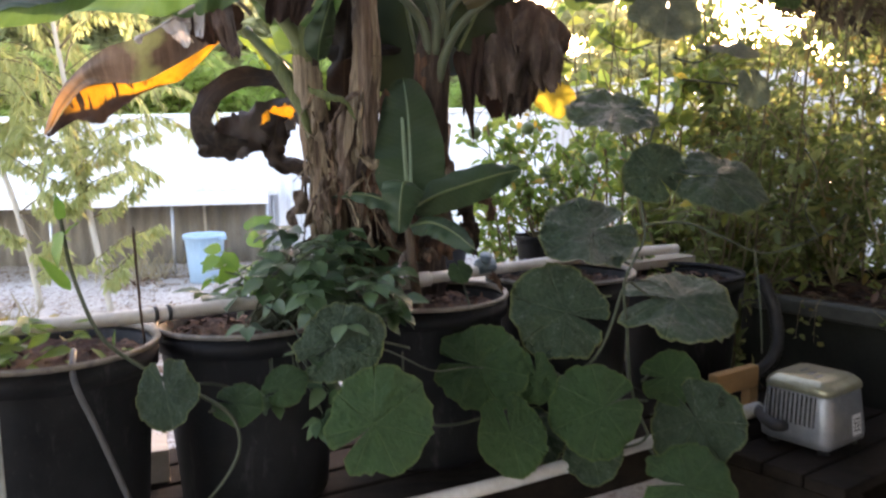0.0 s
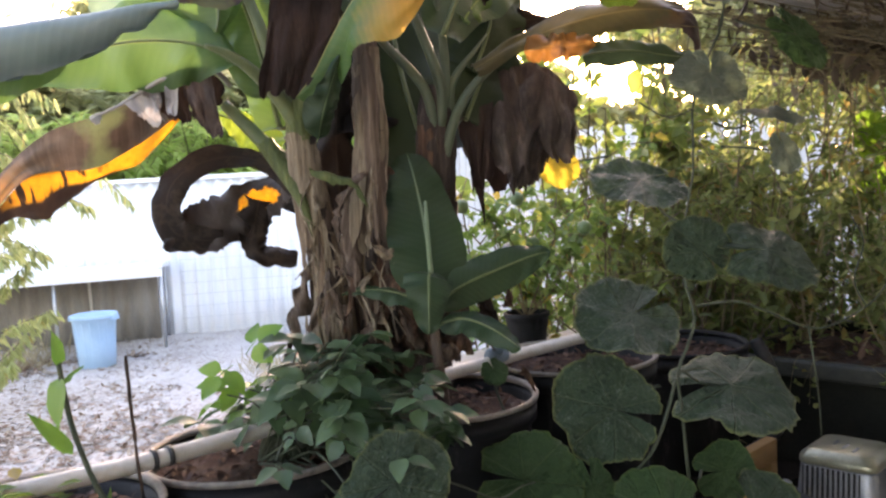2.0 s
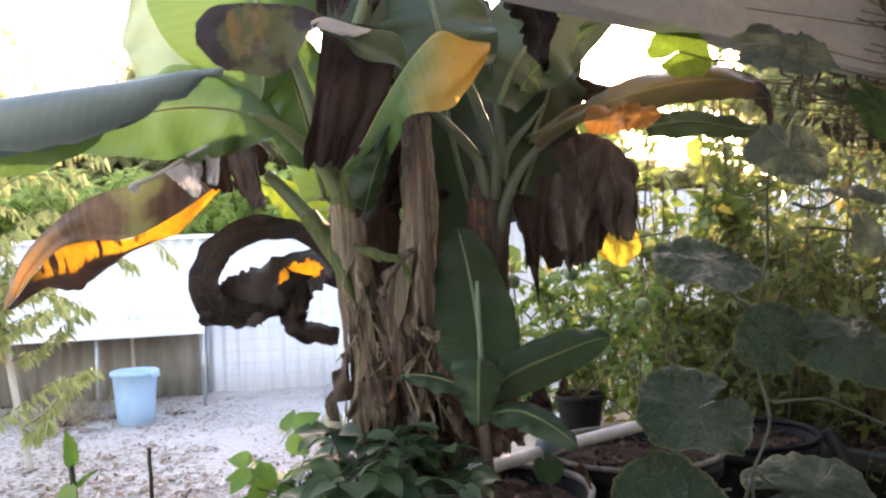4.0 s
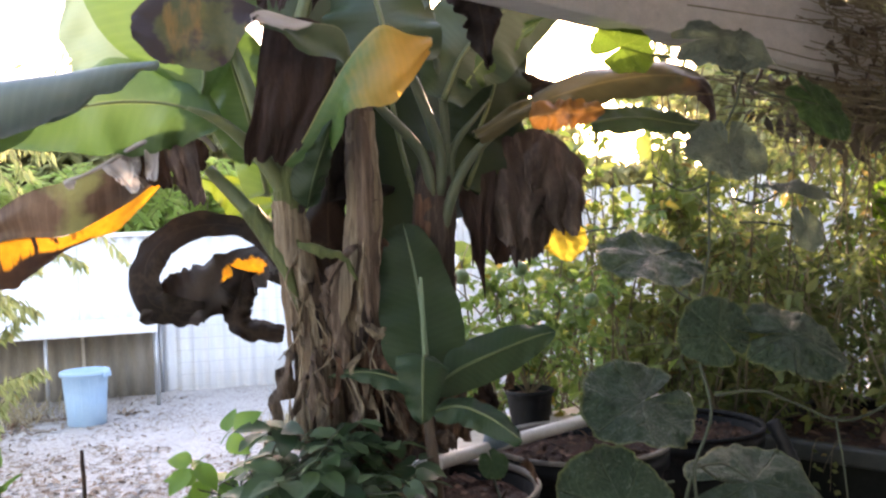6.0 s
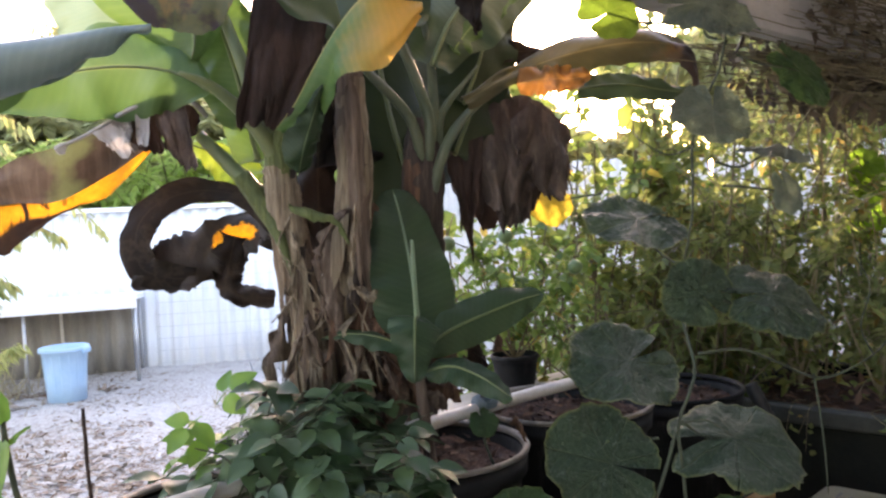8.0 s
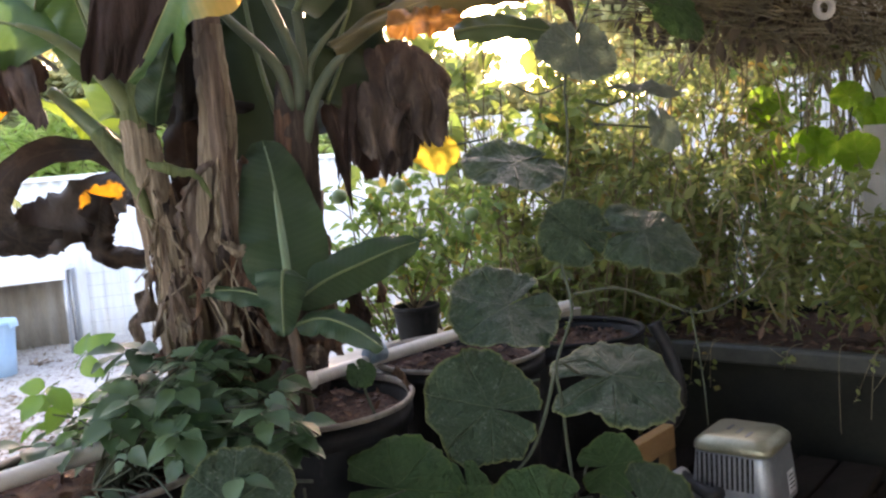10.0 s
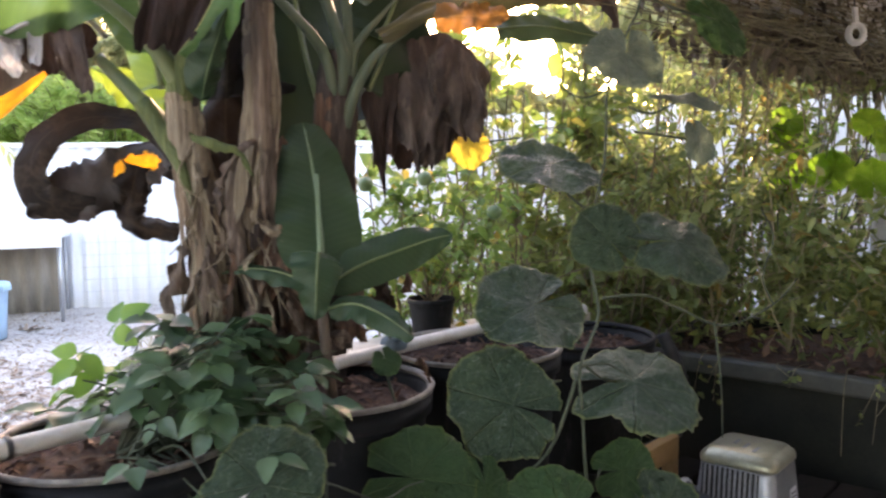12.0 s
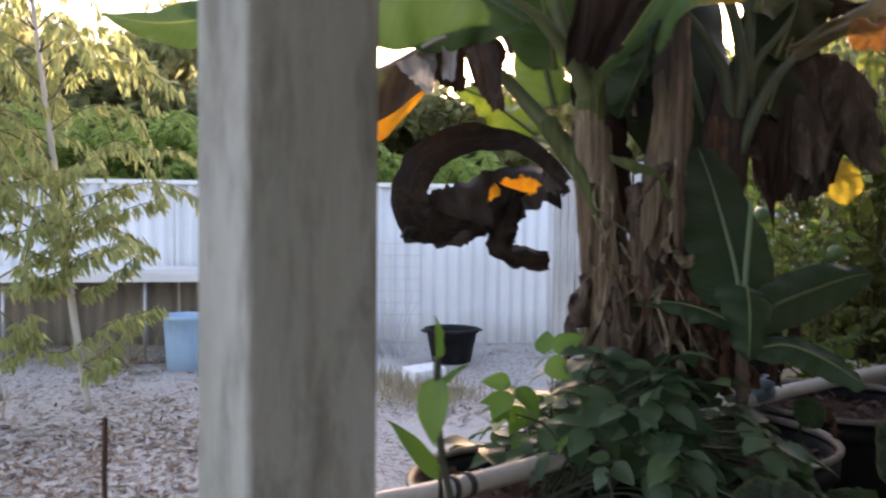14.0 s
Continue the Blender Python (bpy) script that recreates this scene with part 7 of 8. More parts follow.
    leaf((0.05, 2.50, 1.05), 0.072, 160, 30, F, 6, 0, 1.0, (0.08, 2.55, 0.93))

    for pts, r in (([(0.60, 2.44, 0.56), (0.545, 2.43, 0.70), (0.53, 2.43, 0.90), (0.521, 2.43, 1.017), (0.555, 2.43, 1.097), (0.590, 2.47, 1.156), (0.590, 2.53, 1.265), (0.61, 2.57, 1.36), (0.65, 2.57, 1.54), (0.65, 2.55, 1.75), (0.71, 2.50, 1.92), (0.72, 2.50, 2.08)], (0.0055, 0.004)),
                   ([(0.582, 2.43, 1.19), (0.70, 2.44, 1.19), (0.80, 2.45, 1.15), (0.94, 2.46, 1.095), (1.10, 2.48, 1.14), (1.2, 2.52, 1.2)], (0.005, 0.003)),
                   ([(0.52, 2.44, 1.0), (0.45, 2.46, 0.8), (0.3, 2.46, 0.7), (0.05, 2.4, 0.62), (-0.1, 2.36, 0.66), (-0.12, 2.34, 0.85)], (0.006, 0.004)),
                   ([(0.60, 2.44, 0.56), (0.56, 2.46, 0.52), (0.40, 2.52, 0.47), (0.2, 2.5, 0.46)], (0.006, 0.005)),
                   ([(0.521, 2.43, 1.02), (0.60, 2.44, 1.02), (0.66, 2.42, 0.98)], (0.0035, 0.0025))):
        hang("stem", rod("stem", pts, [q * 0.82 for q in r], VINE, 30, 7, 0.1), p)
    for pts in ([(0.905, 2.45, 1.11), (0.915, 2.44, 1.0), (0.925, 2.44, 0.9), (0.93, 2.44, 0.8)], [(-0.20, 2.07, 0.95), (-0.12, 2.12, 0.90), (-0.03, 2.16, 0.845), (0.05, 2.28, 0.82), (0.11, 2.38, 0.79)],
                [(1.1, 2.48, 1.14), (1.05, 2.46, 1.22), (1.08, 2.46, 1.32), (1.04, 2.46, 1.4)], [(0.6, 2.45, 1.7), (0.52, 2.43, 1.68), (0.44, 2.42, 1.72)]):
        hang("tendril", rod("tendril", pts, (0.0028, 0.0018), VINE, 16, 5), p, "thin curling tendril")


pumpkin()


# ---- bean plant and the shoot ----
def ovate(verts, faces, base, axis, nor, length, width, seed, cup=0.2):
    axis, nor = axis.normalized(), nor.normalized()
    side = axis.cross(nor).normalized()
    nor = side.cross(axis)
    n = 9
    b = len(verts)
    for i in range(n):
        v = i / (n - 1)
        w = width * 0.5 * (math.sin(math.pi * v ** 0.68) ** 0.85 if 0 < v < 1 else 0.02)
        p = base + axis * (length * v) - nor * (0.22 * length * v * v)
        for s in (-1, -0.5, 0, 0.5, 1):
            verts.append(tuple(p + side * (s * w) + nor * (cup * abs(s) * w + 0.006 * noise.noise(Vector((v * 4, s * 2, seed))))))
    for i in range(n - 1):
        for j in range(4):
            a = b + i * 5 + j
            faces.append((a, a + 1, a + 6, a + 5))


def trifoliate(seed, mat):
    rnd = random.Random(seed)
    v, f = [], []
    for ang, dist in ((0, 0.022), (72, 0.0), (-72, 0.0)):
        a = radians(ang + rnd.uniform(-8, 8))
        d = Vector((math.sin(a), math.cos(a), rnd.uniform(-0.25, 0.05)))
        ovate(v, f, Vector((0, dist, 0)) + d * 0.01, d, Vector((rnd.uniform(-0.2, 0.2), rnd.uniform(-0.2, 0.2), 1)), rnd.uniform(0.092, 0.115), rnd.uniform(0.064, 0.078), seed + ang)
    tube_data([(0, 0.03, 0), (0, 0, 0), (0, -0.05, -0.02)], [0.0018, 0.002], 6, 5, v, f)
    return mesh_of("leaf", v, f, mat)


SHOOT = [(-0.595, 1.930, 0.578), (-0.527, 1.930, 0.654), (-0.491, 1.940, 0.726), (-0.499, 1.940, 0.795), (-0.556, 1.950, 0.843), (-0.633, 1.940, 0.885), (-0.705, 1.920, 0.938), (-0.775, 1.88, 1.02), (-0.815, 1.855, 1.16), (-0.825, 1.835, 1.29)]


def bean():
    b = thing("bean_plant", "bushy bean plant with soft three-part leaves", "bean plant", (POT_B[0], POT_B[1], 0.90))
    shapes = [trifoliate(i, BEAN) for i in range(6)] + [trifoliate(i + 10, BEAN_LIGHT) for i in range(2)]
    rnd = random.Random(77)
    stems_v, stems_f = [], []
    root = Vector((-0.50, 2.40, 0.92))
    for i in range(150):
        a = rnd.uniform(-math.pi, math.pi)
        e = math.acos(rnd.uniform(0.05, 1.0))
        r = rnd.uniform(0.55, 1.08)
        c = Vector((-0.385, 2.44, 0.97)) + Vector((0.27 * math.cos(a) * math.sin(e), 0.22 * math.sin(a) * math.sin(e), 0.235 * math.cos(e))) * r
        low = i % 10 == 3
        if low:
            c = Vector((rnd.uniform(-0.52, -0.20), rnd.uniform(2.06, 2.16), rnd.uniform(0.74, 1.0)))
        elif i % 6 == 1:
            c = Vector((rnd.uniform(-0.30, -0.12), rnd.uniform(2.22, 2.36), rnd.uniform(0.95, 1.08)))
        out = Vector((c.x + 0.40, c.y - 2.44, (c.z - 0.97) * 1.1)).normalized()
        nrm = (out * 0.2 + Vector((rnd.uniform(-0.5, 0.5), -0.1 + rnd.uniform(-0.5, 0.5), 1.0))).normalized()
        ax = Vector((out.x, out.y - 0.1, -0.05)) + Vector((rnd.uniform(-0.9, 0.9), rnd.uniform(-0.7, 0.7), rnd.uniform(-0.35, 0.25)))
        ax = (ax - nrm * ax.dot(nrm)).normalized()
        s = rnd.uniform(0.4, 0.65) if low else rnd.uniform(0.42, 0.80)
        m = Matrix((ax.cross(nrm) * s, ax * s, nrm * s)).transposed().to_4x4()
        light = c.x < -0.48 and c.z > 1.02 and i % 2
        if light:
            m = m @ Matrix.Scale(0.72, 4)
        hang("leaf", shapes[6 + i % 2] if light else shapes[i % 6], b, "", Matrix.Translation(c) @ m)
        q = c - ax * 0.05 * s
        k = root + Vector((rnd.uniform(-0.06, 0.06), rnd.uniform(-0.05, 0.05), 0))
        tube_data([k, (k + q) / 2 + Vector((0, 0, 0.05)), q], [0.003, 0.002], 9, 5, stems_v, stems_f)
    tagged(hang("twig_growth", mesh_of("twig_growth", stems_v, stems_f, VINE), b, "thin green stems"), kind="stuff")
    for i, (c, ax) in enumerate((((-0.555, 2.41, 1.19), (0.6, -0.2, 0.5)), ((-0.62, 2.385, 1.14), (-0.5, -0.5, -0.4)), ((-0.60, 2.40, 1.10), (-0.7, -0.3, 0.2)))):
        ax = Vector(ax).normalized()
        nrm = Vector((0.1, -0.7, 0.7))
        nrm = (nrm - ax * ax.dot(nrm)).normalized()
        m = Matrix((ax.cross(nrm), ax, nrm)).transposed().to_4x4()
        hang("leaf", shapes[6 + i % 2], b, "", Matrix.Translation(c) @ m @ Matrix.Scale(0.62, 4))
    s = thing("green_shoot", "light green climbing shoot rising beside the tubs", "seedling", (-0.50, 1.98, 0.745))
    hang("stem", rod("stem", SHOOT, [0.003, 0.0055, 0.0045], VINE, 44, 7, 0.1), s)
    v, f = [], []
    for base, ax, nor, L, w in (((-0.825, 1.835, 1.285), (0.1, -0.2, 0.9), (0.9, -0.5, 0), 0.06, 0.03), ((-0.824, 1.84, 1.265), (-0.15, -0.35, -0.75), (-0.6, -0.7, 0.4), 0.085, 0.05), ((-0.82, 1.85, 1.13), (-0.55, -0.2, 0.85), (0.4, -0.8, 0.4), 0.10, 0.028), ((-0.824, 1.84, 1.25), (0.5, -0.2, 0.55), (-0.5, -0.7, 0.5), 0.05, 0.012)):
        v, f = [], []
        ovate(v, f, Vector(base), Vector(ax), Vector(nor), L, w, 3)
        hang("leaf", mesh_of("leaf", v, f, BEAN_LIGHT), s)
    rs = np.random.RandomState(2)
    w = thing("tub_weeds", "low light green weeds growing in a tub", "weeds", (POT_A[0], POT_A[1], 0.92))
    k = 60
    pos = np.stack([rs.normal(-1.02, 0.09, k), rs.normal(2.02, 0.09, k), rs.uniform(0.93, 1.02, k)], 1)
    tagged(hang("leaves", leaf_cloud("leaves", pos, unit(rs, k) * [1, 1, 0.5], unit(rs, k) * 0.6 + [0, -0.3, 1], rs.uniform(0.04, 0.09, k), SHRUB, 0.5), w), kind="stuff")


bean()


# ---- leafy plants on the far side ----
def bushy(name, label, category, root, tips, leaf_mat, stem_mat, per, spread, lo, hi, aspect, seed, stem_r=0.006, part="foliage", droop=0.25, leaves_from=0.25):
    """A plant of thin branching stems, with leaves set along every stem."""
    rnd, rs = random.Random(seed), np.random.RandomState(seed)
    ob = thing(name, label, category, root)
    v, f, pos, ax = [], [], [], []
    for tip in tips:
        a, c = Vector(root), Vector(tip)
        mid = (a + c) / 2 + Vector((rnd.uniform(-0.12, 0.12), rnd.uniform(-0.12, 0.12), rnd.uniform(0.0, 0.15)))
        line = spline([a, mid, c], 14)
        tube_data(line, [stem_r, stem_r * 0.35], 14, 5, v, f)
        twigs = [line]
        for _ in range(6):
            s = line[rnd.randint(3, 13)]
            e = s + Vector((rnd.gauss(0, spread), rnd.gauss(0, spread), rnd.gauss(0.03, spread * 0.8)))
            tw = spline([s, (s + e) / 2 + Vector((0, 0, 0.03)), e], 7)
            tube_data(tw, [stem_r * 0.45, stem_r * 0.22], 7, 4, v, f)
            twigs.append(tw)
        for tw in twigs:
            for _ in range(per):
                k = rnd.uniform(leaves_from if tw is line else 0.1, 1.0) * (len(tw) - 1)
                i = min(int(k), len(tw) - 2)
                q = tw[i].lerp(tw[i + 1], k - i)
                pos.append(tuple(q + Vector((rnd.gauss(0, 0.02), rnd.gauss(0, 0.02), rnd.gauss(0, 0.02)))))
                ax.append((rnd.gauss(0, 1), rnd.gauss(0, 1), rnd.gauss(-droop, 0.7)))
    n = len(pos)
    tagged(hang("twig_growth", mesh_of("twig_growth", v, f, stem_mat), ob), kind="stuff")
    nor = unit(rs, n) * 0.8 + np.array([0, -0.2, 0.8])
    tagged(hang(part, leaf_cloud(part, pos, np.array(ax), nor, rs.uniform(lo, hi, n), leaf_mat, aspect, 0.2), ob), kind="stuff")
    return ob


def far_plants():
    rnd = random.Random(15)
    for i in range(7):
        s = 0.15 + 0.38 * i
        root = TR_A + TR_D * s + TR_O * rnd.uniform(0.25, 0.5) + Vector((0, 0, 0.71))
        tips = [root + Vector((rnd.gauss(0, 0.26), rnd.gauss(0, 0.26), rnd.uniform(0.2, 1.35 if i < 2 else 0.5))) for _ in range(11)]
        bushy("tomato_plant", "straggly tomato plant with yellowing leaves in the trough", "tomato plant", tuple(root), tips, TOMATO if i % 2 else OLIVE_LEAF, GREEN_STEM, 18, 0.15, 0.03, 0.085, 0.36, 60 + i, 0.006)
    for i, (x, y, top, per) in enumerate(((0.95, 3.95, 1.2, 9), (1.25, 4.25, 2.1, 18), (0.9, 4.7, 1.15, 9), (1.45, 4.45, 2.6, 25), (1.95, 4.5, 1.5, 15), (1.75, 4.9, 2.7, 24), (2.9, 4.4, 1.4, 13), (3.4, 4.5, 1.7, 14), (1.3, 5.4, 1.7, 18), (2.3, 5.2, 1.7, 18), (1.3, 4.0, 1.95, 16), (1.3, 4.35, 1.9, 22), (1.35, 4.6, 1.75, 20), (2.1, 4.75, 2.35, 20), (1.55, 4.2, 2.3, 20), (2.05, 4.15, 2.65, 24), (2.45, 4.35, 2.75, 24))):
        root = Vector((x, y, 0.0))
        tips = [root + Vector((rnd.gauss(0, 0.3), rnd.gauss(0, 0.3), rnd.uniform(0.7, top))) for _ in range(13)]
        bushy("leafy_shrub", "straggly green and yellow shrub behind the tubs", "shrub", tuple(root), tips, SHRUB if i % 4 == 0 else TOMATO if i % 4 == 2 else OLIVE_LEAF, TWIG, int(per * (0.72 if top > 2.5 else 0.88)), 0.16, 0.035, 0.085, 0.42, 80 + i, 0.008, leaves_from=0.55 if top > 2.5 else 0.3)
    root = Vector((0.9, 4.35, 0.0))
    tips = [Vector((0.55 + 0.075 * i, 4.1 + 0.05 * (i % 4), 1.62 + 0.11 * (i * 5 % 7))) for i in range(11)]
    bushy("broad_leaved_shrub", "tall shrub with broad sunlit yellow-green leaves", "shrub", tuple(root), tips, SHRUB_LIME, TWIG, 5, 0.12, 0.07, 0.13, 0.62, 103, 0.008, leaves_from=0.7)
    x, y, z = NP
    root = Vector((x, y, z + 0.11))
    tips = [root + Vector((rnd.gauss(-0.02, 0.12), rnd.gauss(0.02, 0.08), rnd.uniform(0.1, 0.42))) for _ in range(9)]
    bushy("potted_shrub", "bright green young shrub in a nursery pot", "shrub", tuple(root), tips, SHRUB, TWIG, 9, 0.07, 0.03, 0.06, 0.55, 99, 0.004)
    root = Vector((0.55, 3.75, 0.0))
    tips = [Vector((x, y, z)) for x, y, z in ((0.12, 3.55, 1.28), (0.25, 3.6, 1.30), (0.2, 3.7, 1.22), (0.35, 3.6, 1.26), (0.15, 3.7, 1.18), (0.45, 3.6, 1.25), (0.6, 3.7, 1.5), (0.2, 3.7, 1.5), (0.4, 3.65, 1.55), (0.3, 3.8, 1.42), (0.3, 3.8, 1.15), (0.7, 3.6, 1.4), (0.8, 3.7, 1.6), (0.6, 3.5, 1.15))]
    bushy("fruiting_shrub", "green shrub bearing small round green fruit", "shrub", tuple(root), tips, SHRUB, TWIG, 13, 0.1, 0.03, 0.065, 0.55, 101, 0.008, leaves_from=0.5)
    for i, (x, y, z) in enumerate(((0.13, 3.3, 1.46), (0.335, 3.32, 1.475), (0.58, 3.32, 1.355), (0.42, 3.45, 1.30))):
        fr = thing("green_fruit", "small round unripe green fruit on a twig", "fruit", (x, y, z), group="green fruit")
        hang("fruit", lathe("fruit", [(0.0, -0.026), (0.012, -0.024), (0.022, -0.014), (0.026, 0.0), (0.023, 0.013), (0.013, 0.023), (0.0, 0.025)], FRUIT, 14), fr, "", pose(x, y, z, 10 * i, 12, 0))
        hang("fruit_stalk", rod("fruit_stalk", [(x, y, z + 0.024), (x + 0.02, y + 0.03, z + 0.07), (x + 0.05, y + 0.12, z + 0.1)], (0.002, 0.002), TWIG, 8, 5), fr)
    # dead vines draped on the beam
    v, f = [], []
    for i in range(3600):
        s = rnd.uniform(2.6, 5.2)
        p = uv_at(s, rnd.uniform(-0.16, 0.24), rnd.uniform(1.87, 2.40) + max(0.0, 3.0 - s) * 0.4)
        q = p + U * rnd.gauss(0.0, 0.34) + Vector((rnd.gauss(0, 0.03), rnd.gauss(0, 0.03), rnd.gauss(-0.01, 0.022)))
        tube_data([p, (p + q) / 2 + Vector((0, 0, -abs(rnd.gauss(0, 0.012)))), q], [0.003, 0.0016], 4, 4, v, f)
    for i in range(16):
        p = uv_at(rnd.uniform(3.75, 4.6), rnd.uniform(0.0, 0.3), 1.95)
        q = p + U * rnd.gauss(-0.05, 0.12) + Vector((0, rnd.gauss(0, 0.05), -rnd.uniform(0.6, 1.15)))
        m = (p + q) / 2 + Vector((rnd.gauss(0, 0.06), rnd.gauss(0, 0.04), 0))
        tube_data([p, p.lerp(m, 0.5) + Vector((rnd.gauss(0, 0.02), 0, 0)), m, m.lerp(q, 0.5) + Vector((rnd.gauss(0, 0.03), 0, 0)), q], [0.006, 0.003], 18, 5, v, f)
    for i in range(120):
        s = rnd.uniform(2.8, 5.2)
        p = uv_at(s, rnd.uniform(-0.12, 0.2), rnd.uniform(1.9, 2.3))
        q = p + U * rnd.gauss(0.05, 0.2) + Vector((rnd.gauss(0, 0.08), rnd.gauss(0, 0.1), -rnd.uniform(0.1, 0.5)))
        tube_data([p, (p + q) / 2 + Vector((rnd.gauss(0, 0.05), 0, -0.05)), q], [0.004, 0.002], 8, 4, v, f)
    dv = thing("dead_vine", "tangle of dry brown vines draped along the beam", "vine", tuple(uv_at(3.4, 0, 2.4)))
    tagged(hang("dry_growth", mesh_of("dry_growth", v, f, DRY_VINE), dv), kind="stuff")
    rs = np.random.RandomState(44)
    n = 2200
    pos = np.array([tuple(uv_at(rnd.uniform(2.5, 5.2), rnd.uniform(-0.1, 0.22), rnd.uniform(1.92, 2.42) - 0.12 * rnd.random() ** 3)) for _ in range(n)])
    tagged(hang("dry_leaves", leaf_cloud("dry_leaves", pos, unit(rs, n) - [0, 0, 0.8], unit(rs, n), rs.uniform(0.03, 0.09, n), LITTER_DARK, 0.35, 0.3), dv), kind="stuff")
    # climbing creeper with large light leaves on the far post
    cr = thing("creeper", "bright green creeper with broad leaves by the far post", "climbing plant", tuple(uv_at(4.3, 0.2, 0.8)))
    root = uv_at(4.2, 0.25, 0.75)
    hang("stem", rod("stem", [root, root + Vector((-0.05, 0.05, 0.5)), root + Vector((0.0, 0.1, 1.0))], (0.008, 0.004), VINE, 14, 6), cr)
    for i in range(18):
        c = Vector((rnd.uniform(1.95, 2.65), rnd.uniform(3.62, 3.85), rnd.uniform(1.40, 1.74)))
        m = Matrix.Translation(c) @ Euler((radians(72 + rnd.uniform(-35, 25)), radians(rnd.uniform(-30, 30)), radians(rnd.uniform(-50, 50)))).to_matrix().to_4x4() @ Matrix.Scale(rnd.uniform(0.10, 0.19), 4)
        hang("leaf_stalk", rod("leaf_stalk", [c, c + Vector((rnd.gauss(0, 0.04), 0.06, -0.08)), c + Vector((rnd.gauss(0, 0.06), 0.1, -0.3))], (0.003, 0.004), VINE, 8, 5), cr)
        hang("leaf", leaf_mesh(1 + i % 4, CREEPER), cr, "", m)
    h = thing("plastic_hook", "pale plastic ring hook hanging from the beam", "hook", (1.92, 3.2, 1.99))
    v, f = [], []
    ring = [(1.92 + 0.032 * math.cos(a), 3.2, 1.975 + 0.032 * math.sin(a)) for a in [2 * math.pi * i / 20 for i in range(21)]]
    tube_data(ring, [0.0125, 0.0125], 40, 8, v, f)
    hang("ring", mesh_of("ring", v, f, PVC), h)
    hang("shank", from_bm("shank", box((0.02, 0.014, 0.07), pose(1.915, 3.2, 2.035, 0, -8, 0), 0.004), PVC), h)
    hang("cord", rod("cord", [(1.912, 3.2, 2.065), (1.90, 3.22, 2.25)], (0.003, 0.003), RUBBER, 2, 5), h)
    w = thing("timber_stake", "leaning blue-grey painted timber stake among the plants", "stake", (2.47, 3.62, 0))
    hang("board", from_bm("board", box((0.13, 0.04, 1.55), pose(2.50, 3.68, 0.77, 1.0, 1.5, -20), 0.005), OLD_POST), w)


CREEPER = broad_mat("bright_creeper_leaf", (0.12, 0.26, 0.02), (0.18, 0.32, 0.03), (0.25, 0.36, 0.08), (0.3, 0.35, 0.08), (0.2, 0.3, 0.1), trans=0.5, mildew=0.1)
far_plants()


# ---- trees ----
def limbs(root, height, spread, levels, seed, r0, v, f, lean=(0, 0)):
    """Tapered trunk and limbs; returns the twig lines."""
    rnd = random.Random(seed)
    tips = []

    def grow(p, d, length, r, level):
        q = p + d * length
        mid = (p + q) / 2 + Vector((rnd.gauss(0, 0.06), rnd.gauss(0, 0.06), 0)) * length
        line = spline([p, mid, q], 8)
        tube_data(line, [r, r * 0.62], 8, 7 if level < 2 else 5, v, f)
        if level >= levels:
            tips.append(line)
            return
        for _ in range(rnd.randint(2, 4) if level else rnd.randint(4, 5)):
            nd2 = (d + Vector((rnd.gauss(0, spread), rnd.gauss(0, spread), rnd.gauss(0.05, spread * 0.5)))).normalized()
            grow(line[rnd.randint(4, 7)], nd2, length * rnd.uniform(0.55, 0.8), r * 0.55, level + 1)

    grow(Vector(root), Vector((lean[0], lean[1], 1)).normalized(), height * 0.42, r0, 0)
    return tips


def gum(root, height, seed, label, per=80, mat=None, big=1.0):
    v, f = [], []
    tips = limbs(root, height, 0.55, 3, seed, 0.02 * height, v, f)
    t = thing("gum_tree", label, "tree", root, group="gum trees beyond the fence")
    hang("trunk", mesh_of("trunk", v, f, BARK), t)
    rs = np.random.RandomState(seed)
    pos = []
    for line in tips:
        c = np.array(line)
        k = rs.randint(2, len(line), per)
        pos.append(c[k] + rs.normal(0, 0.035 * height, (per, 3)) * [1, 1, 0.7])
    pos = np.concatenate(pos)
    n = len(pos)
    ax = unit(rs, n) * 0.6 - [0, 0, 0.7]
    tagged(hang("crown", leaf_cloud("crown", pos, ax, unit(rs, n), rs.uniform(0.14, 0.30, n) * big, mat or GUM, 0.3, 0.2), t), kind="stuff")


for k, (x, y, h, per, big, lab) in enumerate((
        (-8.5, 18.0, 6.2, 160, 1.2, "olive-green gum tree beyond the fence"), (-5.4, 19.0, 5.8, 160, 1.2, "olive-green gum tree beyond the fence"),
        (-2.4, 18.0, 5.4, 160, 1.2, "olive-green gum tree beyond the fence"), (0.6, 20.0, 4.6, 90, 1.2, "thin gum tree against the evening sun"),
        (4.4, 22.0, 6.0, 90, 1.2, "thin gum tree against the evening sun"), (-12.5, 17.0, 6.0, 160, 1.3, "olive-green gum tree beyond the fence"),
        (8.8, 15.5, 6.2, 190, 1.3, "dense gum tree beyond the paling fence"), (8.6, 11.8, 6.0, 190, 1.3, "dense gum tree beyond the paling fence"),
        (9.6, 9.0, 5.8, 190, 1.3, "dense gum tree beyond the paling fence"), (10.2, 6.2, 5.8, 190, 1.3, "dense gum tree beyond the paling fence"),
        (6.0, 10.2, 4.0, 180, 1.1, "low dense gum tree beyond the paling fence"), (6.6, 7.8, 3.8, 180, 1.1, "low dense gum tree beyond the paling fence"), (7.6, 5.8, 3.8, 180, 1.1, "low dense gum tree beyond the paling fence"), (-0.6, 16.5, 3.8, 120, 1.0, "thin gum tree against the evening sun"))):
    gum((x, y, 0), h, 1 + k, lab, per, None, big)


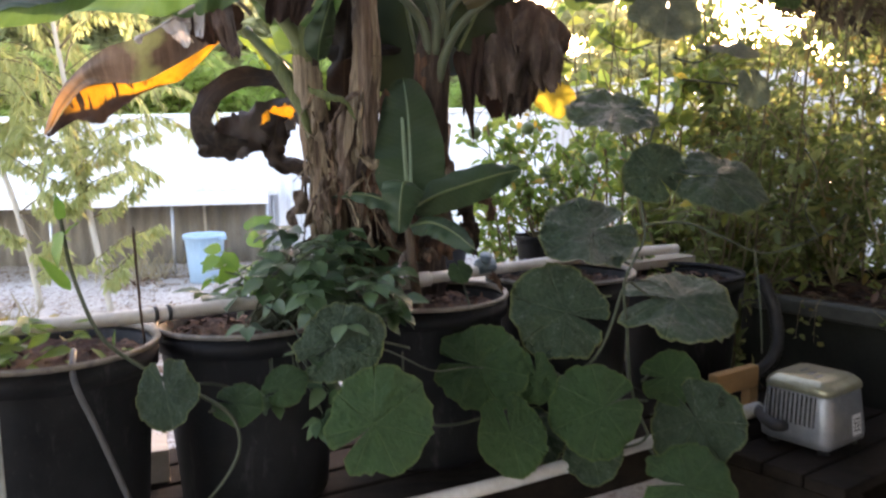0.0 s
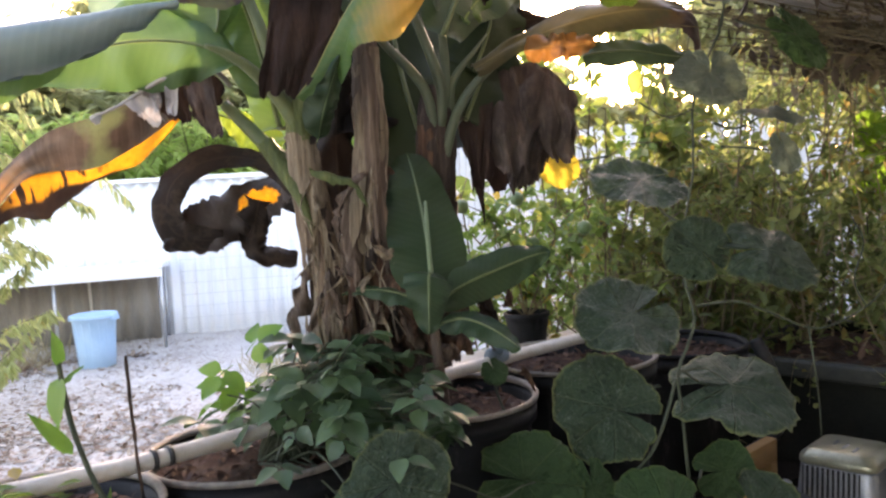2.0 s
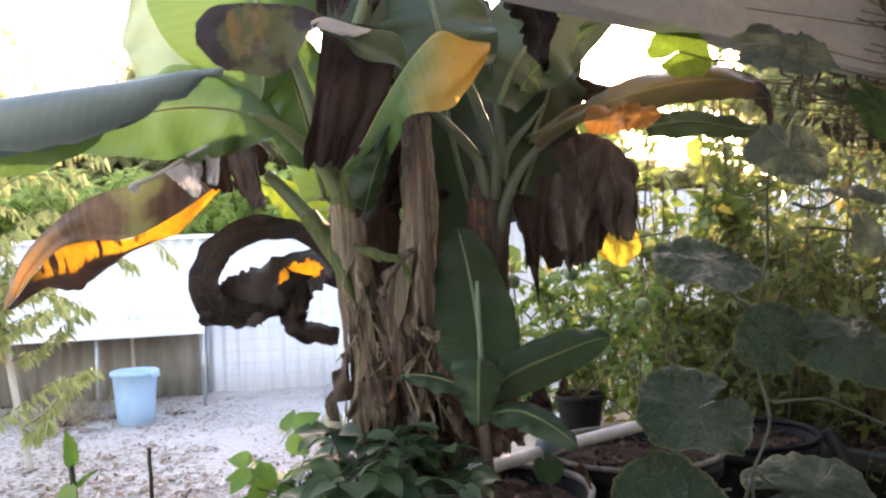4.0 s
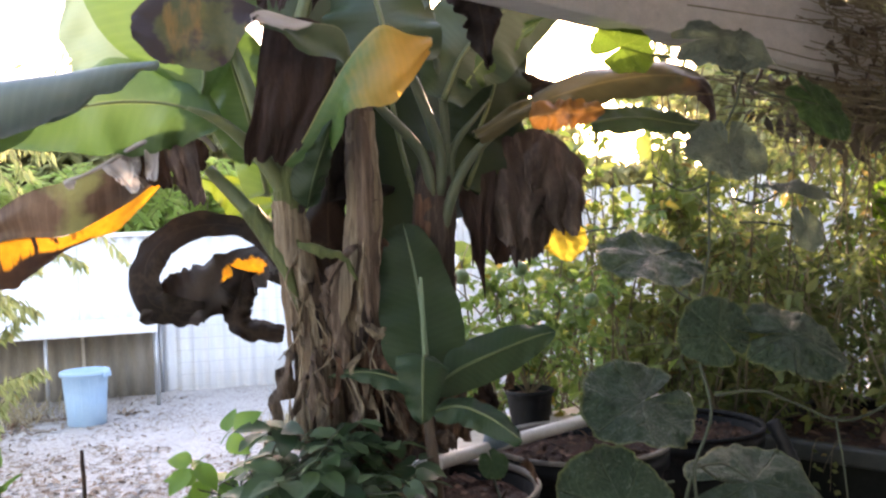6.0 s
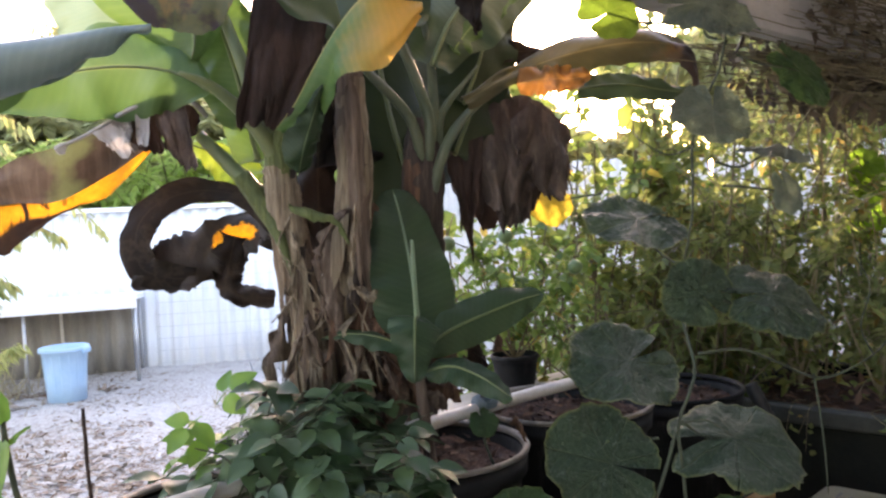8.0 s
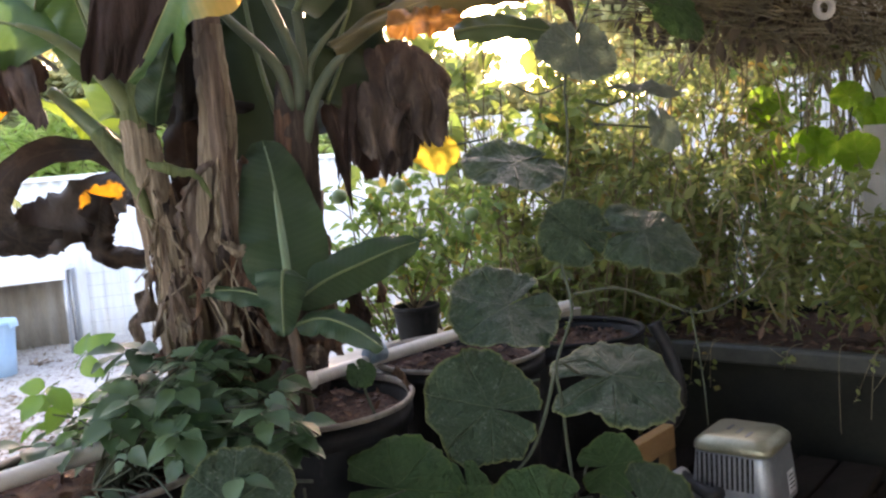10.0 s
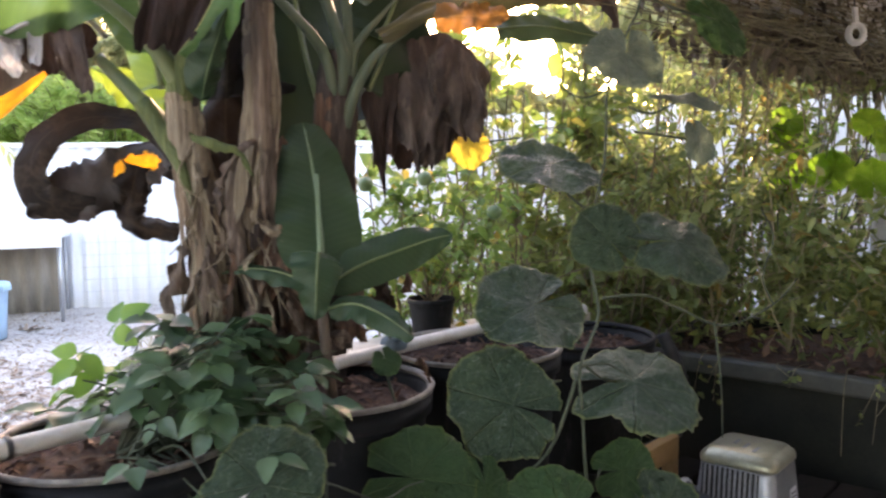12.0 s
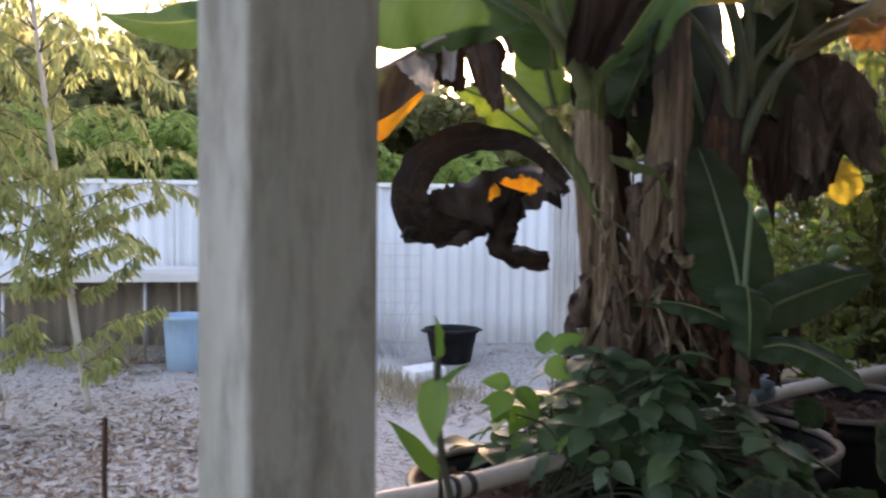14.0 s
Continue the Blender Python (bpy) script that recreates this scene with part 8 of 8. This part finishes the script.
def hedge(x0, x1, y, top, seed, label, mat=None, big=1.0):
    """Arching feathery sprays over a dark core of stems."""
    rnd, rs = random.Random(seed), np.random.RandomState(seed)
    h = thing("hedge_bush", label, "hedge", ((x0 + x1) / 2, y, 0))
    v, f, pos, ax = [], [], [], []
    for i in range(int((x1 - x0) * 52)):
        p = Vector((rnd.uniform(x0, x1), y + rnd.uniform(-0.3, 0.7), 0.0))
        a = rnd.uniform(-math.pi, math.pi)
        hgt = top * rnd.uniform(0.62, 1.0)
        q = p + Vector((math.cos(a) * 0.55, math.sin(a) * 0.5 - 0.15, hgt))
        line = spline([p, p + Vector((math.cos(a) * 0.12, math.sin(a) * 0.12, hgt * 0.7)), q, q + Vector((math.cos(a) * 0.35, math.sin(a) * 0.3, -0.18))], 22)
        tube_data(line[::3], [0.012, 0.003], 8, 4, v, f)
        for k in range(6, 22):
            t = (line[min(k + 1, 21)] - line[k - 1]).normalized()
            s = t.cross(Vector((0, 0, 1)))
            for sg in (-1, 1):
                for _ in range(3):
                    pos.append(tuple(line[k] + t * rnd.uniform(-0.05, 0.05)))
                    ax.append(tuple(s * sg + t * 0.4 + Vector((0, 0, rnd.uniform(-0.5, 0.25)))))
    tagged(hang("twig_growth", mesh_of("twig_growth", v, f, TWIG), h), kind="stuff")
    n = len(pos)
    tagged(hang("sprays", leaf_cloud("sprays", pos, np.array(ax), unit(rs, n) * 0.4 + [0, -0.2, 1], rs.uniform(0.10, 0.22, n) * big, mat or HEDGE, 0.22 * big, 0.25), h), kind="stuff")


hedge(-6.2, -3.6, 11.5, 2.65, 1, "bright green feathery hedge rising over the fence")
hedge(-3.7, -1.2, 11.6, 2.6, 2, "bright green feathery hedge rising over the fence")
hedge(-9.0, -6.1, 11.6, 2.7, 3, "bright green feathery hedge rising over the fence")
hedge(-1.3, 1.0, 12.2, 2.3, 4, "low green hedge behind the fence")

hedge(-9.5, -4.2, 14.0, 3.7, 5, "tall olive shrubs behind the hedge", GUM, 1.4)
hedge(-4.4, 1.2, 14.2, 3.4, 6, "tall olive shrubs behind the hedge", GUM, 1.4)
hedge(1.0, 5.8, 13.6, 2.7, 7, "olive shrubs beyond the paling fence", GUM, 1.4)
hedge(5.6, 10.5, 10.2, 3.4, 8, "olive shrubs beyond the paling fence", GUM, 1.4)


def weeping_tree():
    t = thing("weeping_tree", "slender young tree with drooping narrow leaves", "tree", (-2.86, 7.2, 0))
    v, f = [], []
    rnd, rs = random.Random(6), np.random.RandomState(6)
    trunk = spline([(-2.86, 7.2, 0), (-2.96, 7.2, 0.68), (-3.04, 7.2, 1.34), (-3.11, 7.2, 1.95), (-3.19, 7.2, 2.6), (-3.3, 7.2, 3.6)], 30)
    tube_data(trunk, [0.03, 0.026, 0.012], 30, 8, v, f)
    second = spline([(-3.6, 7.5, 0), (-3.7, 7.4, 0.9), (-3.95, 7.3, 1.9), (-4.1, 7.2, 3.0), (-4.15, 7.2, 3.8)], 22)
    tube_data(second, [0.03, 0.022, 0.01], 22, 8, v, f)
    hang("trunk", mesh_of("trunk", v, f, PALE_BARK), t, "pale slender trunks")
    v, f, pos, ax = [], [], [], []

    def spray(line, k0, per):
        tube_data(line, [0.008, 0.0025], 16, 4, v, f)
        for k in range(k0, len(line)):
            d = (line[min(k + 1, len(line) - 1)] - line[k - 1]).normalized()
            for _ in range(per):
                pos.append(tuple(line[k] + Vector((rnd.gauss(0, 0.02), rnd.gauss(0, 0.02), rnd.gauss(0, 0.012)))))
                ax.append(tuple(d * 0.4 + Vector((rnd.gauss(0, 0.32), rnd.gauss(0, 0.4), -0.85 + rnd.gauss(0, 0.2)))))

    # boughs that arch out of the trunks
    for i in range(84):
        src = trunk if i % 2 else second
        p = src[rnd.randint(9, len(src) - 1)]
        a = rnd.uniform(-math.pi, math.pi)
        L = rnd.uniform(0.4, 0.95)
        q = p + Vector((math.cos(a) * L, math.sin(a) * L, rnd.uniform(0.05, 0.4)))
        e = q + Vector((math.cos(a) * L * 0.4, math.sin(a) * L * 0.4, -rnd.uniform(0.1, 0.45)))
        spray(spline([p, (p + q) / 2 + Vector((0, 0, 0.12)), q, e], 24), 5, 4)
    # low sprays that rise towards their tips
    for i in range(21):
        src = second if i % 3 else trunk
        p = src[rnd.randint(2, 10)]
        e = Vector((rnd.uniform(-3.6, -2.4), rnd.uniform(6.5, 7.2), p.z + rnd.uniform(0.1, 0.65)))
        spray(spline([p, p.lerp(e, 0.5) + Vector((0, 0, -0.05)), e], 30), 6, 4)
    for ex, ez in ((-2.3, 1.53), (-2.28, 0.78), (-2.5, 1.25)):
        spray(spline([second[5], Vector((-3.1, 7.1, ez - 0.35)), Vector((ex - 0.35, 6.95, ez - 0.12)), Vector((ex, 6.9, ez))], 34), 6, 5)
    tagged(hang("twig_growth", mesh_of("twig_growth", v, f, TWIG), t), kind="stuff")
    n = len(pos)
    tagged(hang("foliage", leaf_cloud("foliage", pos, np.array(ax), unit(rs, n), rs.uniform(0.07, 0.14, n), WEEP, 0.24, 0.2), t), kind="stuff")


weeping_tree()
